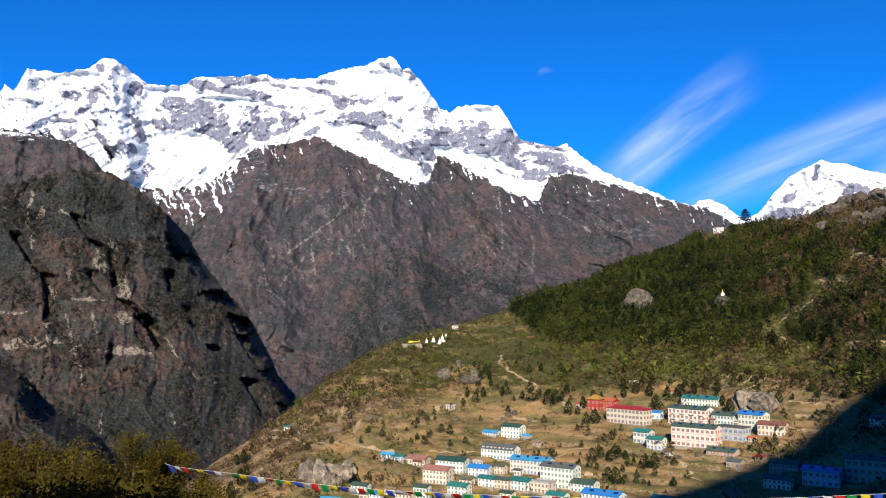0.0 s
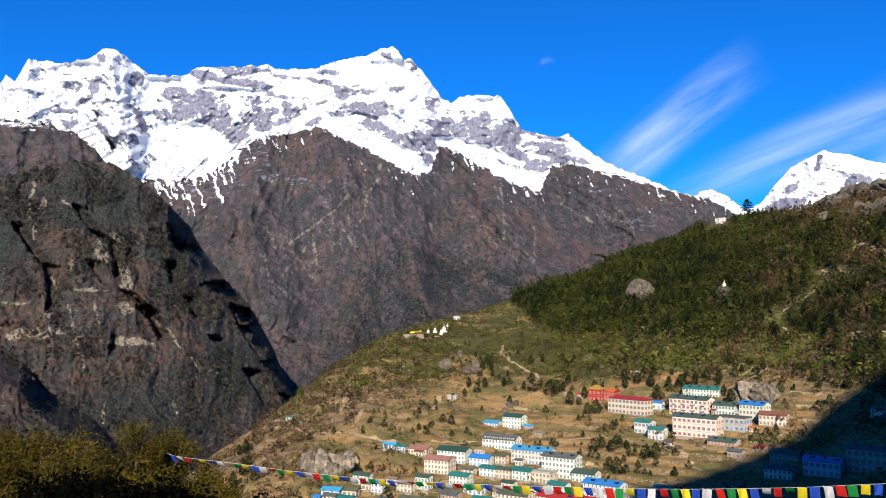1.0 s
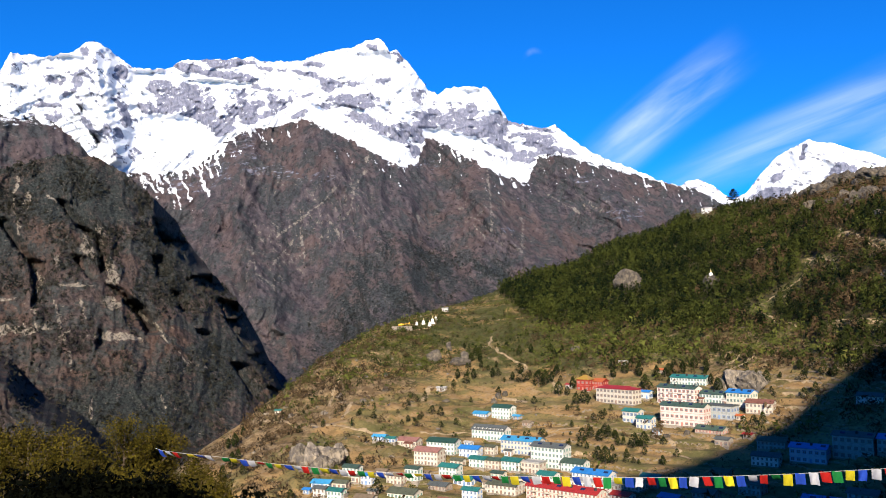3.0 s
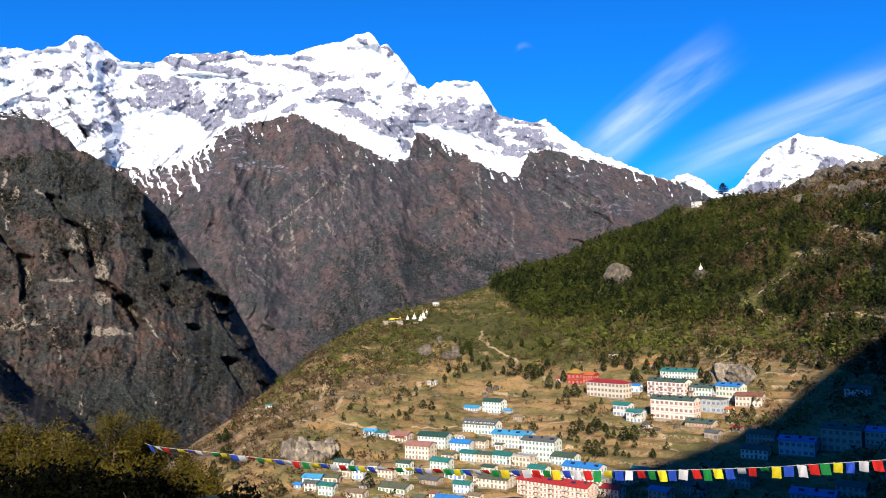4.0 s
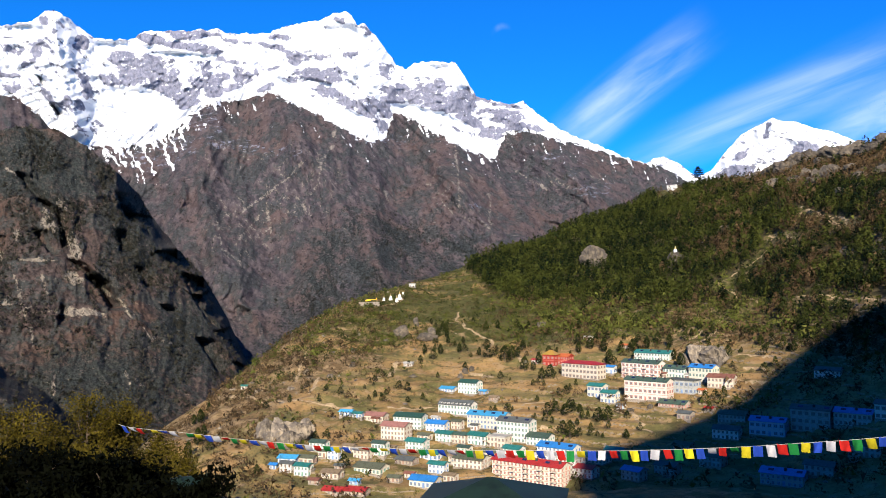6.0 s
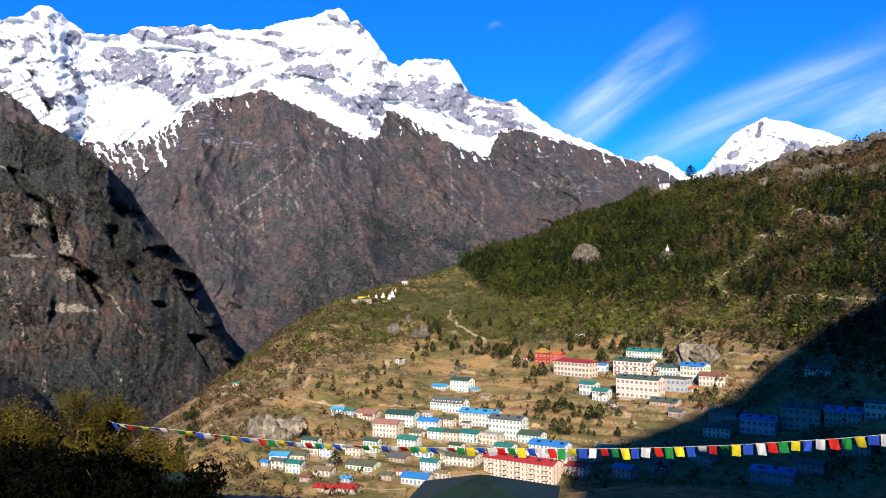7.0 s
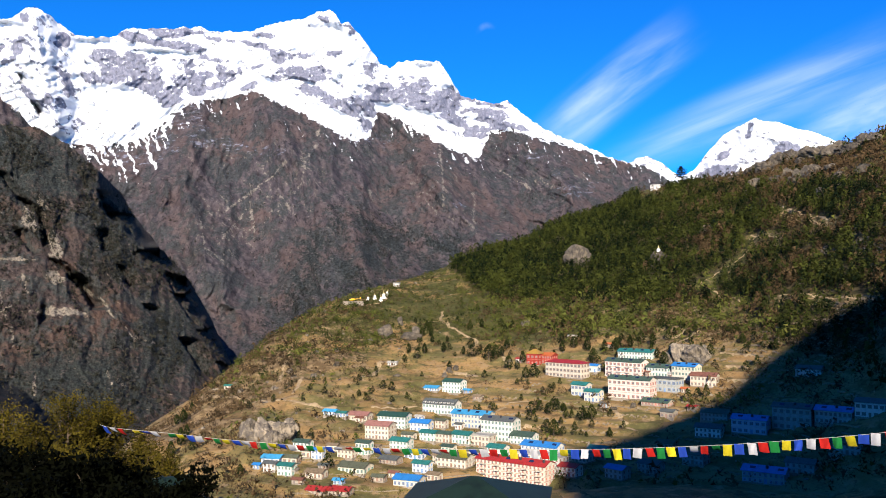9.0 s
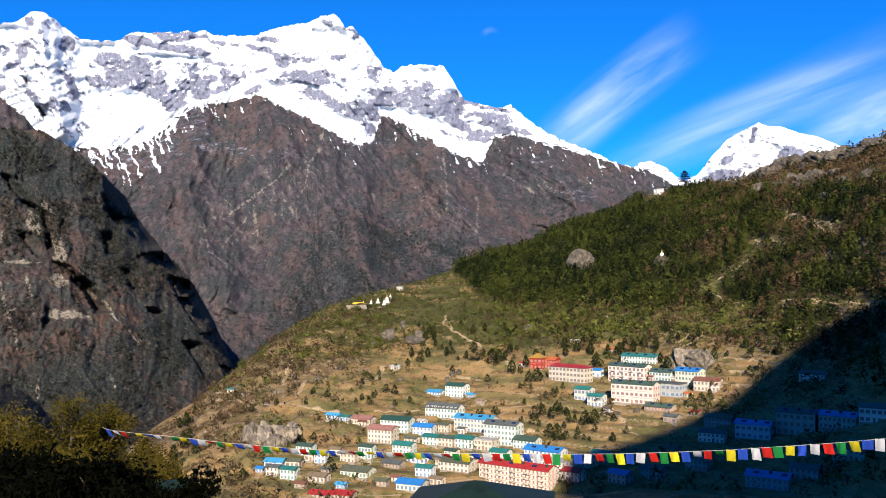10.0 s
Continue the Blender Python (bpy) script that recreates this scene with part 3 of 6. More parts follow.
FLOOR = table("-180,60,4;-120,80,-6;-70,150,-34;-40,200,-58;-20,225,-63;-10,232,-60;0,236,-58.5;10,240,-57;20,245,-55;28,240,-52;36,215,-44;50,150,-20;70,90,-2;100,60,10;150,50,8;180,60,4")


BREADTH = 1.38      # metres for each unit of the two tables above


def land(x, y):
    """Height of the ground before its small unevenness."""
    x, y = x / BREADTH, y / BREADTH
    r = np.hypot(x, y)
    a = np.degrees(np.arctan2(x, y))
    rc, ec = np.interp(a, CREST[0], CREST[1]), np.interp(a, CREST[0], CREST[2])
    rb, zb = np.interp(a, FLOOR[0], FLOOR[1]), np.interp(a, FLOOR[0], FLOOR[2])
    zc = rc * np.tan(np.radians(ec))
    t = np.clip(r / rb, 0, 1)
    near = -1.2 - 0.55 * np.minimum(r, 6) * np.clip(-zb / 60, 0, 1) + (zb + 1.2 + 3.3 * np.clip(-zb / 60, 0, 1)) * t ** 0.85
    s = np.clip((r - rb) / (rc - rb), 0, 1)
    up = zb + (zc - zb) * (0.75 * s + 0.25 * s * s * (3 - 2 * s)) ** 1.1
    over = np.maximum(r - rc, 0)
    down = zc - 0.75 * over * over / (over + 60) - 0.02 * over
    z = np.where(r < rb, near, np.where(r < rc, up, down))
    return BREADTH * np.maximum(z, -420 + 0 * z)


def ground_height(x, y):
    """Height of the ground, with terraces round the town and rough slopes elsewhere."""
    x, y = np.asarray(x, float), np.asarray(y, float)
    r = np.hypot(x, y)
    a = np.degrees(np.arctan2(x, y))
    z = land(x, y)
    r = r / BREADTH
    reach = np.interp(a, [-10, -4, 2, 8, 14, 20, 30], [262, 300, 330, 350, 372, 385, 385])
    town = step(230, 250, r) * step(15, -15, r - reach) * step(-12, -8, a) * step(34, 28, a)
    wavy = z + 1.2 * fbm(x / 40, y / 40, 2, 101)
    tall = 2.4
    level = np.floor(wavy / tall)
    part = wavy / tall - level
    terrace = (level + step(0.86, 1.0, part)) * tall - 1.2 * fbm(x / 40, y / 40, 2, 101)
    z = z + (terrace - z) * 0.9 * town
    rough = (1 - town) * step(20, 120, r) * step(95, 60, np.abs(a)) * (1 - 0.97 * step(900, 1300, r))
    z = z + rough * (5.0 * fbm(x / 60, y / 60, 4, 111, 0.5) + 3.0 * ridged(x / 45, y / 45, 4, 121) - 1.5 + 1.6 * fbm(x / 11, y / 11, 3, 117, 0.6) * step(2, 8, np.abs(a - 14))) * step(1.05, 0.9, r / np.interp(a, CREST[0], CREST[1]))
    return z + 0.25 * fbm(x / 6, y / 6, 3, 131) * step(3, 20, r) * step(1500, 800, r)


FOREST_EDGE = table("-10,20;2,6;4,1.6;6.7,-0.4;8,-0.9;14,-1.3;21,-1.2;23.5,-1.8;25.5,-3.4;28,-5.5;33,-8;36,-9")


FOREST_GAPS = [[(28.7, 3.82), (26.88, 4.39), (25.85, 4.88)], [(25.6, 2.97), (24.33, 3.11), (23.44, 1.76), (21.9, 0.74), (20.79, 0.17), (22.31, -0.88), (23.39, -1.22)], [(20.97, -2.15), (19.84, -2.98), (18.93, -3.45)],
               [(24.0, 3.1), (25.2, 3.2)], [(25.0, -0.8), (27.5, -0.7), (31.0, -0.9)]]


def wood_density(a, e, x, y):
    """How thickly trees stand at a bearing and height."""
    inside = step(-0.25, 0.25, e - np.interp(a, *FOREST_EDGE) + 0.4 * fbm(x / 40, y / 40, 3, 201))
    glade = 0.6 * step(0.20, 0.34, fbm(x / 55, y / 55, 3, 211)) * step(19, 23, a)
    summit = step(5.6, 6.6, e) * step(20.0, 22.0, a)
    yard = step(1.1, 0.7, np.abs(a - 17.9)) * step(5.3, 5.7, e)
    inside = inside * (1 - 0.6 * step(-1.5, -3.0, e))
    belt = 0.07 * step(-3.3, -2.6, e) * step(7, 10, a) * step(-0.25, 0.2, fbm(x / 30, y / 30, 3, 215))
    for pts in FOREST_GAPS:
        inside = inside * (1 - 0.9 * step(0.60, 0.28, line_distance(a + 0.3 * fbm(x / 25, y / 25, 3, 213), e + 0.25, pts)[0]))
    return np.maximum(inside * (1 - 0.75 * glade) * (1 - 0.92 * summit) * (1 - yard), belt)


def ground_cover(x, y, z):
    r, a = np.hypot(x, y), np.degrees(np.arctan2(x, y))
    e = np.degrees(np.arctan2(z, r))
    scrub = np.interp(a, [-30, -14, -9, -4, 2, 8, 14, 22, 30], [-9, -9.5, -8.2, -6.0, -4.2, -3.9, -3.4, -3.4, -4])
    green = (e - scrub) * 0.7 + 0.15
    # the 1.2 term darkens the low hollow with scrub colour to deepen its shade
    green = np.where(r < 250, 0.5, green - 0.42 * step(-10, -5, a) * step(9, 5, a)) + 1.2 * step(9, 15, a) * step(-7.5, -9.5, e) - 0.7 * step(24, 27, a) * step(4, 7, e)
    bare = blobs(a, e, [(20.5, -4.4, 1.3, 0.8, 0), (26.0, 7.6, 2.5, 0.4, 15)])
    dry = np.interp(a, [-14, -9, -4, 0, 4, 10, 20, 30], [0.9, 0.6, 0.0, -0.4, -0.5, -0.3, 0.0, 0.2]) + 0.35 * step(-3.0, -6.0, e) - 0.25 * step(-2.5, 0.5, e)
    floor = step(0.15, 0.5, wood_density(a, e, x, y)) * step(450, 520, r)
    green = np.minimum(green, 0.12 + 2 * step(6, 10, a) + 2 * step(300, 250, r))
    return {"green": np.clip(green, -1, 1), "litter": floor, "dry": np.where(r < 250, 0.0, dry), "stone": np.clip(bare, -1, 1) - 0.15}


def ground_material():
    m = material("mountain_soil", 0.95, 0, 0.1)
    k = Nodes(m)
    wide, mid, fine = k.noise(0.03, 5, 0.6), k.noise(0.14, 6, 0.68), k.noise(0.7, 5, 0.68)
    grass = k.mix(k.ramp(wide, 0.42, 0.60), (0.2635, 0.1642, 0.0691), (0.108, 0.0922, 0.0331))
    grass = k.mix(k.ramp(mid, 0.50, 0.62), grass, (0.2362, 0.1627, 0.0857))
    grass = k.mix(k.ramp(mid, 0.47, 0.38), grass, (0.077, 0.0634, 0.0274))
    grass = k.mix(k.ramp(fine, 0.53, 0.66), grass, (0.0691, 0.049, 0.0245))
    grass = k.mix(k.ramp(fine, 0.40, 0.30), grass, (0.293, 0.2275, 0.1382))
    field = k.noise(0.055, 3, 0.5, k.scaled((0.7, 0.7, 5.0)))
    grass = k.mix(k.math("MULTIPLY", k.ramp(field, 0.50, 0.58), 0.6), grass, (0.105, 0.098, 0.036))
    grass = k.mix(k.math("MULTIPLY", k.ramp(field, 0.44, 0.37), 0.55), grass, (0.235, 0.140, 0.060))
    dry = k.ramp(k.math("ADD", k.attr("dry"), k.math("ADD", k.math("MULTIPLY_ADD", mid, 2.0, -1.0), k.math("MULTIPLY_ADD", wide, 1.6, -0.8))), -0.2, 0.25)
    shrub = k.mix(dry, k.mix(k.ramp(mid, 0.42, 0.6), (0.0389, 0.0449, 0.0130), (0.0679, 0.0679, 0.0236)), k.mix(k.ramp(mid, 0.42, 0.6), (0.1035, 0.0683, 0.0352), (0.2280, 0.1605, 0.0881)))
    shrub = k.mix(k.ramp(fine, 0.5, 0.66), shrub, (0.1004, 0.0649, 0.0325))
    shrub = k.mix(k.ramp(fine, 0.43, 0.33), shrub, (0.0177, 0.0201, 0.0071))
    green = k.ramp(k.math("ADD", k.attr("green"), k.math("ADD", k.math("MULTIPLY_ADD", mid, 1.6, -0.8), k.math("MULTIPLY_ADD", wide, 2.0, -1.0))), -0.12, 0.18)
    base = k.mix(green, grass, shrub)
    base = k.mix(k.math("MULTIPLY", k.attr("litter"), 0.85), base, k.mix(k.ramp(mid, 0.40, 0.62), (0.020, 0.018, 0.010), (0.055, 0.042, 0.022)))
    stone = k.mix(k.ramp(fine, 0.35, 0.7), (0.216, 0.1944, 0.1656), (0.0936, 0.0828, 0.072))
    bare = k.ramp(k.math("ADD", k.attr("stone"), k.math("MULTIPLY_ADD", mid, 1.8, -0.9)), 0.0, 0.25)
    n = k.n.new("ShaderNodeNewGeometry")
    up = k.n.new("ShaderNodeSeparateXYZ")
    k.l.new(n.outputs["Normal"], up.inputs[0])
    steep = k.ramp(k.math("ADD", up.outputs["Z"], k.math("MULTIPLY_ADD", fine, 0.3, -0.15)), 0.80, 0.68)
    base = k.mix(k.math("MAXIMUM", bare, k.math("MULTIPLY", steep, 0.7)), base, stone)
    k.colour(base)
    k.bump(k.math("ADD", fine, mid), 0.6, 0.6)
    return m


def build_ground():
    az = np.unique(np.round(np.concatenate([np.arange(-180, -160, 1.0), np.arange(-160, -36, 4.0), np.arange(-35, 35, 0.19), np.arange(36, 140, 2.0), np.arange(140, 180, 0.5)]), 3))
    rr = np.concatenate([np.linspace(0.01, 6, 12), np.geomspace(7, 310, 80), np.arange(312, 660, 2.1), np.arange(660, 1250, 4.0), np.geomspace(1256, 4980, 40)])
    a, r = np.meshgrid(np.radians(az), rr)
    x, y = r * np.sin(a), r * np.cos(a)
    z = ground_height(x, y)
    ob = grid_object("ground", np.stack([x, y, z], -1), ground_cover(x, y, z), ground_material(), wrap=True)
    return tagged(ob, "brown mountain slope with terraces, dry grass and scrub", "ground", kind="structure")


build_ground()


# ---- building blocks ----
BOX = [(0, 1, 3, 2), (4, 6, 7, 5), (0, 4, 5, 1), (2, 3, 7, 6), (0, 2, 6, 4), (1, 5, 7, 3)]


class Shape:
    """Gathers corners and faces for one mesh."""

    def __init__(self):
        self.v, self.f = [], []

    def box(self, cx, cy, cz, sx, sy, sz, turn=None):
        n = len(self.v)
        for i in range(8):
            p = Vector(((i >> 2 & 1) - 0.5, (i >> 1 & 1) - 0.5, (i & 1) - 0.5))
            p = Vector((p.x * sx, p.y * sy, p.z * sz))
            if turn:
                p = turn @ p
            self.v.append((p.x + cx, p.y + cy, p.z + cz))
        self.f += [tuple(n + j for j in q) for q in BOX]
        return self

    def slab(self, corners, thick):
        """A plate under three or four corners."""
        n, k = len(self.v), len(corners)
        self.v += [tuple(c) for c in corners] + [(c[0], c[1], c[2] - thick) for c in corners]
        self.f += [tuple(range(n, n + k)), tuple(range(n + 2 * k - 1, n + k - 1, -1))]
        self.f += [(n + i, n + k + i, n + k + (i + 1) % k, n + (i + 1) % k) for i in range(k)]
        return self

    def tube(self, pts, radii, sides=8):
        """A tapering tube along pts."""
        n = len(self.v)
        for i, p in enumerate(pts):
            d = (Vector(pts[min(i + 1, len(pts) - 1)]) - Vector(pts[max(i - 1, 0)])).normalized()
            u = d.orthogonal().normalized()
            w = d.cross(u)
            for j in range(sides):
                t = 2 * math.pi * j / sides
                self.v.append(tuple(Vector(p) + radii[i] * (math.cos(t) * u + math.sin(t) * w)))
        for i in range(len(pts) - 1):
            for j in range(sides):
                a, b = n + i * sides + j, n + i * sides + (j + 1) % sides
                self.f.append((a, b, b + sides, a + sides))
        self.f += [tuple(range(n + sides - 1, n - 1, -1)), tuple(range(n + (len(pts) - 1) * sides, n + len(pts) * sides))]
        return self

    def lathe(self, profile, sides=16, cx=0.0, cy=0.0):
        """A turned body: radius and height from the bottom up."""
        n = len(self.v)
        for r, z in profile:
            for j in range(sides):
                t = 2 * math.pi * j / sides
                self.v.append((cx + r * math.cos(t), cy + r * math.sin(t), z))
        for i in range(len(profile) - 1):
            for j in range(sides):
                a, b = n + i * sides + j, n + i * sides + (j + 1) % sides
                self.f.append((a, b, b + sides, a + sides))
        self.f += [tuple(range(n + sides - 1, n - 1, -1)), tuple(range(n + (len(profile) - 1) * sides, n + len(profile) * sides))]
        return self

    def mesh(self, name, mat, smooth=False):
        me = bpy.data.meshes.new(name)
        me.from_pydata(self.v, [], self.f)
        me.materials.append(mat)
        if smooth:
            me.polygons.foreach_set("use_smooth", np.ones(len(me.polygons), bool))
        return me


def child(name, me, parent, at=None, label=""):
    ob = new(name, me)
    ob.parent = parent
    if at is not None:
        ob.matrix_basis = at
    return tagged(ob, label)


def painted(name, colour, rough=0.8, dirt=0.35, scale=0.7, spec=0.3, metallic=0.0):
    """Paint or plaster with stains, each thing a little different."""
    m = material(name, rough, metallic, spec)
    k = Nodes(m)
    stain = k.noise(scale, 5, 0.6)
    grime = k.noise(scale * 6, 4, 0.6, k.scaled((1, 1, 0.3)))
    worn = tuple(c * (1 - dirt) for c in colour)
    base = k.mix(k.ramp(stain, 0.42, 0.72), colour, worn)
    base = k.mix(k.math("MULTIPLY", k.ramp(grime, 0.5, 0.75), 0.5), base, tuple(c * (1 - dirt) * 0.8 for c in colour))
    hue = k.n.new("ShaderNodeHueSaturation")
    k.put(hue.inputs["Value"], k.math("MULTIPLY_ADD", k.random(), 0.24, 0.88))
    k.put(hue.inputs["Color"], base)
    k.colour(hue.outputs[0])
    k.bump(grime, 0.25, 0.02)
    return m


ROOF = {
    # the first two are near black: shade on the closest roofs, mixed into the paint
    "shade_navy": painted("shade_darkened_blue_roof_sheet", (0.0029, 0.0043, 0.0115), 0.6, 0.2), "shade_green": painted("shade_darkened_green_roof_sheet", (0.007, 0.018, 0.011), 0.6, 0.5),
    "green": painted("green_roof_sheet", (0.050, 0.082, 0.060), 0.5, 0.35), "teal": painted("teal_roof_sheet", (0.026, 0.145, 0.128), 0.45, 0.35),
    "blue": painted("blue_roof_sheet", (0.0252, 0.1584, 0.4176), 0.45, 0.25), "sky": painted("light_blue_roof_sheet", (0.0504, 0.2736, 0.4896), 0.45, 0.25),
    "red": painted("red_roof_sheet", (0.3024, 0.0252, 0.0216), 0.5, 0.3), "rust": painted("rusty_roof_sheet", (0.1728, 0.072, 0.0504), 0.75, 0.45),
    "pink": painted("faded_red_roof_sheet", (0.2592, 0.1224, 0.1008), 0.7, 0.3), "grey": painted("slate_grey_roof", (0.0792, 0.0864, 0.0828), 0.6, 0.3),
    "olive": painted("olive_roof_sheet", (0.0864, 0.0936, 0.0612), 0.7, 0.35), "tan": painted("tan_roof_sheet", (0.1872, 0.1368, 0.0864), 0.8, 0.35),
    "gold": painted("gilded_roof", (0.4464, 0.2592, 0.0504), 0.4, 0.2, metallic=0.3), "orange": painted("orange_roof", (0.3744, 0.0936, 0.0288), 0.6, 0.25),
    "darkgreen": painted("dark_green_roof_sheet", (0.0252, 0.0648, 0.0468), 0.5, 0.3), "white": painted("whitewashed_flat_roof", (0.36, 0.3456, 0.3168), 0.8, 0.3),
}
WALL = {
    "white": painted("white_plaster", (0.60, 0.585, 0.545), 0.85, 0.22), "cream": painted("cream_plaster", (0.55, 0.505, 0.42), 0.85, 0.25),
    "pink": painted("pale_pink_plaster", (0.575, 0.525, 0.47), 0.85, 0.22), "grey": painted("grey_plaster", (0.33, 0.34, 0.325), 0.85, 0.3),
    "stone": painted("pale_stone_wall", (0.35, 0.305, 0.25), 0.9, 0.4, 2.0), "red": painted("monastery_red_plaster", (0.29, 0.034, 0.024), 0.8, 0.3),
    "blue": painted("pale_blue_plaster", (0.35, 0.41, 0.455), 0.85, 0.2),
}
TRIM = {
    "brown": painted("brown_window_wood", (0.268, 0.170, 0.127), 0.6, 0.3), "green": painted("green_window_paint", (0.160, 0.289, 0.235), 0.6, 0.3),
    "blue": painted("blue_window_paint", (0.170, 0.268, 0.462), 0.6, 0.3), "red": painted("faded_red_window_paint", (0.484, 0.203, 0.160), 0.6, 0.3),
    "white": painted("white_window_paint", (0.600, 0.600, 0.600), 0.6, 0.2),
}
GLASS = material("window_glass", 0.08, 0.0, 0.6)
# grey base colour stands in for the bright sky mirrored in the panes
Nodes(GLASS).colour((0.15, 0.155, 0.165))
PLINTH = painted("rubble_stone_plinth", (0.27, 0.23, 0.19), 0.95, 0.5, 2.5)
PANEL = material("solar_panel_glass", 0.15, 0.2, 0.6)
Nodes(PANEL).colour((0.02, 0.03, 0.08))
TANK = painted("black_tank_plastic", (0.03, 0.03, 0.035), 0.5, 0.3)


def window_mesh(key, trim, w, h):
    """A window frame in one piece, with mullion, transom, sill and lintel, facing -y, its sill at z = 0."""
    xs = [-w / 2 - 0.09, -w / 2, -w / 2 + 0.07, -0.03, 0.03, w / 2 - 0.07, w / 2, w / 2 + 0.09]
    zs = [-0.08, 0.05, h * 0.64, h * 0.68, h - 0.05, h + 0.08]
    solid = lambda i, j: 0 <= i < 7 and 0 <= j < 5 and (j in (0, 4) or (0 < i < 6 and (i in (1, 3, 5) or j == 2)))
    s = Shape()
    s.v = [(x, y, z) for y in (-0.12, 0.03) for z in zs for x in xs]
    at = lambda i, j, back: back * 48 + j * 8 + i
    for i in range(7):
        for j in range(5):
            if not solid(i, j):
                continue
            s.f.append((at(i, j, 0), at(i + 1, j, 0), at(i + 1, j + 1, 0), at(i, j + 1, 0)))
            for di, dj, p, q in ((-1, 0, (i, j + 1), (i, j)), (1, 0, (i + 1, j), (i + 1, j + 1)), (0, -1, (i, j), (i + 1, j)), (0, 1, (i + 1, j + 1), (i, j + 1))):
                if not solid(i + di, j + dj):
                    s.f.append((at(*p, 0), at(*q, 0), at(*q, 1), at(*p, 1))[::-1])
    return s.mesh("window_frame_" + key, TRIM[trim])


WINDOWS = {}


def window_set(trim, big):
    key = trim + ("_wide" if big else "")
    if key not in WINDOWS:
        w, h = (1.5, 1.3) if big else (1.0, 1.2)
        WINDOWS[key] = (window_mesh(key, trim, w, h), Shape().box(0, 0.0, h / 2, w - 0.2, 0.05, h - 0.16).mesh("pane_" + key, GLASS))
    return WINDOWS[key]


def house(x, y, yaw, w, d, h, floors, roof, wall, trim="brown", kind="gable", label="", group="town houses", pitch=0.36, wide=False, base=None, gear=0, dormers=0, balconies=0):
    """A mountain lodge: stone plinth, plastered storeys with bands, windows with frames and panes, a door and a ribbed sheet roof.
    x, y: middle of its front; yaw: its turn; it fronts towards -y before the turn."""
    turn = Matrix.Rotation(radians(yaw), 3, "Z")
    centre = Vector((x, y, 0)) + turn @ Vector((0, d / 2, 0))
    corners = [Vector((x, y, 0)) + turn @ Vector((sx * w / 2, sy, 0)) for sx in (-1, 1) for sy in (0, d)]
    low = min(float(ground_height(c.x, c.y)) for c in corners)
    z0 = base if base is not None else float(ground_height(x, y)) + 0.15
    z0 = max(z0, low + 0.15)
    ob = new("house")
    ob.empty_display_size = 0.5
    ob.matrix_basis = Matrix.Translation((centre.x, centre.y, z0)) @ turn.to_4x4()
    tagged(ob, label or f"{wall} plastered lodge with a {roof} metal roof", "house", group)
    child("plinth", Shape().box(0, 0, (low - 0.6 - z0) / 2 + 0.1, w + 0.24, d + 0.24, z0 - low + 0.8).mesh("plinth", PLINTH), ob, None, "rubble stone plinth")
    body = Shape().box(0, 0, h / 2 + 0.15, w, d, h - 0.3)
    rise = pitch * d / 2
    if kind == "gable":
        for s in (-1, 1):
            n = len(body.v)
            for xx in (s * w / 2, s * (w / 2 - 0.25)):
                body.v += [(xx, -d / 2, h), (xx, d / 2, h), (xx, 0, h + rise)]
            body.f += [(n, n + 1, n + 2), (n + 5, n + 4, n + 3), (n, n + 3, n + 4, n + 1), (n + 1, n + 4, n + 5, n + 2), (n + 2, n + 5, n + 3, n)]
    child("wall", body.mesh("wall", WALL[wall]), ob)
    r = Shape()
    o = 0.55
    if kind == "gable":
        n = max(3, int(w / 0.9))
        xs, lift = [], []
        for i in range(n + 1):
            x0 = -w / 2 - o + (w + 2 * o) * i / n
            for dx, up in ((-0.1, 0), (-0.04, 0.07), (0.04, 0.07), (0.1, 0)):
                xs.append(min(max(x0 + dx, -w / 2 - o), w / 2 + o))
                lift.append(up)
        rows = [(-d / 2 - o, h - pitch * o + 0.12), (-0.12, h + rise + 0.12), (0.12, h + rise + 0.12), (d / 2 + o, h - pitch * o + 0.12)]
        for y0, z0r in rows:
            r.v += [(xx, y0, z0r + up) for xx, up in zip(xs, lift)]
        for y0, z0r in rows:
            r.v += [(xx, y0, z0r - 0.1) for xx in xs]
        m = len(xs)
        for j in range(3):
            for i in range(m - 1):
                q = (j * m + i, j * m + i + 1, (j + 1) * m + i + 1, (j + 1) * m + i)
                r.f += [q, tuple(4 * m + k for k in q[::-1])]
            r.f += [(j * m, (j + 1) * m, (5 + j) * m, (4 + j) * m), ((j + 1) * m - 1, (5 + j) * m - 1, (6 + j) * m - 1, (j + 2) * m - 1)]
        for i in range(m - 1):
            r.f += [(i, 4 * m + i, 4 * m + i + 1, i + 1), (3 * m + i + 1, 7 * m + i + 1, 7 * m + i, 3 * m + i)]
    elif kind == "hip":
        q, top = min(w, d) / 2, h + pitch * min(w, d) / 2 + 0.1
        W, D, e = w / 2 + o, d / 2 + o, h - 0.05
        a, b = (-max(w - d, 0.4) / 2, 0, top), (max(w - d, 0.4) / 2, 0, top)
        r.slab([(-W, -D, e), (W, -D, e), b, a], 0.1)
        r.slab([(W, D, e), (-W, D, e), a, b], 0.1)
        r.slab([(W, -D, e), (W, D, e), b], 0.1)
        r.slab([(-W, D, e), (-W, -D, e), a], 0.1)
    else:
        r.box(0, 0, h + 0.1, w + 0.5, d + 0.5, 0.2)
        for s in (-1, 1):
            r.box(0, s * (d / 2 + 0.1), h + 0.38, w + 0.4, 0.2, 0.36)
            r.box(s * (w / 2 + 0.1), 0, h + 0.38, 0.2, d - 0.02, 0.36)
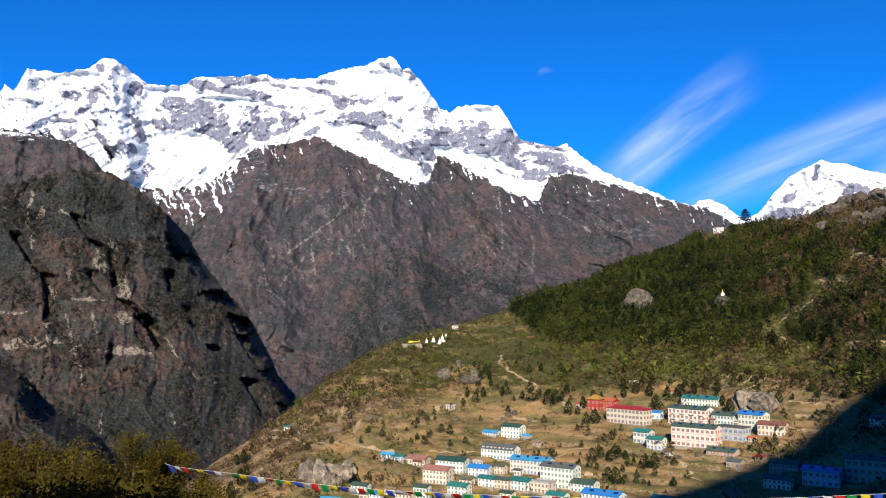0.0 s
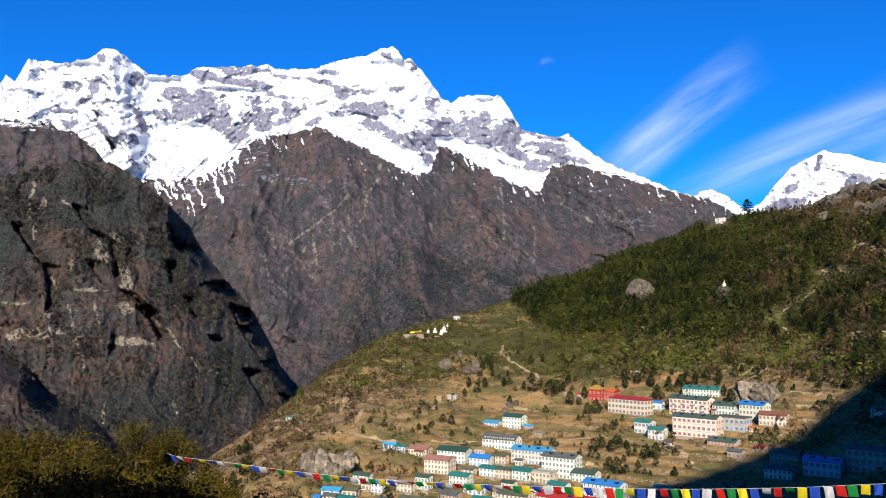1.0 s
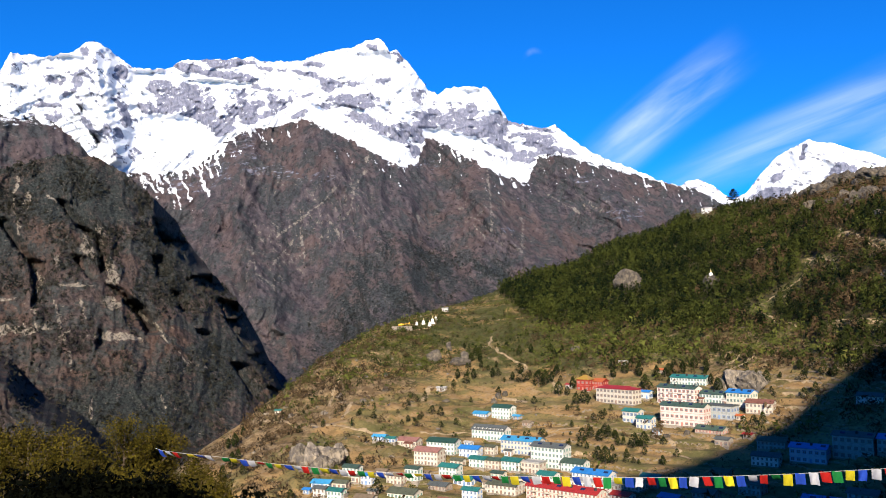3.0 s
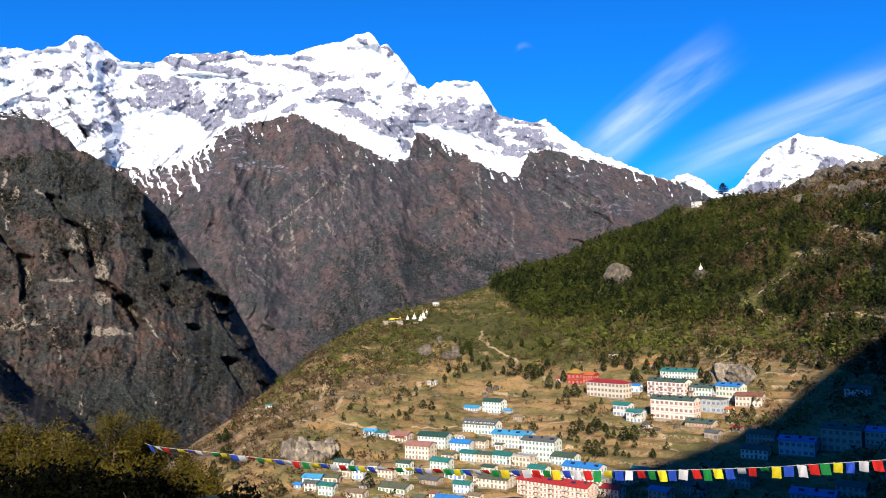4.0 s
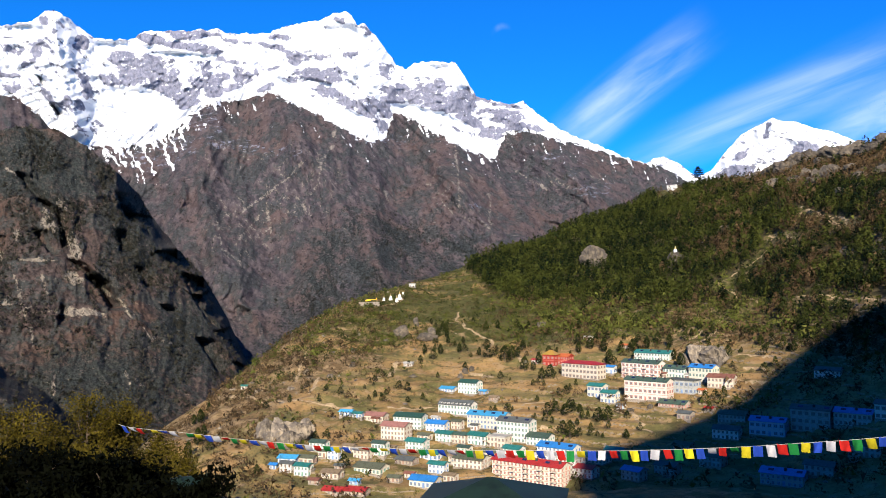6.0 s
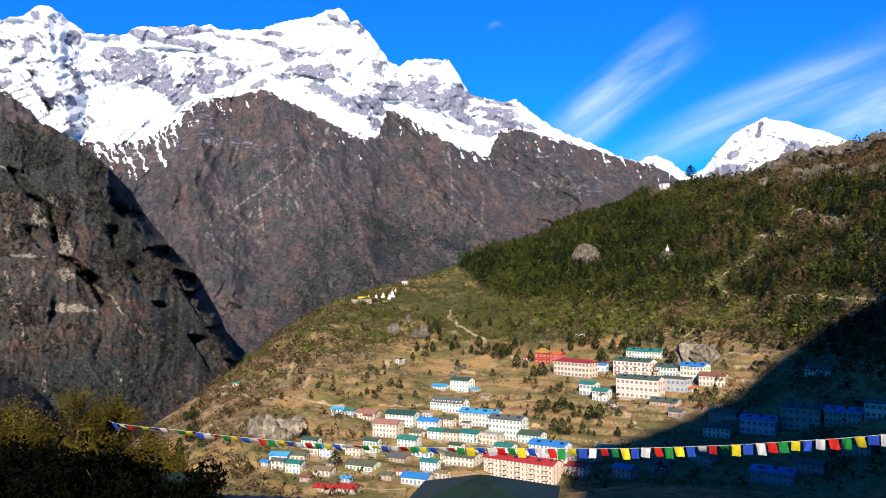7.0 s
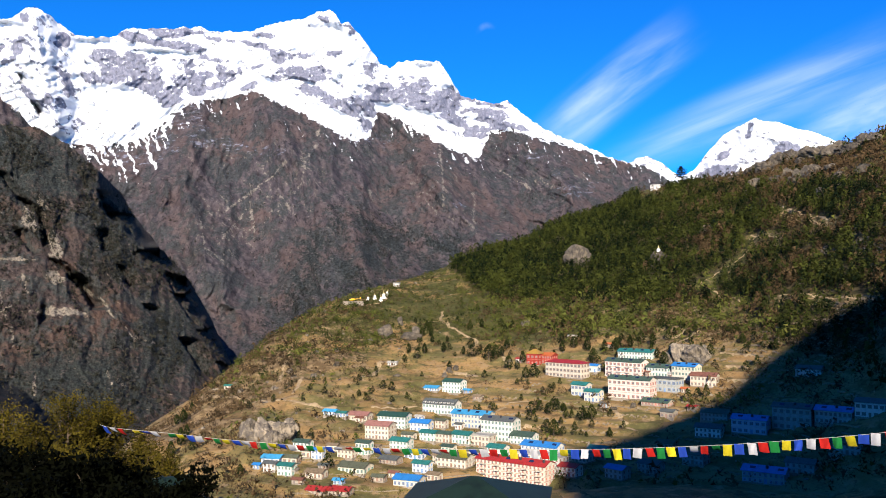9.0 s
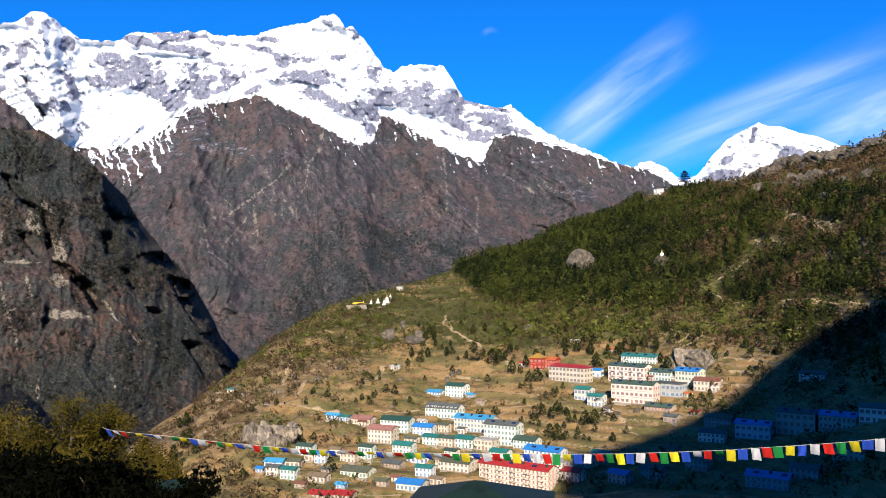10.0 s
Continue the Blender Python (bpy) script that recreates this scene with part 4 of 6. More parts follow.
    child("roof", r.mesh("roof", ROOF[roof]), ob, None, f"{roof} ribbed metal roof" if kind != "flat" else f"{roof} flat roof with a parapet")
    if gear:
        for i in range(gear):
            xx = -w / 2 + w * (i + 0.7) / gear
            if i % 2:
                child("water_tank", Shape().lathe([(0.0, h + rise * 0.55), (0.55, h + rise * 0.56), (0.58, h + rise * 0.6 + 0.9), (0.3, h + rise * 0.6 + 1.15)], 12, xx, -d * 0.2).mesh("water_tank", TANK), ob, None, "black plastic water tank")
            else:
                child("solar_panel", Shape().box(xx, -d * 0.26, h + rise * 0.5 + 0.32, 2.0, 1.3, 0.08, Matrix.Rotation(math.atan(pitch) + 0.12, 3, "X")).mesh("solar_panel", PANEL), ob, None, "dark blue solar panel")
    storey = h / floors
    for i in range(dormers):
        xx = -w / 2 + w * (i + 0.5) / dormers
        yy = -d / 2 + 0.9
        dormer = child("dormer", Shape().box(xx, yy, h + 0.55, 1.0, 1.3, 0.9).mesh("dormer", WALL["white"]), ob, None, "white dormer window")
        child("dormer_roof", Shape().slab([(xx - 0.62, yy - 0.8, h + 1.06), (xx + 0.62, yy - 0.8, h + 1.06), (xx + 0.62, yy + 1.1, h + 1.3), (xx - 0.62, yy + 1.1, h + 1.3)], 0.06).mesh("dormer_roof", ROOF[roof]), dormer)
        child("pane", Shape().box(xx, yy - 0.66, h + 0.58, 0.6, 0.06, 0.6).mesh("pane", GLASS), dormer)
    for i in range(balconies):
        xx = -w / 2 + w * (i + 0.6) / balconies
        for f in range(1, floors):
            deck = child("balcony", Shape().box(xx, -d / 2 - 0.6, storey * f + 0.02, 2.6, 1.2, 0.14).mesh("balcony", WALL[wall]), ob)
            child("railing", Shape().box(xx, -d / 2 - 1.17, storey * f + 0.95, 2.6, 0.06, 0.08).box(xx, -d / 2 - 1.17, storey * f + 0.55, 2.6, 0.05, 0.06).box(xx - 1.26, -d / 2 - 1.17, storey * f + 0.5, 0.08, 0.08, 0.9).box(xx + 1.26, -d / 2 - 1.17, storey * f + 0.5, 0.08, 0.08, 0.9).mesh("railing", TRIM["brown"]), deck)
    for i in range(1, floors):
        child("band", Shape().box(0, 0, storey * i - 0.02, w + 0.2, d + 0.2, 0.14).mesh("band", TRIM[trim] if trim == "red" else WALL[wall]), ob)
    frame_me, pane_me = window_set(trim, wide)
    step_w = 2.5 if wide else 1.85
    size = min(1.0, storey / 2.6)

    def opening(px, py, pz, ang):
        win = child("window", frame_me, ob, Matrix.Translation((px, py, pz)) @ Matrix.Rotation(radians(ang), 4, "Z") @ Matrix.Diagonal((size, 1, size, 1)))
        child("pane", pane_me, win)

    n = max(2, int(round(w / step_w)))
    door = n // 2
    for f in range(floors):
        z = storey * f + storey * 0.26
        for i in range(n):
            xx = -w / 2 + w * (i + 0.5) / n
            if f == 0 and i == door:
                child("door", Shape().box(xx, -d / 2 - 0.03, min(1.0, storey * 0.42), 1.0, 0.12, min(2.0, storey * 0.84)).box(xx, -d / 2 - 0.05, min(2.06, storey * 0.87), 1.3, 0.2, 0.12).mesh("door", TRIM[trim]), ob)
                continue
            opening(xx, -d / 2 - 0.012, z, 0)
        m = max(1, int(round(d / 3.0)))
        for i in range(m):
            yy = -d / 2 + d * (i + 0.5) / m
            opening(w / 2 + 0.012, yy, z, 90)
            if i == 0:
                opening(-w / 2 - 0.012, yy, z, -90)
    return ob


house(-28.8, 443.6, -23, 6.7, 4.8, 2.4, 1, "sky", "white", "blue")
house(-22.4, 437.4, -23, 5.1, 3.6, 2.3, 1, "teal", "white", "blue")
house(-14.1, 437.3, -26, 10.6, 7.6, 2.9, 1, "pink", "cream", "brown")
house(3, 422.5, -27, 15.0, 8.5, 6.2, 3, "darkgreen", "white", "green")
house(16.4, 415.7, -28, 9.9, 6.9, 4.2, 2, "blue", "white", "blue")
house(-4.1, 406.5, -28, 12.5, 8.5, 6.5, 3, "pink", "cream", "brown")
house(-10.4, 382.9, -31, 6.6, 4.7, 5.6, 2, "green", "white", "green")
house(5.9, 392, -32, 9.1, 6.5, 4.0, 2, "teal", "white", "green")
house(19.5, 400, -34, 8.0, 5.6, 4.0, 2, "teal", "white", "green")
house(26.5, 397.1, -31, 7.1, 4.9, 4.2, 2, "green", "cream", "brown")
house(12.1, 377.8, -31, 8.8, 6.2, 3.0, 1, "teal", "white", "blue", wide=True)
house(23.9, 371.2, -31, 7.6, 5.2, 4.0, 2, "tan", "cream", "brown")
house(14.5, 358.2, -29, 7.2, 5, 4.0, 2, "teal", "white", "blue")
house(-49.8, 375.7, -18, 8.3, 6, 2.5, 1, "sky", "white", "blue")
house(-41.7, 376.7, -20, 6.6, 4.7, 3.0, 1, "olive", "cream", "brown", wide=True)
house(-55.2, 371.4, -24, 3.2, 3, 2.0, 1, "blue", "white", "blue")
house(-49.3, 368.2, -24, 5.8, 4.3, 4.0, 2, "grey", "white", "brown")
house(-42.4, 364.5, -25, 6.7, 4.9, 4.4, 2, "teal", "white", "green")
house(-38.4, 391.1, -26, 7.6, 5.5, 4.2, 2, "green", "white", "green")
house(-30.2, 380.8, -22, 5.3, 3.8, 4.3, 2, "blue", "white", "blue")
house(-35.1, 382.4, -22, 4.0, 3, 3.1, 1, "olive", "cream", "brown", wide=True)
house(-29.9, 358.8, -25, 7.8, 5.7, 2.6, 1, "tan", "cream", "brown")
house(-14.6, 362.7, -29, 12.7, 8.5, 2.7, 1, "olive", "cream", "green")
house(-18, 380.6, -29, 7.4, 5.4, 4.0, 2, "tan", "cream", "brown")
house(0.9, 374, -32, 8.6, 6.2, 2.0, 1, "grey", "stone", "brown")
house(8, 341.4, -27, 10.9, 7.6, 3.0, 1, "blue", "cream", "blue")
house(26.2, 492.3, -33, 8.7, 6.1, 2.0, 1, "sky", "white", "blue")
house(37.7, 485.5, -35, 11.5, 8.1, 6.5, 3, "darkgreen", "white", "green")
house(27.6, 444.1, -33, 18.7, 8.5, 5.3, 2, "grey", "white", "green", dormers=8, pitch=0.5)
house(41.2, 417, -32, 20.0, 8.5, 6.7, 3, "sky", "cream", "blue", gear=4)
house(51.8, 396.1, -36, 16.6, 8.5, 9.6, 4, "grey", "white", "green", gear=3)
house(61.5, 385.6, -35, 10.6, 8.1, 4.0, 2, "green", "white", "green")
house(26.7, 416.6, -36, 5.3, 3.8, 4.0, 2, "olive", "cream", "brown")
house(34.6, 393, -37, 9.3, 6.5, 4.5, 2, "teal", "white", "green")
house(43.2, 388.6, -36, 9.2, 7.1, 4.7, 2, "white", "cream", "brown", kind="flat")
house(66.5, 369.1, -38, 17.0, 8.5, 4.2, 2, "blue", "white", "blue", gear=3)
house(62.9, 351.9, -42, 20.6, 8.5, 6.0, 3, "white", "white", "brown", kind="flat", balconies=4)
house(79.9, 356.7, -42, 10.5, 8.2, 2.9, 1, "teal", "white", "green")
house(50.1, 343.9, -40, 32.4, 8.5, 8.0, 4, "red", "cream", "red", gear=6, balconies=5)
house(73.1, 341.2, -44, 7.7, 6.1, 4.0, 2, "red", "white", "red")
house(28, 363.4, -33, 13.6, 8.5, 4.0, 2, "olive", "cream", "brown")
house(102.8, 486.8, -48, 25.0, 8.5, 8.6, 3, "red", "cream", "brown", kind="hip", pitch=0.34, wide=True, label="cream monastery building with a low hipped red roof")
house(91.4, 523.1, -40, 8.5, 6.6, 7.1, 2, "gold", "red", "red", kind="hip", pitch=0.75, label="red monastery hall with a bright roof", wide=True)
house(98.9, 523.2, -39, 10.2, 7.9, 5.0, 2, "orange", "red", "red", label="red monastery hall with a bright roof")
house(120.0, 486.4, -40, 5.9, 4.6, 4.0, 1, "blue", "white", "blue", wide=True)
house(115.0, 493.8, -41, 3.8, 3.0, 5.4, 1, "tan", "cream", "brown", wide=True)
house(133.6, 471.4, -47, 23.1, 8.5, 9.1, 3, "green", "pink", "red", wide=True, gear=4, balconies=4)
house(147.9, 495.9, -42, 21.9, 8.5, 4.5, 2, "teal", "white", "green", gear=4)
house(125.6, 433.2, -42, 23.3, 8.5, 10.2, 3, "green", "pink", "red", wide=True, gear=4)
house(103.8, 452.8, -43, 8.9, 6.9, 6.2, 2, "teal", "cream", "blue", wide=True)
house(107.3, 438.6, -41, 8.2, 6.3, 5.4, 2, "teal", "cream", "blue")
house(148.5, 457.5, -47, 12.9, 8.5, 5.1, 2, "green", "white", "green", gear=3)
house(143.9, 434.3, -47, 15.5, 8.5, 6.7, 2, "grey", "grey", "blue", kind="flat", wide=True)
house(159.0, 445.5, -47, 13.3, 8.5, 8.2, 3, "blue", "cream", "green", gear=3)
house(164.5, 431.7, -35, 13.1, 8.5, 5.5, 2, "rust", "cream", "brown")
house(133.6, 416.6, -44, 14.0, 8.5, 2.0, 1, "green", "stone", "red", gear=3)
house(133.7, 398.7, -47, 6.7, 5.2, 3.4, 1, "grey", "stone", "brown", wide=True)
house(140.8, 365.3, -35, 11.0, 7.8, 4.2, 2, "grey", "white", "brown")
house(156.7, 359.3, -38, 14.6, 8.5, 6.3, 2, "blue", "blue", "blue", wide=True, gear=3)
house(173.4, 354.3, -40, 15.8, 8.5, 9.5, 3, "grey", "grey", "brown", wide=True, gear=3)
house(186.7, 344.7, -42, 14.6, 8.5, 5.7, 2, "blue", "grey", "brown", gear=3)
house(206.1, 402.9, -41, 11.6, 8.2, 4.0, 2, "grey", "white", "brown")
house(140.1, 309.8, -38, 15.2, 8.5, 4.5, 2, "blue", "grey", "blue", gear=3)
house(151.0, 383.9, -35, 12.1, 8.5, 4.0, 2, "olive", "grey", "brown")
house(196.2, 333.6, -44, 11.3, 8.0, 6.2, 2, "grey", "white", "brown", wide=True)
house(345.7, 1060.6, -44, 10.9, 8.3, 6.7, 1, "white", "white", "brown", wide=True)
house(11.2, 803.9, -17, 5.5, 4.0, 3.2, 1, "white", "white", "brown", wide=True)
house(-13.2, 435.3, -25, 4.0, 3, 2.3, 1, "rust", "cream", "brown")
house(10.1, 402.9, -33, 6.1, 4.3, 2.7, 1, "olive", "cream", "brown")
house(-4.7, 390, -29, 4.1, 3, 2.3, 1, "tan", "stone", "brown")
house(-24.4, 394.2, -23, 5.0, 3.6, 2.9, 1, "tan", "cream", "brown")
house(-26.7, 366, -23, 3.7, 3, 2.0, 1, "grey", "stone", "brown")
house(-19.2, 347, -23, 4.0, 3, 1.9, 1, "sky", "blue", "blue")
house(3.2, 356.5, -29, 4.2, 3, 1.9, 1, "rust", "cream", "brown")
house(-3.3, 349.5, -25, 5.3, 3.8, 2.1, 1, "olive", "stone", "brown")
house(19.3, 350, -34, 5.3, 3.8, 2.8, 1, "tan", "cream", "brown")
house(27.5, 382.5, -36, 5.9, 4.1, 2.8, 1, "green", "cream", "green")
house(37.9, 372.1, -38, 7.5, 5.3, 3.2, 1, "olive", "cream", "brown", wide=True)
house(47.8, 371.9, -38, 7.9, 6.2, 4.0, 2, "teal", "white", "green")
house(16.8, 432.2, -35, 3.9, 3, 2.3, 1, "white", "white", "blue")
house(35.3, 413.5, -30, 3.3, 3, 2.8, 1, "grey", "white", "brown")
house(48.3, 400.6, -34, 2.2, 3.0, 4.0, 2, "olive", "white", "brown")
house(45.9, 478.8, -38, 4.5, 3.2, 1.9, 1, "sky", "stone", "blue")
house(49.9, 463.3, -37, 4.9, 3.9, 1.9, 1, "tan", "stone", "brown")
house(113.4, 449.4, -42, 2.6, 3.0, 1.9, 1, "grey", "stone", "brown")
house(111.0, 428.9, -47, 3.7, 3.0, 2.4, 1, "grey", "blue", "brown")
house(153.9, 452.0, -49, 2.2, 3.0, 3.2, 1, "white", "white", "brown", wide=True)
house(144.1, 460.5, -49, 2.7, 3.0, 2.9, 1, "rust", "cream", "brown")
house(153.3, 428.9, -47, 3.2, 3.0, 2.4, 1, "orange", "cream", "brown")
house(147.5, 402.9, -47, 4.2, 3.2, 2.0, 1, "red", "stone", "brown")
house(142.3, 535.9, -43, 4.7, 3.7, 1.9, 1, "orange", "stone", "brown")
house(137.3, 492.2, -42, 7.2, 5.5, 2.0, 1, "grey", "stone", "brown")
house(90.5, 362.4, -42, 8.0, 6.2, 4.0, 2, "teal", "grey", "brown")
house(90.4, 335.0, -48, 8.0, 6.3, 4.0, 2, "blue", "grey", "brown")
house(104.7, 336.6, -45, 8.7, 6.7, 4.0, 2, "grey", "grey", "brown")
house(124.1, 339.0, -45, 9.0, 6.9, 4.0, 2, "green", "grey", "brown")
house(119.6, 360.2, -44, 7.4, 5.6, 4.0, 2, "olive", "stone", "brown")
house(154.9, 311.1, -40, 10.1, 7.2, 4.2, 2, "grey", "grey", "brown")
house(173.2, 312.2, -43, 11.3, 8.0, 4.3, 2, "olive", "grey", "brown")
house(-35.8, 350.2, -22, 4.5, 3.2, 1.9, 1, "rust", "stone", "brown")
house(-27.7, 340.9, -23, 7.9, 5.7, 1.9, 1, "red", "stone", "brown")
house(-18.7, 338.5, -23, 8.7, 6.2, 1.9, 1, "red", "stone", "brown")
house(-32.2, 571.1, -21, 2.8, 3.0, 1.9, 1, "teal", "stone", "brown")
house(-94.4, 521.0, -9, 4.2, 3.1, 2.1, 1, "teal", "cream", "brown")

house(4.5, 535.0, -20, 5.5, 4.0, 1.9, 1, "white", "white", "brown", label="small whitewashed hut with a pale roof on the open slope")
house(123.0, 556.0, -40, 5.0, 4.0, 2.2, 1, "white", "white", "brown", label="small whitewashed hut with a pale roof among the bushes")
house(83.5, 528.0, -40, 4.2, 3.4, 2.6, 1, "red", "white", "red", label="small white hut with a red roof above the monastery")

# roofs close below the viewpoint, their shade painted into the sheet colours
house(-5.5, 44.0, -13, 16.0, 7.0, 5.6, 2, "shade_navy", "grey", "brown", label="long lodge with a blue metal roof, shade painted into its colour", group="houses below the viewpoint", base=-18.6)
house(5.4, 57.0, -14, 9.5, 9.0, 5.6, 2, "shade_green", "stone", "green", kind="hip", label="stone house with a hipped green metal roof, coloured as if shaded", group="houses below the viewpoint", base=-20.9)
house(-10.5, 36.0, 24, 5.0, 5.0, 3.6, 1, "shade_green", "stone", "green", label="small stone house with a worn green metal roof in painted shade", group="houses below the viewpoint", base=-13.0)



# ---- trees and scrub ----
def foliage(name, dark, light, dry, mottle=0.3):
    """Needles and leaves: attribute tint gives each plant its own shade, some trees painted-on lit tops."""
    m = material(name, 0.8, 0, 0.03)
    k = Nodes(m)
    base = k.mix(k.attr("tint"), dark, light)
    base = k.mix(k.math("MULTIPLY", k.ramp(k.island(), 0.6, 1.0), mottle), base, dry)
    k.colour(base)
    k.put(k.bsdf.inputs["Subsurface Weight"], 0.0)
    return m


def bark_material():
    m = material("bark", 0.95, 0, 0.1)
    k = Nodes(m)
    k.colour(k.mix(k.noise(6, 5, 0.6, k.scaled((1, 1, 0.2))), (0.05, 0.035, 0.025), (0.16, 0.12, 0.09)))
    return m


PINE = foliage("pine_needles", (0.0042, 0.0085, 0.0036), (0.042, 0.049, 0.0105), (0.060, 0.045, 0.0150), 0.12)
SHRUB = foliage("scrub_leaves", (0.013, 0.020, 0.005), (0.080, 0.088, 0.019), (0.095, 0.072, 0.028))
RUSSET = foliage("russet_leaves", (0.026, 0.019, 0.010), (0.085, 0.055, 0.028), (0.11, 0.066, 0.036))
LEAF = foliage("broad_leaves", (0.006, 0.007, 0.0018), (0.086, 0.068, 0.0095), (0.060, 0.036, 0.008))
# near-black needles: the shade on the closest firs is painted into their colour
SHADE_LEAF = foliage("shade_black_fir_needles", (0.0008, 0.0012, 0.0004), (0.0018, 0.0024, 0.0007), (0.0022, 0.0018, 0.0007))
BARK = bark_material()


def crown_triangles(rs, base, tall, wide, count, size, cone=0.5):
    """Random leaf clumps through the crowns of many plants at once: arrays of corners and of the plant each belongs to."""
    n = len(base)
    t = rs.rand(n, count) ** 0.85
    edge = (np.sin(np.pi * (0.1 + 0.9 * t)) ** 0.6) * (1 - cone * t)
    lump = 1 + 0.28 * np.sin(7 * t + rs.rand(n, 1) * 6) * rs.rand(n, 1)
    rad = wide[:, None] * edge * lump * (0.45 + 0.55 * np.sqrt(rs.rand(n, count)))
    ang = rs.rand(n, count) * 2 * np.pi
    c = np.stack([base[:, None, 0] + rad * np.cos(ang), base[:, None, 1] + rad * np.sin(ang), base[:, None, 2] + tall[:, None] * t], -1)
    out = np.stack([np.cos(ang), np.sin(ang), 1.5 * t - 0.45], -1)
    out /= np.linalg.norm(out, axis=-1, keepdims=True)
    side = np.stack([-np.sin(ang), np.cos(ang), 0 * ang], -1)
    up = np.cross(out, side)
    s = size[:, None, None, None] * (0.6 + 0.8 * rs.rand(n, count, 1, 1))
    r1, r2, r3 = (rs.normal(0, w, (n, count, 3, 1)) for w in (0.8, 0.8, 0.4))
    tri = c[:, :, None, :] + s * (r1 * side[:, :, None, :] + r2 * up[:, :, None, :] + r3 * out[:, :, None, :])
    return tri.reshape(-1, 3, 3), np.repeat(np.arange(n), count)


def triangle_mesh(name, tri, tint, mat):
    me = bpy.data.meshes.new(name)
    n = len(tri)
    me.vertices.add(3 * n)
    me.vertices.foreach_set("co", np.ascontiguousarray(tri, np.float32).reshape(-1))
    me.loops.add(3 * n)
    me.loops.foreach_set("vertex_index", np.arange(3 * n, dtype=np.int32))
    me.polygons.add(n)
    me.polygons.foreach_set("loop_start", np.arange(0, 3 * n, 3, dtype=np.int32))
    me.update(calc_edges=True)
    me.attributes.new("tint", "FLOAT", "POINT").data.foreach_set("value", np.repeat(tint, 3).astype(np.float32))
    me.materials.append(mat)
    return me


def place_of(a, r):
    a = np.radians(a)
    return r * np.sin(a), r * np.cos(a)


def forest():
    rs = np.random.RandomState(5)
    a, r = rs.uniform(1, 36, 29000), np.sqrt(rs.uniform(400 ** 2, 1190 ** 2, 29000))
    x, y = place_of(a, r)
    z = ground_height(x, y)
    e = np.degrees(np.arctan2(z, r))
    keep = (rs.rand(len(a)) < wood_density(a, e, x, y) * 0.85) & (r < 1.36 * np.interp(a, CREST[0], CREST[1]))
    x, y, z = x[keep], y[keep], z[keep]
    n = len(x)
    patch = fbm(x / 70, y / 70, 3, 221)
    tall = rs.uniform(5.5, 12.5, n) * (1 + 0.35 * patch)
    wide = tall * rs.uniform(0.30, 0.42, n)
    brown = rs.rand(n) < 0.6 * step(17, 23, np.degrees(np.arctan2(x, y))) * step(-0.1, 0.25, fbm(x / 50, y / 50, 3, 225))
    for name, mat, part_of, label in (("forest", PINE, ~brown, "dense dark green pine forest on the hillside"), ("brown_wood", RUSSET, brown, "rust-brown winter trees among the pines")):
        base = np.stack([x, y, z + 0.1 * tall], -1)[part_of]
        tri, own = crown_triangles(rs, base, (tall * 0.95)[part_of], wide[part_of], 56, (0.085 * tall)[part_of], 0.5)
        tint = np.clip(0.42 + 0.9 * patch + rs.normal(0, 0.42, n), 0, 1)[part_of][own]
        tagged(new(name, triangle_mesh(name, tri, tint, mat)), label, "forest", kind="stuff")


def scrub():
    """Low bushes: green juniper high on the slope, brown ones towards the town and the valley."""
    rs = np.random.RandomState(6)
    a, r = rs.uniform(-16, 32, 105000), np.sqrt(rs.uniform(330 ** 2, 1130 ** 2, 105000))
    x, y = place_of(a, r)
    z = ground_height(x, y)
    e = np.degrees(np.arctan2(z, r))
    low = np.interp(a, [-16, -10, -4, 2, 8, 20, 32], [-8.5, -7, -4.6, -3.4, -3.6, -3.4, -4])
    summit = step(5.6, 6.4, e) * step(20.0, 22.0, a)
    under = step(0.4, 1.2, e - np.interp(a, *FOREST_EDGE)) * (1 - summit)
    dens = np.clip(0.95 * step(-0.6, 0.8, e - low) + 0.32 * step(4, -2, a) + 0.12 + 1.0 * fbm(x / 30, y / 30, 3, 231), 0.012, 1) * (1 - 0.85 * under) * (1 - 0.7 * step(560, 500, r) * step(-9, -6, a) * step(26, 20, a))
    keep = (rs.rand(len(a)) < dens * 0.8) & (r < 1.37 * np.interp(a, CREST[0], CREST[1]))
    x, y, z, a, e, low = x[keep], y[keep], z[keep], a[keep], e[keep], low[keep]
    n = len(x)
    tall = np.clip(rs.gamma(4.0, 0.40, n), 0.5, 3.2) * (1 + 1.1 * step(4, 10, a) + 0.6 * step(2, -3, a))
    dry = np.interp(a, [-14, -9, -4, 0, 4, 10, 20, 30], [0.85, 0.65, 0.35, 0.15, 0.1, 0.2, 0.35, 0.5]) + 0.4 * step(0.8, -0.6, e - low) + 0.9 * fbm(x / 22, y / 22, 3, 245) + 0.6 * step(5.6, 6.4, e)
    brown = rs.rand(n) < dry
    for part_of, name, mat, label in ((~brown, "scrub", SHRUB, "low green juniper and dwarf rhododendron scrub on the slope"), (brown, "brown_scrub", RUSSET, "dry reddish brown bushes on the slope")):
        base = np.stack([x, y, z - 0.1], -1)[part_of]
        tri, own = crown_triangles(rs, base, tall[part_of], (tall * rs.uniform(0.5, 0.95, n))[part_of], 15, (0.19 * tall)[part_of], 0.15)
        tint = np.clip(0.42 + 0.35 * step(5, 9, a) + 0.7 * fbm(x / 25, y / 25, 3, 241) + rs.normal(0, 0.36, n), 0, 1)[part_of][own]
        tagged(new(name, triangle_mesh(name, tri, tint, mat)), label, "scrub", kind="stuff")


forest()
scrub()


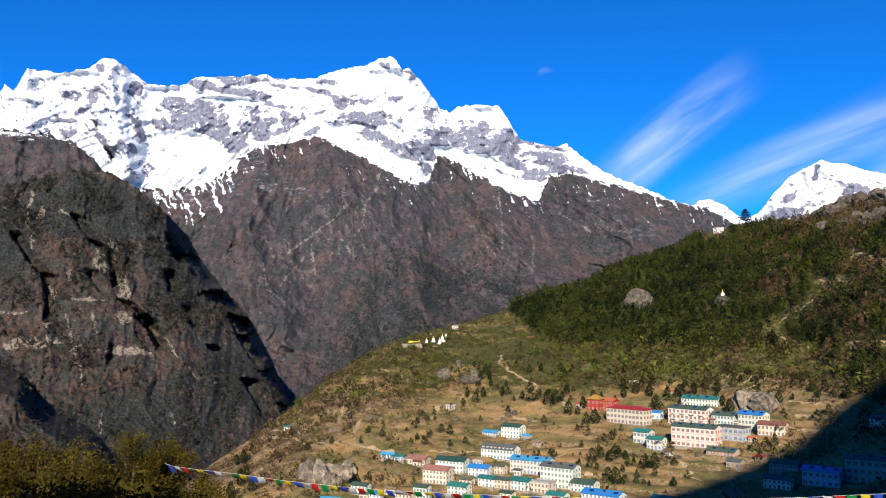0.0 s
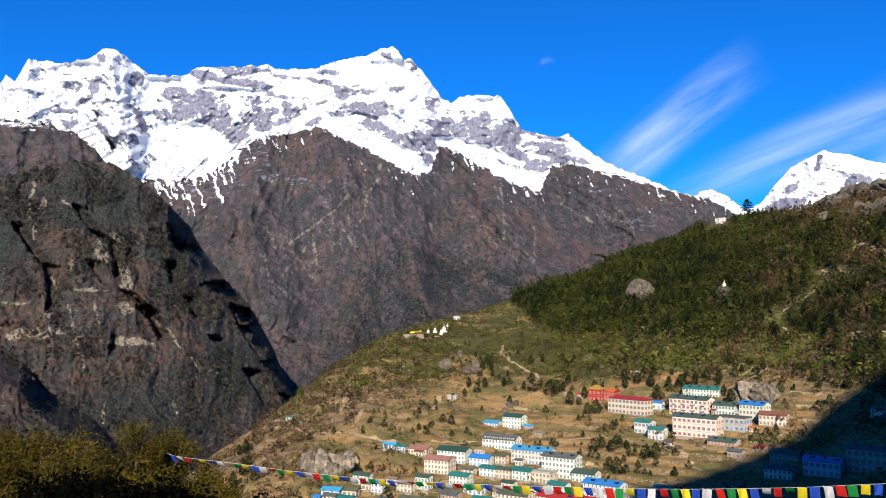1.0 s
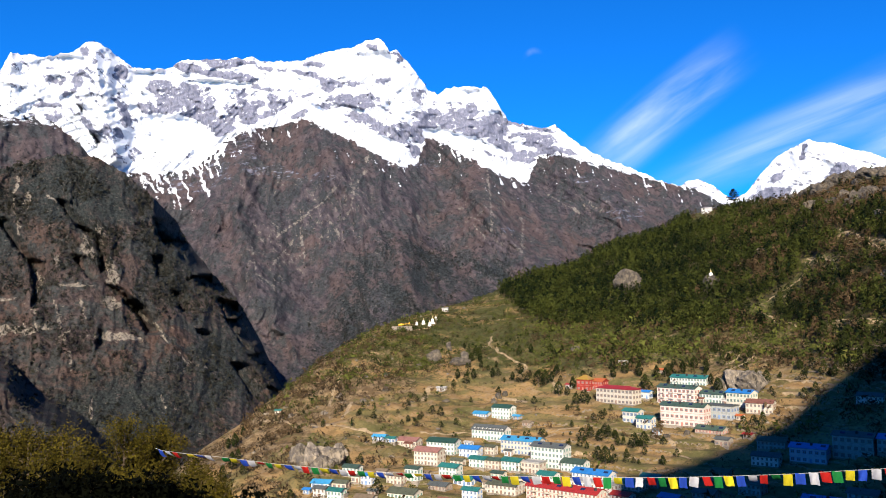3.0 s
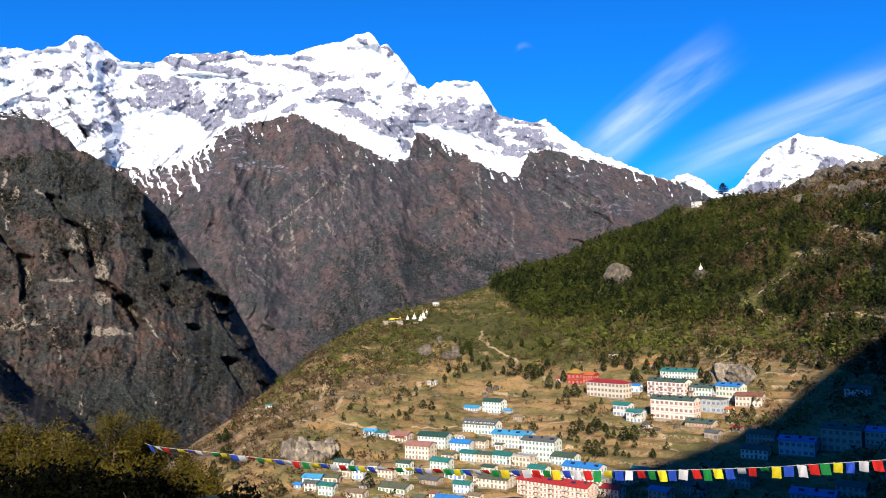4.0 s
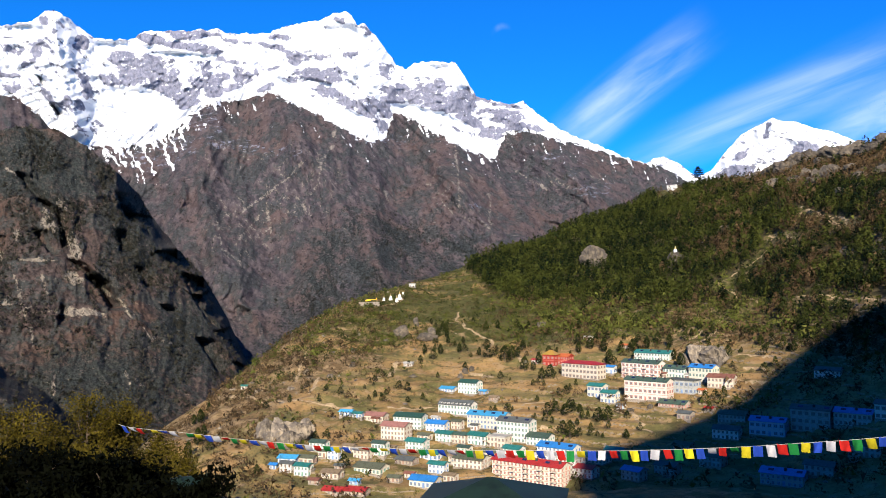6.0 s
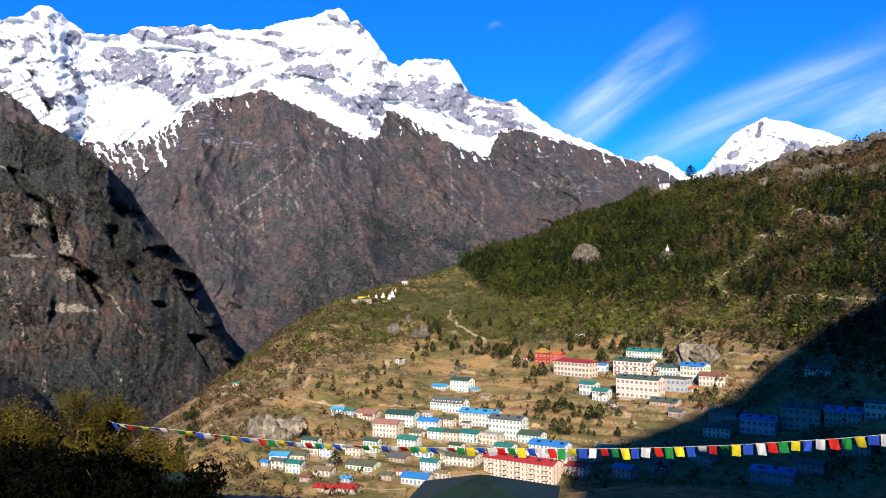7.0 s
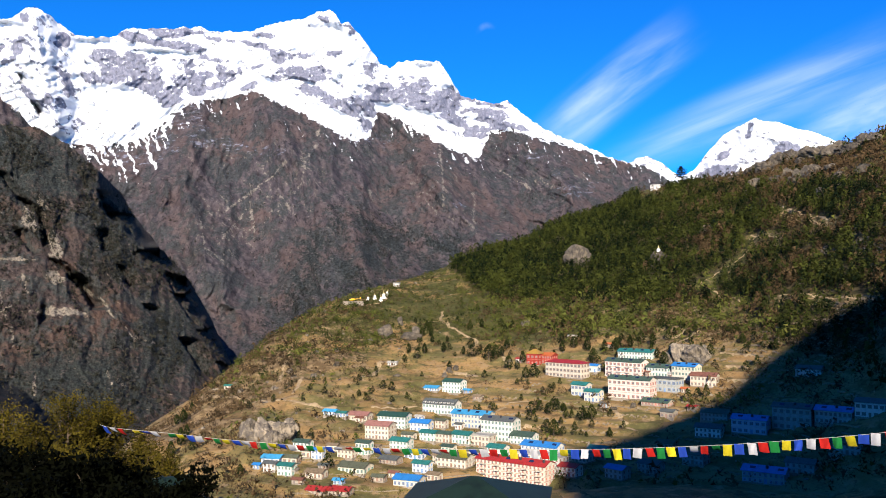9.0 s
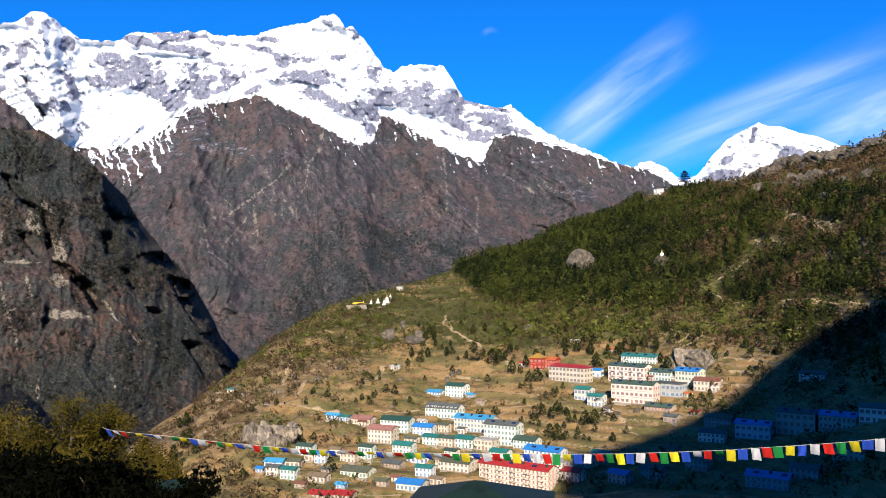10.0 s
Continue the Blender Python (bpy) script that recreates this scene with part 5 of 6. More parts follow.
def mountain_wood(mountain_name, name, count, seed, tall, lean, mat, label, limit):
    """Small trees and bushes on a far mountainside, thicker in patches and thinner towards its top."""
    rs = np.random.RandomState(seed)
    P, a, e = SURFACE[mountain_name]
    i, j = rs.randint(0, P.shape[0] - 1, count * 3), rs.randint(0, P.shape[1] - 1, count * 3)
    f = rs.rand(count * 3, 1)
    spot = P[i, j] * (1 - f) + P[i + 1, j + 1] * f
    aa, ee = a[i, j], e[i, j]
    dens = step(-0.25, 0.35, fbm(aa * 0.5 + ee * lean, ee * 0.35, 4, seed + 1)) * limit(aa, ee)
    keep = np.flatnonzero(rs.rand(count * 3) < dens)[:count]
    spot = spot[keep]
    n = len(spot)
    h = rs.uniform(0.5, 1.3, n) * tall
    tri, own = crown_triangles(rs, spot - np.array([0, 0, 0.3 * tall]), h, h * rs.uniform(0.35, 0.7, n), 9, 0.3 * h, 0.3)
    tint = np.clip(0.35 + 0.6 * fbm(aa[keep] * 0.8, ee[keep] * 0.8, 3, seed + 2) + rs.normal(0, 0.25, n), 0, 1)[own]
    ob = new(name, triangle_mesh(name, tri, tint, mat))
    return tagged(ob, label, "woodland", kind="stuff")


FAR_WOOD = foliage("far_wood", (0.013, 0.0155, 0.015), (0.034, 0.034, 0.031), (0.052, 0.042, 0.038))
CLIFF_WOOD = foliage("cliff_wood", (0.012, 0.0135, 0.011), (0.036, 0.034, 0.025), (0.050, 0.038, 0.030))
mountain_wood("mountain_massif", "far_woodland", 24000, 511, 9, 0.25, FAR_WOOD, "dark winter woodland on the far lower slopes", lambda a, e: 0.10 + step(-1.0, 1.0, np.minimum(a + 3.35 + 0.62 * (5.4 - e), 5.4 - 0.30 * (a + 3.35) - e)))
mountain_wood("mountain_cliff", "cliff_scrub", 30000, 521, 7, 0.1, CLIFF_WOOD, "dark scrub and small trees clinging to the cliffs", lambda a, e: 0.25 + 0.75 * step(-6, 8, e))


def tree_proto(seed, tall, wide, count, shade):
    rs = np.random.RandomState(seed)
    ob = new("tree")
    tagged(ob, "bushy dark green pine on the open slope", "tree", "trees round the town")
    lean = rs.normal(0, 0.03, 2) * tall
    child("trunk", Shape().tube([(0, 0, -0.6), (lean[0] * 0.4, lean[1] * 0.4, 0.35 * tall), (lean[0], lean[1], 0.9 * tall)], [0.035 * tall, 0.025 * tall, 0.006 * tall], 7).mesh("trunk", BARK), ob)
    tri, _ = crown_triangles(rs, np.array([[0, 0, 0.1 * tall]]), np.array([0.92 * tall]), np.array([wide]), count, np.array([0.060 * tall]), 0.4)
    # tint climbs with height: light on the crown's top, put into the needles
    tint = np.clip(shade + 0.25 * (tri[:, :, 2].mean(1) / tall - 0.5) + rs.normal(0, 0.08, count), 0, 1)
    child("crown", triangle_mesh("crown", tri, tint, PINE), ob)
    return ob


PROTOS = [tree_proto(300 + i, t, w, 430, s) for i, (t, w, s) in enumerate([(6, 1.8, 0.25), (6, 2.6, 0.35), (6, 3.2, 0.15), (6, 2.4, 0.5)])]
USED = set()


def tree(x, y, tall, kind=0):
    """One tree of the open slope."""
    z = float(ground_height(x, y))
    turn = (x * 7.3 + y * 3.1) % 6.28
    m = Matrix.Translation((x, y, z)) @ Matrix.Rotation(turn, 4, "Z") @ Matrix.Scale(tall / 6, 4)
    if kind not in USED:
        USED.add(kind)
        PROTOS[kind].matrix_basis = m
        PROTOS[kind]["placed"] = 1
        return PROTOS[kind]
    src = PROTOS[kind]
    keep = src.matrix_basis.copy()
    src.matrix_basis = Matrix.Identity(4)
    made = copy_thing(src, m)
    src.matrix_basis = keep
    return made


def ridge_tree(x, y, tall):
    """An old pine on the skyline: a bare stem and a few flat layers of branches with gaps between them."""
    rs = np.random.RandomState(31)
    ob = new("tree")
    ob.matrix_basis = Matrix.Translation((x, y, float(ground_height(x, y))))
    tagged(ob, "tall old pine with layered open branches on the ridge", "tree")
    child("trunk", Shape().tube([(0, 0, -1), (0.2, 0, 0.5 * tall), (0, 0, 0.97 * tall)], [0.5, 0.35, 0.08], 8).mesh("trunk", BARK), ob)
    tris = []
    for z, reach in ((0.42, 0.34), (0.56, 0.30), (0.68, 0.26), (0.80, 0.20), (0.90, 0.13), (0.98, 0.06)):
        for i in range(7):
            t = i * 0.9 + z * 20
            r = reach * tall * rs.uniform(0.6, 1.05)
            end = Vector((r * math.cos(t), r * math.sin(t), (z + 0.03) * tall))
            child("limb", Shape().tube([(0, 0, z * tall), tuple(end)], [0.14, 0.04], 5).mesh("limb", BARK), ob)
            c = np.array(end) * np.array([0.75, 0.75, 1]) + rs.normal(0, 1, (46, 3)) * np.array([0.10 * tall * reach / 0.3, 0.10 * tall * reach / 0.3, 0.014 * tall])
            tris.append(c[:, None, :] + rs.normal(0, 0.028 * tall, (46, 3, 3)) * np.array([1, 1, 0.5]))
    tris = np.concatenate(tris)
    child("crown", triangle_mesh("crown", tris, np.full(len(tris), 0.1), PINE), ob)
    return ob


tree(15.8, 559.8, 6.7, 0)
tree(12.8, 545.8, 5.1, 1)
tree(-0.9, 490.5, 5.2, 2)
tree(3.9, 487.0, 5.2, 2)
tree(25.3, 591.0, 3.5, 1)
tree(33.1, 589.6, 5.5, 0)
tree(36.8, 573.8, 3.8, 1)
tree(39.4, 567.1, 3.8, 0)
tree(39.9, 526.0, 6.3, 0)
tree(45.1, 545.6, 3.3, 1)
tree(55.7, 542.1, 8.0, 2)
tree(66.1, 538.0, 10.1, 2)
tree(70.7, 539.4, 8.7, 1)
tree(75.6, 516.5, 8.4, 1)
tree(85.9, 526.0, 7.8, 0)
tree(82.1, 493.2, 6.7, 1)
tree(87.2, 493.9, 8.0, 2)
tree(59.0, 503.0, 4.7, 2)
tree(86.4, 463.5, 4.4, 2)
tree(90.9, 465.2, 5.1, 2)
tree(126.9, 511.5, 9.1, 1)
tree(128.5, 532.2, 8.8, 0)
tree(121.3, 540.1, 7.4, 1)
tree(127.5, 550.9, 6.0, 0)
tree(74.4, 430.6, 6.4, 2)
tree(79.8, 436.3, 5.9, 1)
tree(82.7, 428.6, 5.8, 2)
tree(88.0, 433.2, 5.3, 2)
tree(91.1, 429.9, 4.7, 1)
tree(78.2, 392.3, 8.0, 1)
tree(76.5, 401.3, 6.5, 2)
tree(96.2, 411.9, 6.8, 2)
tree(100.3, 409.4, 7.3, 1)
tree(110.9, 414.4, 4.0, 2)
tree(71.7, 423.5, 4.0, 2)
tree(-24.6, 367.2, 6.4, 2)
tree(-61.4, 368.4, 5.0, 1)
tree(158.0, 473.3, 8.0, 1)
tree(168.0, 487.9, 6.2, 2)
tree(180.7, 456.0, 3.3, 2)
tree(156.5, 417.7, 5.4, 2)
tree(159.7, 414.8, 5.9, 3)
tree(147.9, 402.7, 5.1, 3)
tree(149.8, 413.7, 6.5, 3)
tree(210.3, 457.5, 8.1, 3)
tree(196.7, 438.4, 5.8, 3)
tree(189.5, 435.6, 5.7, 2)
tree(217.7, 456.2, 7.4, 3)
tree(210.7, 472.7, 6.9, 2)
tree(205.3, 475.6, 5.5, 1)
tree(224.3, 456.4, 6.8, 2)
tree(207.7, 496.9, 4.3, 1)
tree(202.5, 494.6, 3.6, 2)
tree(191.6, 514.0, 5.1, 1)
tree(188.6, 530.5, 5.3, 0)
tree(201.1, 513.5, 4.4, 2)
tree(-109.5, 474.0, 7.8, 0)
tree(-98.4, 420.1, 8.6, 0)
tree(-113.1, 510.6, 5.6, 0)
tree(-99.8, 407.5, 7.3, 0)
tree(-99.6, 438.3, 6.0, 0)
tree(-113.4, 475.2, 5.9, 0)
tree(-89.9, 406.2, 5.0, 1)
tree(80.9, 517.2, 5.6, 1)
tree(75.1, 542.8, 6.6, 0)
tree(62.5, 553.0, 4.5, 0)
tree(5.1, 535.5, 3.6, 2)
tree(-15.1, 500.8, 4.0, 2)
tree(-8.1, 475.9, 3.2, 2)
tree(153.5, 524.0, 8.0, 0)
tree(145.8, 528.8, 7.3, 1)
tree(137.0, 522.9, 7.9, 0)
tree(162.3, 529.2, 7.4, 1)
tree(165.7, 517.1, 8.0, 0)
tree(112.4, 533.3, 7.3, 0)
ridge_tree(374.5, 1041.7, 22.1)


def scatter_trees():
    """Single trees thinning out from the forest's edge towards the terraces."""
    rs = np.random.RandomState(9)
    done = 0
    while done < 95:
        a, r = rs.uniform(2, 31), rs.uniform(470, 660)
        x, y = place_of(a, r)
        e = math.degrees(math.atan2(float(ground_height(x, y)), r))
        if -4.8 < e < -2.4 and rs.rand() < 0.4 + 0.2 * (e + 4.8):
            tree(float(x), float(y), rs.uniform(3.5, 7.0), int(rs.randint(4)))
            done += 1


def town_bushes():
    """Bushes and small trees on the terraces between the houses."""
    rs = np.random.RandomState(19)
    taken = [o.matrix_basis.translation for o in bpy.data.objects if o.parent is None and o.name.startswith("house")]
    done = 0
    for _ in range(900):
        a, r = rs.uniform(-9, 24), rs.uniform(345, 520)
        x, y = place_of(a, r)
        thick = float(fbm(np.array(x / 35.0), np.array(y / 35.0), 3, 251))
        if thick > 0.02 and all(math.hypot(x - p.x, y - p.y) > 17 for p in taken) and done < 110:
            tree(float(x), float(y), rs.uniform(1.6, 4.2), int(rs.randint(1, 4)))
            done += 1


scatter_trees()
town_bushes()


def slope_tree(a, r, tall, wide, seed, count=22000, dark=0.0):
    """A leafy tree close below the camera: trunk, limbs, and clumps of leaves round the limb ends."""
    rs = np.random.RandomState(seed)
    x, y = place_of(a, r)
    z = float(ground_height(x, y))
    ob = new("tree")
    ob.matrix_basis = Matrix.Translation((x, y, z))
    tagged(ob, "fir with dense drooping foliage, its deep shade painted in" if dark else "leafy yellow-green tree with a ragged crown, sunlit top painted in", "tree", "trees below the viewpoint")
    top = Vector((rs.normal(0, 0.3), rs.normal(0, 0.3), tall - 0.7))
    child("trunk", Shape().tube([(0, 0, -0.8), tuple(top * 0.3), tuple(top * 0.65), tuple(top)], [0.2, 0.15, 0.09, 0.03], 9).mesh("trunk", BARK), ob)
    ends = [top, top, top * 0.95]
    for i in range(6):
        ends.append(top + Vector((rs.normal(0, 0.13 * wide), rs.normal(0, 0.13 * wide), rs.uniform(-1.9, 0.3))))
    for i in range(34):
        t = rs.uniform(0.4, 0.95)
        start = top * t
        ang = i * 2.4 + rs.rand()
        reach = wide * (1.2 - 0.8 * t) * rs.uniform(0.5, 1.0)
        end = start + Vector((reach * math.cos(ang), reach * math.sin(ang), reach * rs.uniform(0.5, 1.1)))
        mid = (start + end) / 2 + Vector((reach * 0.12 * math.cos(ang), reach * 0.12 * math.sin(ang), -0.05 * reach))
        child("limb", Shape().tube([tuple(start), tuple(mid), tuple(end)], [0.06, 0.04, 0.012], 5).mesh("limb", BARK), ob)
        ends += [end, (mid + 2 * end) / 3, (mid + start) / 2]
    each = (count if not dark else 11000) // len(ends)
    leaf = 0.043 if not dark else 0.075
    tris, tints = [], []
    for c in ends:
        size = rs.uniform(0.35, 0.72)
        dirs = rs.normal(0, 1, (each, 3))
        dirs /= np.linalg.norm(dirs, axis=1)[:, None]
        ctr = np.array(c) + dirs * (rs.rand(each, 1) ** 0.4) * np.array([size, size, size * 1.25])
        tris.append(ctr[:, None, :] + rs.normal(0, leaf, (each, 3, 3)))
        # higher clumps get paler leaves, painting in the sun on the treetop
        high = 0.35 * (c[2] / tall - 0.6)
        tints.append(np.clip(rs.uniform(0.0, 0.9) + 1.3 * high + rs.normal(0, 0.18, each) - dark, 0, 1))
    child("crown", triangle_mesh("crown", np.concatenate(tris), np.concatenate(tints), SHADE_LEAF if dark else LEAF), ob)
    return ob


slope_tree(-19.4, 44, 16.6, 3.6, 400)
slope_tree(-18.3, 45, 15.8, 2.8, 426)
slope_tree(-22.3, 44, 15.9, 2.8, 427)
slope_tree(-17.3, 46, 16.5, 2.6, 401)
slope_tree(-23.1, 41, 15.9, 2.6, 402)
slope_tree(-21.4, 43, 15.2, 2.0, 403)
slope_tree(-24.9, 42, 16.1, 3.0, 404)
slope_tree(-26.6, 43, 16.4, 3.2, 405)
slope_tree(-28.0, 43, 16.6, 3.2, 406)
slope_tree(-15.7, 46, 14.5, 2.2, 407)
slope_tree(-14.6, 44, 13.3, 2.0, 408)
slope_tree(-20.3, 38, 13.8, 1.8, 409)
# the firs in front, sunlit like the rest but coloured as if in shade
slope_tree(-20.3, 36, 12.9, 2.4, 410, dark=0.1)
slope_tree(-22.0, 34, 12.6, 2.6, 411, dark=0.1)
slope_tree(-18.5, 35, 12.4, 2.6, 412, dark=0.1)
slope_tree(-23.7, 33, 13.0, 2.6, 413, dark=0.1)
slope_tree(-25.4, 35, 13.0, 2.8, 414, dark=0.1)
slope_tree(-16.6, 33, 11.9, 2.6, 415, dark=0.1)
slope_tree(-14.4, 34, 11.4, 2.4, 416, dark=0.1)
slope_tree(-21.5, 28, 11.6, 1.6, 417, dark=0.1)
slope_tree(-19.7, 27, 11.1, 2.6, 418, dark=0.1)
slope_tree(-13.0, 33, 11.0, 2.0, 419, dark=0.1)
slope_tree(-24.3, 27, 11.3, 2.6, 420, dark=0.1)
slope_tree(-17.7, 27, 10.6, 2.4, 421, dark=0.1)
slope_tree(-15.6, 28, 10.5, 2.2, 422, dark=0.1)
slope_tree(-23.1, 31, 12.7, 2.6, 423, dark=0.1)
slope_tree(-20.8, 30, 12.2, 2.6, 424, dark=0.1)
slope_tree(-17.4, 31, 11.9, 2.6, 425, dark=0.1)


# ---- rocks ----
def stone_material(name, gain):
    m = material(name, 0.9, 0, 0.2)
    k = Nodes(m)
    wide, fine = k.noise(0.25, 5, 0.65), k.noise(1.6, 5, 0.6)
    stripe = k.noise(0.5, 4, 0.6, k.scaled((1, 1, 0.18)))
    base = k.mix(k.ramp(wide, 0.4, 0.62), (0.086 * gain, 0.073 * gain, 0.061 * gain), (0.187 * gain, 0.153 * gain, 0.112 * gain))
    base = k.mix(k.ramp(stripe, 0.52, 0.66), base, (0.0525, 0.045, 0.0375))
    base = k.mix(k.ramp(fine, 0.55, 0.75), base, (0.24 * gain, 0.213 * gain, 0.18 * gain))
    hue = k.n.new("ShaderNodeHueSaturation")
    k.put(hue.inputs["Value"], k.math("MULTIPLY_ADD", k.random(), 0.5, 0.75))
    k.put(hue.inputs["Color"], base)
    k.colour(hue.outputs[0])
    k.bump(k.math("ADD", fine, stripe), 0.7, 0.5)
    return m


GRANITE, PALE_ROCK = stone_material("granite", 0.62), stone_material("pale_streaked_rock", 1.4)


def boulder(x, y, w, tall, seed, depth=None, sink=0.25, label="weathered grey granite boulder on the hillside", rise=0.0, mat=None):
    """A rugged block of rock, cut by a few flat faces."""
    bm = bmesh.new()
    bmesh.ops.create_icosphere(bm, subdivisions=4, radius=1.0)
    rs = random.Random(seed)
    cuts = [(Vector((rs.gauss(0, 1), rs.gauss(0, 1), rs.gauss(0.2, 0.8))).normalized(), rs.uniform(0.55, 0.85)) for _ in range(9)]
    off = Vector((seed * 3.7, seed * 1.3, 0))
    for v in bm.verts:
        p = v.co.copy()
        for n, d in cuts:
            over = p.dot(n) - d
            if over > 0:
                p -= n * over * 0.9
        p *= 1 + 0.20 * noise.fractal(p * 1.6 + off, 0.9, 2.1, 4) + 0.10 * noise.ridged_multi_fractal(p * 2.6 + off, 0.9, 2.1, 4, 1.0, 2.0) - 0.1
        v.co = Vector((p.x * w / 1.9, p.y * (depth or w * 0.8) / 1.9, p.z * tall / 1.6))
    me = bpy.data.meshes.new("boulder")
    bm.to_mesh(me)
    bm.free()
    me.materials.append(mat or GRANITE)
    ob = new("boulder", me)
    z = float(ground_height(x, y))
    ob.matrix_basis = Matrix.Translation((x, y, z + tall * (0.5 - sink) + rise)) @ Matrix.Rotation(-math.atan2(x, y), 4, "Z")
    return tagged(ob, label, "boulder", "boulders on the hillside")


boulder(178.7, 772.6, 24.0, 23.3, 1)
boulder(226.9, 688.0, 15.6, 14.9, 2)
boulder(286.2, 733.1, 12.5, 11.5, 3)
boulder(364.5, 810.3, 16.6, 15.6, 4)
boulder(407.9, 877.9, 23.7, 15.6, 5)
boulder(426.1, 883.1, 21.2, 14.4, 6)
boulder(438.9, 883.5, 22.7, 15.9, 7)
boulder(436.0, 824.3, 30.9, 17.8, 8)
boulder(440.3, 797.5, 27.5, 14.7, 9)
boulder(447.8, 757.5, 16.5, 11.6, 10)
boulder(394.2, 761.5, 16.1, 15.1, 11)
boulder(387.3, 766.2, 12.4, 13.9, 12)
boulder(394.5, 800.6, 14.1, 9.2, 13)
boulder(417.1, 937.9, 14.8, 9.0, 14)
boulder(407.7, 947.0, 11.9, 7.6, 15)
boulder(438.6, 761.7, 19.0, 9.0, 16)
boulder(448.3, 741.0, 18.7, 10.2, 17)
boulder(167.7, 474.7, 14.5, 13.3, 18, label="weathered tan rock outcrop beside the upper lodges", mat=PALE_ROCK)
boulder(174.7, 466.9, 15.8, 12.4, 19, label="weathered tan rock outcrop beside the upper lodges", mat=PALE_ROCK)
boulder(162.6, 477.1, 9.4, 8.1, 20, label="weathered tan rock outcrop beside the upper lodges", mat=PALE_ROCK)
boulder(-0.1, 617.5, 10.7, 10.0, 21)
boulder(18.9, 599.7, 13.8, 7.0, 22)
boulder(11.8, 640.4, 4.6, 7.5, 23)
boulder(21.9, 604.6, 7.0, 8.0, 24)
boulder(6.9, 516.0, 5.2, 2.3, 25)
boulder(131.3, 583.9, 6.0, 3.5, 26)
boulder(103.4, 618.4, 7.2, 4.6, 27)
boulder(-49.7, 409.0, 13.6, 12.1, 31, label="pale streaked rock outcrop above the town", mat=PALE_ROCK)
boulder(-56.7, 402.0, 12.9, 11.9, 32, label="pale streaked rock outcrop above the town", mat=PALE_ROCK)
boulder(-64.9, 412.9, 10.2, 9.8, 33, label="pale streaked rock outcrop above the town", mat=PALE_ROCK)
boulder(-47.2, 421.9, 8.6, 9.3, 34, label="pale streaked rock outcrop above the town", mat=PALE_ROCK)
boulder(-60.3, 400.0, 8.7, 7.1, 35, label="pale streaked rock outcrop above the town", mat=PALE_ROCK)
boulder(-51.6, 395.1, 11.5, 7.0, 36, label="pale streaked rock outcrop above the town", mat=PALE_ROCK)
boulder(39.8, 524.0, 4.5, 3.9, 37)
boulder(36.4, 515.7, 3.7, 3.0, 38)
boulder(44.3, 528.1, 3.8, 3.5, 39)
boulder(114.9, 423.7, 3.8, 2.6, 40)
boulder(124.0, 420.1, 3.2, 2.6, 41)
boulder(93.4, 754.7, 4.4, 4.5, 42)
boulder(-9.9, 587.9, 5.1, 3.4, 43)
boulder(-30.1, 535.2, 3.9, 3.1, 44)
boulder(-42.4, 514.3, 3.7, 2.6, 45)
boulder(-57.1, 525.9, 3.0, 2.3, 46)
boulder(362.8, 678.1, 12.2, 7.9, 47)
boulder(370.5, 657.2, 13.0, 7.7, 48)
boulder(356.5, 609.4, 11.2, 6.2, 49)
boulder(418.5, 921.9, 16.0, 11.9, 51)
boulder(413.8, 874.5, 16.7, 12.8, 52)
boulder(428.3, 874.8, 18.2, 12.9, 53)
boulder(427.1, 832.3, 20.2, 13.7, 54)
boulder(439.6, 814.4, 22.7, 13.6, 55)
boulder(437.6, 774.4, 19.2, 10.4, 56)
boulder(442.3, 758.5, 16.4, 9.0, 57)
boulder(381.3, 763.0, 16.0, 10.0, 58)
boulder(377.2, 788.4, 12.6, 7.7, 59)
boulder(402.3, 761.2, 14.9, 10.1, 60)
boulder(405.2, 741.5, 13.4, 8.7, 61)
boulder(413.0, 946.9, 10.4, 6.8, 62)
boulder(399.3, 946.2, 10.4, 6.0, 63)
boulder(369.8, 802.9, 10.2, 6.5, 64)
boulder(385.6, 692.4, 14.8, 8.1, 65)
boulder(391.3, 659.7, 14.4, 7.9, 66)
boulder(384.7, 959.8, 8.9, 6.1, 67)
boulder(382.2, 988.2, 7.6, 5.4, 68)


def scattered_stones():
    """Loose stones and small outcrops over the dry slopes."""
    rs = np.random.RandomState(77)
    a, r = rs.uniform(-15, 31, 30000), np.sqrt(rs.uniform(335 ** 2, 1100 ** 2, 30000))
    x, y = place_of(a, r)
    dens = step(0.0, 0.35, fbm(x / 35, y / 35, 4, 281)) * (0.25 + 0.6 * step(4, -3, a) + 0.8 * step(21, 25, a) * step(700, 850, r))
    keep = (rs.rand(len(a)) < dens * 0.32) & (r < 1.375 * np.interp(a, CREST[0], CREST[1]))
    x, y = x[keep], y[keep]
    z = ground_height(x, y)
    bm = bmesh.new()
    bmesh.ops.create_icosphere(bm, subdivisions=1, radius=1.0)
    ball = np.array([v.co[:] for v in bm.verts])
    faces = np.array([[v.index for v in f.verts] for f in bm.faces])
    bm.free()
    size = rs.gamma(2.0, 0.35, (len(x), 1, 1)) * np.array([1.0, 0.8, 0.7]) * rs.uniform(0.7, 1.3, (len(x), 1, 3))
    V = ball * size * rs.uniform(0.8, 1.15, (len(x), len(ball), 1)) + np.stack([x, y, z], -1)[:, None, :]
    ob = new("scattered_stones", triangle_mesh("scattered_stones", V[:, faces].reshape(-1, 3, 3), np.repeat(rs.rand(len(x)), len(faces)), PALE_ROCK))
    return tagged(ob, "loose pale stones scattered over the dry slope", "stones", kind="stuff")


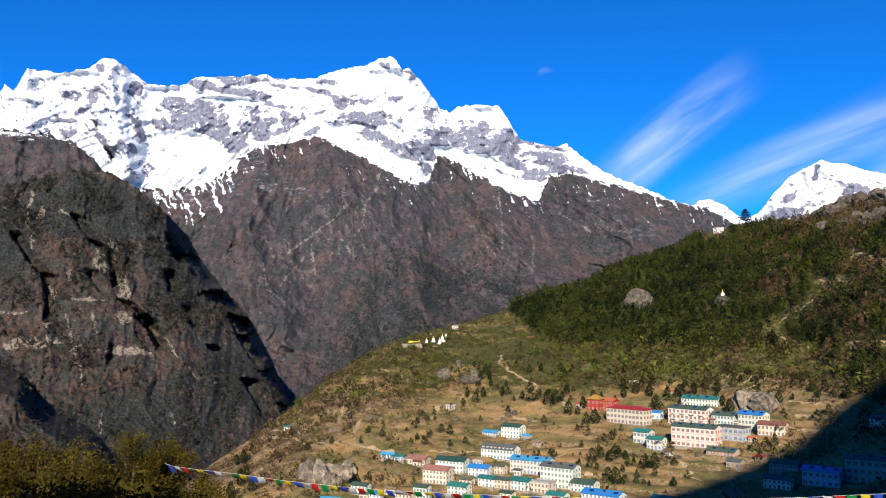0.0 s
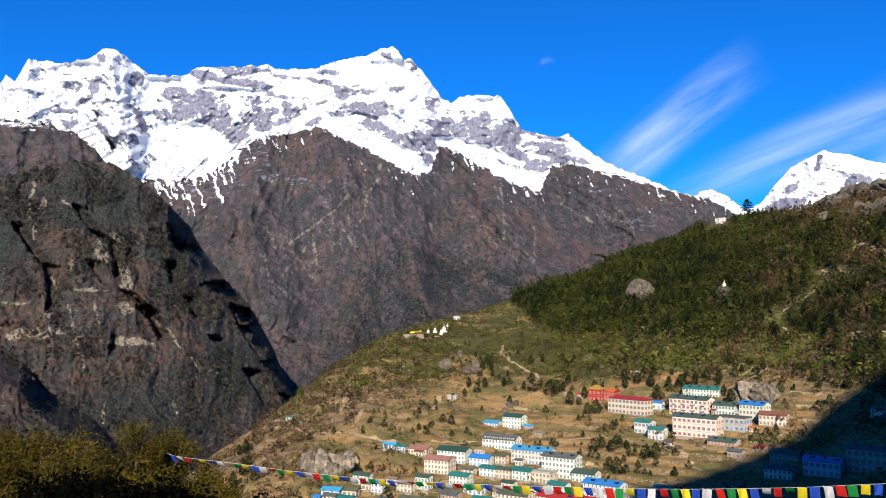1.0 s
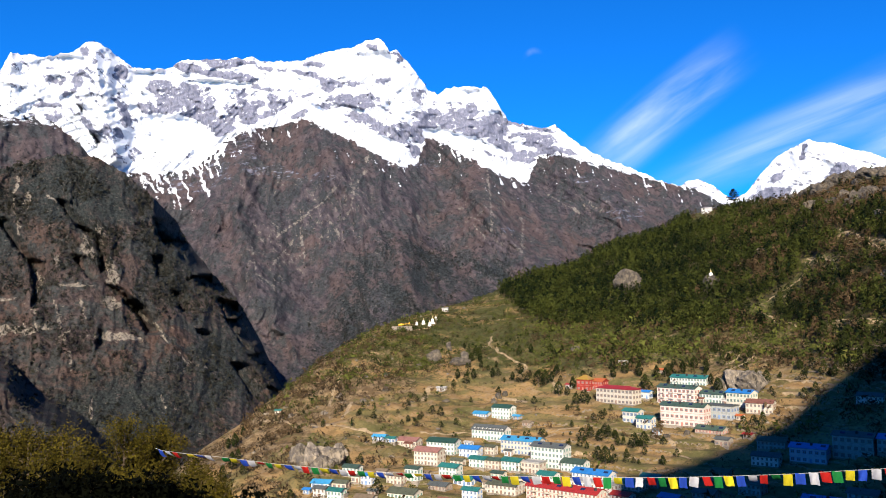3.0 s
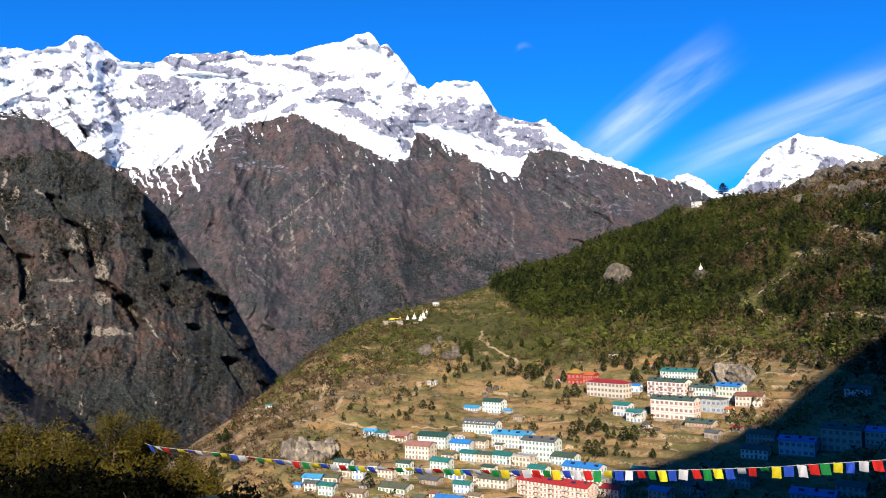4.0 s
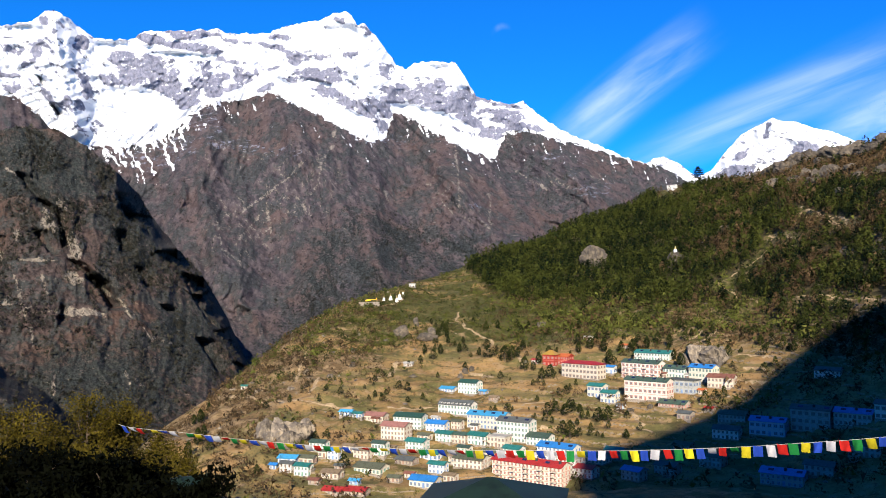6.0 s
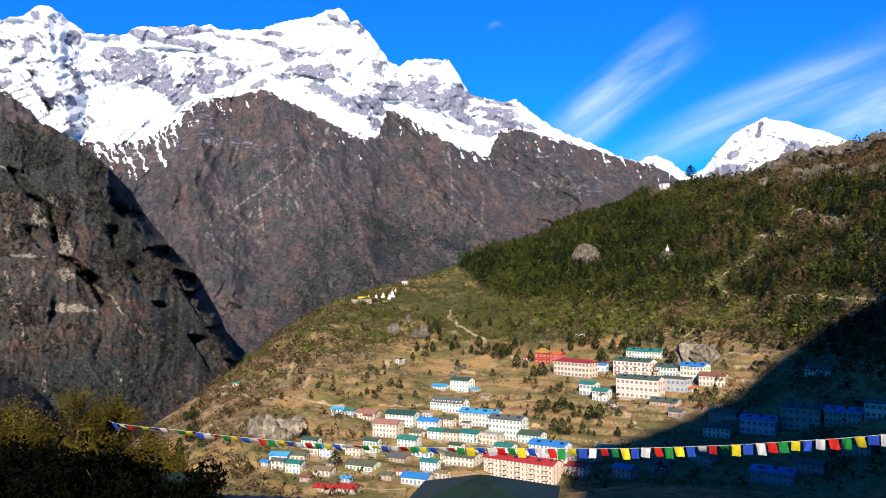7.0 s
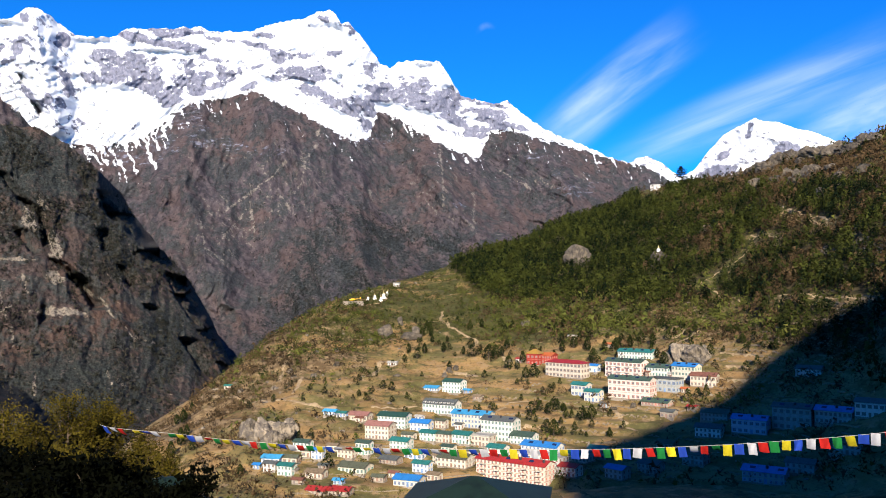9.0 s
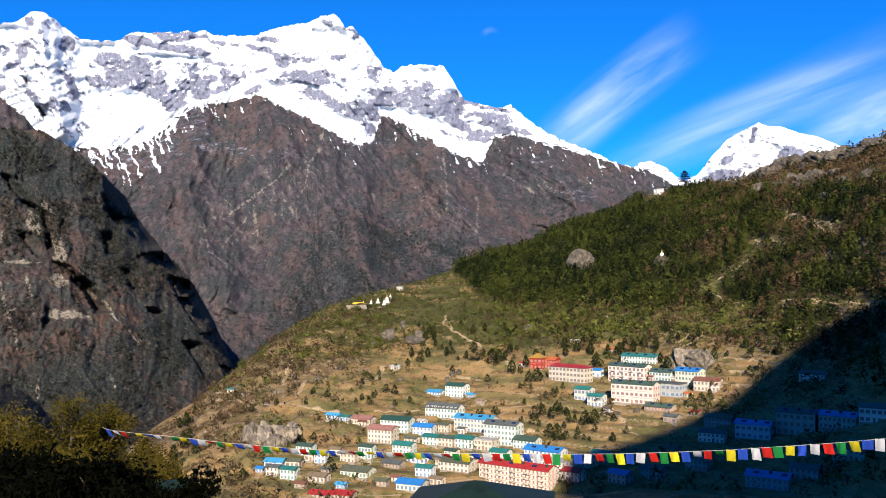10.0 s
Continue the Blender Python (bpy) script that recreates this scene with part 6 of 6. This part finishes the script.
scattered_stones()


DRY_STONE = painted("dry_stone", (0.21, 0.165, 0.115), 0.95, 0.5, 1.5)


def terrace_walls():
    """Dry stone walls along the edges of the terraces, broken by gaps."""
    az = np.arange(-8.5, 30, 0.14)
    r = np.arange(325, 560, 0.7)
    A, R = np.meshgrid(np.radians(az), r)
    X, Y = R * np.sin(A), R * np.cos(A)
    high = land(X, Y) + 1.2 * fbm(X / 40, Y / 40, 2, 101)
    reach = 1.38 * np.interp(az, [-10, -4, 2, 8, 14, 20, 30], [262, 300, 330, 350, 372, 385, 385])
    s = Shape()
    for level in range(int(high.min() / 2.4), int(high.max() / 2.4) + 1):
        row = np.argmax(high >= (level + 0.9) * 2.4, axis=0)
        last = None
        for j, i in enumerate(row):
            x, y = X[i, j], Y[i, j]
            shown = i > 0 and r[i] < reach[j] and float(fbm(x / 28, y / 28 + level, 3, 291)) > -0.06
            if shown and last is not None and abs(r[i] - last[2]) < 3:
                z = float(ground_height(x, y))
                m, turn = ((x + last[0]) / 2, (y + last[1]) / 2), math.atan2(y - last[1], x - last[0])
                s.box(m[0], m[1], z - 0.1, math.hypot(x - last[0], y - last[1]) + 0.05, 0.5, 0.75 + 0.12 * ((j * 37 + level * 11) % 7) / 7, Matrix.Rotation(turn, 3, "Z"))
            last = (x, y, r[i]) if shown else None
    ob = new("terrace_walls", s.mesh("terrace_walls", DRY_STONE))
    return tagged(ob, "low dry stone walls edging the terraced fields", "walls", kind="stuff")


terrace_walls()


# ---- paths ----
def earth_material():
    m = material("trodden_earth", 0.95, 0, 0.1)
    k = Nodes(m)
    k.colour(k.mix(k.ramp(k.noise(0.5, 5, 0.6), 0.35, 0.7), (0.33, 0.2475, 0.15), (0.2025, 0.1425, 0.0825)))
    k.bump(k.noise(3.0, 4), 0.4, 0.1)
    return m


EARTH = earth_material()


def path(points, width, label="pale trodden dirt path"):
    """A dirt path that follows the ground."""
    pts = []
    for (x0, y0), (x1, y1) in zip(points[:-1], points[1:]):
        n = max(2, int(math.hypot(x1 - x0, y1 - y0) / 1.5))
        pts += [(x0 + (x1 - x0) * i / n, y0 + (y1 - y0) * i / n) for i in range(n)]
    pts = np.array(pts + [points[-1]])
    pts = pts + np.stack([0.9 * fbm(pts[:, 0] / 8, pts[:, 1] / 8, 3, 251), 0.9 * fbm(pts[:, 0] / 8, pts[:, 1] / 8, 3, 261)], -1)
    along = np.gradient(pts, axis=0)
    side = np.stack([-along[:, 1], along[:, 0]], -1) / np.linalg.norm(along, axis=1)[:, None]
    wob = 1 + 0.8 * fbm(np.arange(len(pts)) * 0.2, np.arange(len(pts)) * 0.0, 3, 271)
    rows = []
    for s in (-0.5, -0.25, 0, 0.25, 0.5):
        q = pts + side * (s * width * wob)[:, None]
        z = ground_height(q[:, 0], q[:, 1]) + (0.22 if abs(s) < 0.4 else -0.35)
        rows.append(np.concatenate([q, z[:, None]], 1))
    ob = grid_object("path", np.stack(rows), {}, EARTH)
    return tagged(ob, label, "path", kind="structure")


def spot(a, e):
    """The first place on the ground at a bearing and height seen from the viewpoint."""
    r = np.arange(330, 1160, 1.5)
    x, y = place_of(a, r)
    seen = np.degrees(np.arctan2(ground_height(x, y), r)) >= e
    i = int(np.argmax(seen)) if seen.any() else len(r) - 1
    return float(x[i]), float(y[i])


for line, wide in zip(FOREST_GAPS, (2.2, 1.8, 2.6, 2.6, 2.0)):
    path([spot(a, e) for a, e in line], wide)
path([(47.5, 694.4), (43.7, 665.6), (47.2, 618.2), (54.6, 608.6), (60.0, 598.5), (64.0, 590.5), (57.3, 564.1)], 3.2)
path([(43.7, 665.6), (36.8, 637.9)], 2.5)
path([(114.3, 434.2), (115.2, 419.5), (114.3, 401.5), (115.3, 386.7)], 2.6)
path([(-106.9, 523.2), (-86.4, 498.1), (-66.4, 470.8), (-50.5, 464.8), (-37.9, 459.4), (-25.4, 450.3)], 3.0)
path([(-7.7, 452.9), (10.3, 459.4), (22.7, 463.4)], 2.2)
path([(173.8, 504.4), (183.8, 512.5), (191.6, 514.0), (205.9, 531.5), (212.4, 536.5)], 3.2)
path([(334.1, 674.8), (331.8, 645.2), (325.6, 616.3), (325.3, 596.5)], 2.6)
path([(-15.3, 507.8), (-6.0, 517.0), (-3.8, 537.5), (1.6, 548.0)], 4.0)
path([(-61.9, 584.2), (-61.8, 552.1), (-62.4, 527.3), (-61.7, 507.3)], 2.5)
path([(-48.4, 506.2), (-49.6, 486.0), (-51.4, 478.8)], 3.0)
path([(0.5, 761.5), (2.4, 731.5), (-3.4, 722.0), (-14.4, 724.4), (-21.8, 731.7)], 2.6)
path([(77.6, 457.5), (64.4, 451.9), (56.6, 438.9)], 2.5)
path([(36.5, 526.7), (50.2, 523.6), (55.7, 510.0)], 4.5)
path([(184.4, 449.7), (190.6, 442.2), (194.4, 433.4)], 1.6)
path([(174.3, 436.5), (178.7, 428.8), (184.8, 422.3)], 1.6)
path([(190.7, 472.5), (200.4, 457.0), (202.5, 451.1)], 1.6)
path([(77.2, 527.4), (75.8, 542.7), (76.9, 563.3)], 2.6)
path([(98.1, 438.7), (107.8, 429.7), (111.5, 416.3)], 1.8)
path([(46.8, 405.3), (52.3, 406.1), (68.9, 415.3), (75.0, 410.7)], 2.0)


# ---- shrines, landing place and helicopter on the spur ----
WHITEWASH = painted("whitewash", (0.702, 0.684, 0.648), 0.9, 0.15)
GILT = painted("gilt", (0.5, 0.40, 0.20), 0.5, 0.3, metallic=0.3)
YELLOW = painted("yellow_paint", (0.75, 0.42, 0.02), 0.35, 0.1)
BLACK = painted("black_rubber", (0.02, 0.02, 0.02), 0.8, 0.1)


def chorten(x, y, tall, rise=0.0):
    """A whitewashed shrine: stepped square base, dome and gilded spire."""
    z = float(ground_height(x, y)) + rise
    ob = new("chorten")
    ob.matrix_basis = Matrix.Translation((x, y, z))
    tagged(ob, "whitewashed stone shrine with a small gilded spire", "shrine", "shrines on the spur")
    s = Shape()
    for i, w in enumerate((0.62, 0.5, 0.4)):
        s.box(0, 0, tall * (0.02 + 0.1 * i), tall * w, tall * w, tall * 0.14)
    child("base", s.mesh("base", WHITEWASH), ob)
    child("dome", Shape().lathe([(tall * 0.15, tall * 0.28), (tall * 0.2, tall * 0.42), (tall * 0.17, tall * 0.54), (tall * 0.08, tall * 0.6)], 16).mesh("dome", WHITEWASH, True), ob)
    child("spire", Shape().box(0, 0, tall * 0.65, tall * 0.13, tall * 0.13, tall * 0.1).lathe([(tall * 0.06, tall * 0.69), (tall * 0.04, tall * 0.85), (tall * 0.008, tall)], 10).mesh("spire", GILT), ob)
    return ob


def landing_place(x, y, yaw, wide):
    """A stone landing platform with a helicopter standing on it."""
    z = float(ground_height(x, y))
    ob = new("landing_platform", Shape().box(0, 0, 0.4, wide, 9, 3.6).box(0, -4.6, 2.35, wide, 0.3, 0.3).mesh("landing_platform", PLINTH))
    ob.matrix_basis = Matrix.Translation((x, y, z)) @ Matrix.Rotation(radians(yaw), 4, "Z")
    tagged(ob, "walled stone landing platform on the spur", "platform")
    craft = new("helicopter")
    craft.matrix_basis = Matrix.Translation((x, y, z + 2.22)) @ Matrix.Rotation(radians(yaw), 4, "Z")
    tagged(craft, "small yellow helicopter standing on a stone platform", "helicopter")
    child("body", Shape().tube([(-3.4, 0, 1.3), (-3.0, 0, 1.35), (-2.0, 0, 1.5), (-0.5, 0, 1.6), (0.8, 0, 1.75), (1.6, 0, 1.95)], [0.2, 0.6, 0.9, 0.95, 0.7, 0.3], 14).mesh("body", YELLOW, True), craft)
    child("tail_boom", Shape().tube([(1.3, 0, 1.95), (6.0, 0, 2.25)], [0.28, 0.12], 10).box(6.1, 0, 2.75, 0.7, 0.08, 1.3).box(5.3, 0, 2.2, 0.5, 1.8, 0.06).mesh("tail_boom", YELLOW), craft)
    child("windscreen", Shape().tube([(-3.45, 0, 1.5), (-2.9, 0, 1.6), (-2.1, 0, 1.75)], [0.15, 0.52, 0.72], 12).mesh("windscreen", GLASS, True), craft)
    child("rotor", Shape().tube([(-0.3, 0, 2.4), (-0.3, 0, 3.0)], [0.12, 0.1], 8).box(-0.3, 0, 3.02, 10.6, 0.22, 0.04).box(-0.3, 0, 3.0, 0.22, 10.6, 0.04).mesh("rotor", BLACK), craft)
    for s in (-0.9, 0.9):
        child("skid", Shape().tube([(-3.2, s, 0.2), (-2.8, s, 0.05), (1.2, s, 0.05)], [0.05] * 3, 6).tube([(-1.8, s, 0.05), (-1.8, s * 0.5, 1.0)], [0.05] * 2, 6).tube([(0.3, s, 0.05), (0.3, s * 0.5, 1.0)], [0.05] * 2, 6).mesh("skid", BLACK), craft)


chorten(-14.1, 735.4, 4.4)
chorten(-8.3, 739.0, 5.4)
chorten(-2.9, 727.0, 5.8)
chorten(-0.5, 731.0, 6.8)
chorten(2.5, 757.5, 5.0)
chorten(226.9, 688.0, 7.7, 10.1)
landing_place(-26.6, 731.0, 2, 17.6)


# ---- prayer flags ----
def cloth(name, colour):
    m = material(name, 0.85, 0, 0.1)
    k = Nodes(m)
    weave = k.noise(9, 4, 0.6)
    k.colour(k.mix(k.ramp(weave, 0.4, 0.75), colour, tuple(c * 0.72 for c in colour)))
    diffuse = k.n.new("ShaderNodeBsdfTranslucent")
    diffuse.inputs["Color"].default_value = (*colour, 1)
    blend = k.n.new("ShaderNodeMixShader")
    blend.inputs[0].default_value = 0.25
    k.l.new(k.bsdf.outputs[0], blend.inputs[1])
    k.l.new(diffuse.outputs[0], blend.inputs[2])
    k.l.new(blend.outputs[0], k.n["Material Output"].inputs["Surface"])
    return m


FLAG = [cloth("blue_cloth", (0.0225, 0.0675, 0.4125)), cloth("white_cloth", (0.54, 0.54, 0.57)), cloth("red_cloth", (0.465, 0.0188, 0.015)),
        cloth("green_cloth", (0.015, 0.195, 0.045)), cloth("yellow_cloth", (0.6, 0.495, 0.0225))]
FLAG_NAMES = ["blue", "white", "red", "green", "yellow"]
CORD = painted("cotton_cord", (0.4, 0.38, 0.35), 0.9, 0.2)


def flag_mesh(colour, seed, wide, tall, blow):
    """A square of cloth hanging from z = 0, its lower edge blown out by the wind, with folds."""
    rs = random.Random(seed)
    fold, crease, twist = rs.uniform(0.01, 0.045) * (1 - 0.7 * min(blow, 1)), rs.uniform(0, 6), rs.uniform(-0.15, 0.15) + 0.2 * blow
    s = Shape()
    n = 7
    for j in range(n):
        for i in range(n):
            u, v = i / (n - 1) - 0.5, j / (n - 1)
            ang = blow * (0.6 + 0.5 * v) + 0.06 * math.sin(4 * u + crease)
            pull = wide * (1 - 0.12 * v * rs.random() * blow)
            s.v.append((u * pull + twist * v * tall , fold * math.sin(7 * u + 3 * v + crease) * v + math.sin(ang) * v * tall, -math.cos(ang) * v * tall))
    s.f = [(j * n + i, (j + 1) * n + i, (j + 1) * n + i + 1, j * n + i + 1) for j in range(n - 1) for i in range(n - 1)]
    return s.mesh("flag_" + FLAG_NAMES[colour], FLAG[colour], True)


def flag_string(rows, pitch, wide, tall):
    """A cord with flags, from bearing, height and distance rows; it hangs between a tree and a pole."""
    ra, re, rd = table(rows)
    a = np.linspace(ra[0], ra[-1], 700)
    P = polar(a, np.interp(a, ra, re), np.interp(a, ra, rd))
    k = np.ones(25) / 25
    P[12:-12, 2] = np.convolve(P[:, 2], k, "valid")
    length = np.concatenate([[0], np.cumsum(np.linalg.norm(np.diff(P, axis=0), axis=1))])
    ob = new("prayer_flag_string")
    tagged(ob, "string of blue, white, red, green and yellow prayer flags", "flags")
    child("cord", Shape().tube([tuple(p) for p in P[::5]], [0.005] * len(P[::5]), 5).mesh("cord", CORD), ob)
    rs = random.Random(8)
    cache = {}
    for i in range(int((length[-1] - 0.4) / pitch)):
        s = 0.2 + i * pitch + rs.uniform(-0.02, 0.02)
        p = [float(np.interp(s, length, P[:, j])) for j in range(3)]
        q = [float(np.interp(s + 0.05, length, P[:, j])) for j in range(3)]
        bearing = math.degrees(math.atan2(p[0], p[1]))
        if bearing < -10 and rs.random() < 0.08:
            continue
        blow = 0.55 * float(step(14, 2, bearing)) + 0.4 * rs.random() + (0.35 if rs.random() < 0.08 else 0)
        key = (i % 5, rs.randrange(4), round(blow * 4))
        if key not in cache:
            cache[key] = flag_mesh(key[0], hash(key) % 999, wide, tall, key[2] / 4)
        turn = math.atan2(q[1] - p[1], q[0] - p[0])
        child("flag", cache[key], ob, Matrix.Translation(p) @ Matrix.Rotation(turn + rs.uniform(-0.15, 0.15), 4, "Z") @ Matrix.Rotation(rs.uniform(-0.08, 0.08), 4, "Y") @ Matrix.Diagonal((rs.uniform(0.85, 1.05), 1, rs.uniform(0.82, 1.08), 1)), FLAG_NAMES[i % 5] + " cloth flag")
    return ob, P


def flag_pole(x, y, z):
    """A wooden pole that holds the cord's end."""
    foot = float(ground_height(x, y))
    ob = new("flag_pole", Shape().tube([(x, y, foot - 0.4), (x, y, z + 0.4)], [0.07, 0.05], 10).mesh("flag_pole", BARK))
    return tagged(ob, "plain wooden pole holding a string of flags", "pole")


_, cord = flag_string("-17.81,-8.30,26.2;-17.41,-8.46,26.0;-16.08,-8.72,25.5;-14.04,-9.01,25.0;-10.54,-9.62,24.4;-6.20,-10.17,23.8;-3.24,-10.41,23.4;0.52,-10.60,23.0;4.30,-10.72,22.6;8.08,-10.71,22.3;11.82,-10.70,22.0;15.50,-10.58,21.7;19.08,-10.34,21.4;22.54,-10.04,21.1;25.87,-9.62,20.8;28.43,-9.29,20.6;31.13,-8.84,20.4;33.25,-8.43,20.2;36.60,-7.61,20.0",
                           0.262, 0.205, 0.265)
flag_pole(*cord[-1])


# ---- high cloud ----
def cloud_material():
    m = bpy.data.materials.new("ice_cloud")
    m.use_nodes = True
    n, l = m.node_tree.nodes, m.node_tree.links
    k = Nodes(m)
    place = n.new("ShaderNodeCombineXYZ")
    l.new(k.attr("along"), place.inputs[0])
    l.new(k.attr("across"), place.inputs[1])
    wisp = k.noise(0.8, 5, 0.55, place.outputs[0], 0.3)
    thick = k.math("MULTIPLY", k.attr("veil"), k.ramp(wisp, 0.18, 0.82), clamp=True)
    # the cloud's sunlit white is an emission of its own, not light received
    glow, clear, both = n.new("ShaderNodeEmission"), n.new("ShaderNodeBsdfTransparent"), n.new("ShaderNodeMixShader")
    glow.inputs["Color"].default_value, glow.inputs["Strength"].default_value = (0.80, 0.92, 1.0, 1), 0.60
    l.new(thick, both.inputs[0])
    l.new(clear.outputs[0], both.inputs[1])
    l.new(glow.outputs[0], both.inputs[2])
    l.new(both.outputs[0], n["Material Output"].inputs["Surface"])
    return m


ICE = cloud_material()


def cirrus(a0, e0, a1, e1, w0, w1, veil, label):
    """A streak of thin cloud from one bearing and height to another."""
    u, v = np.meshgrid(np.linspace(0, 1, 60), np.linspace(-1, 1, 24))
    la, le = a1 - a0, e1 - e0
    n = math.hypot(la, le)
    w = w0 + (w1 - w0) * u
    bend = 0.35 * np.sin(u * 3.0)
    P = polar(a0 + la * u - le / n * (v * w + bend), e0 + le * u + la / n * (v * w + bend), np.full(u.shape, 4985.0))
    soft = (1 - v * v) ** 2 * step(0, 0.45, u) * step(1, 0.6, u) * veil
    ob = grid_object("cirrus_backdrop", P, {"veil": soft, "along": u * 2.0 + a0, "across": v * w * 0.7 + u * 0.8 + e0}, ICE)
    ob.visible_shadow = False
    return tagged(ob, label, "cloud", kind="structure")


cirrus(9.2, 7.8, 21.53, 17.00, 2.3, 2.0, 0.85, "thin white streak of high cloud")
cirrus(12.05, 6.61, 36.14, 14.98, 1.8, 2.8, 0.55, "thin white streak of high cloud")
cirrus(24.24, 6.71, 36.07, 12.35, 1.6, 2.6, 0.85, "thin white streak of high cloud")
cirrus(6.25, 16.75, 7.80, 17.14, 0.3, 0.3, 0.10, "faint small puff of high cloud")
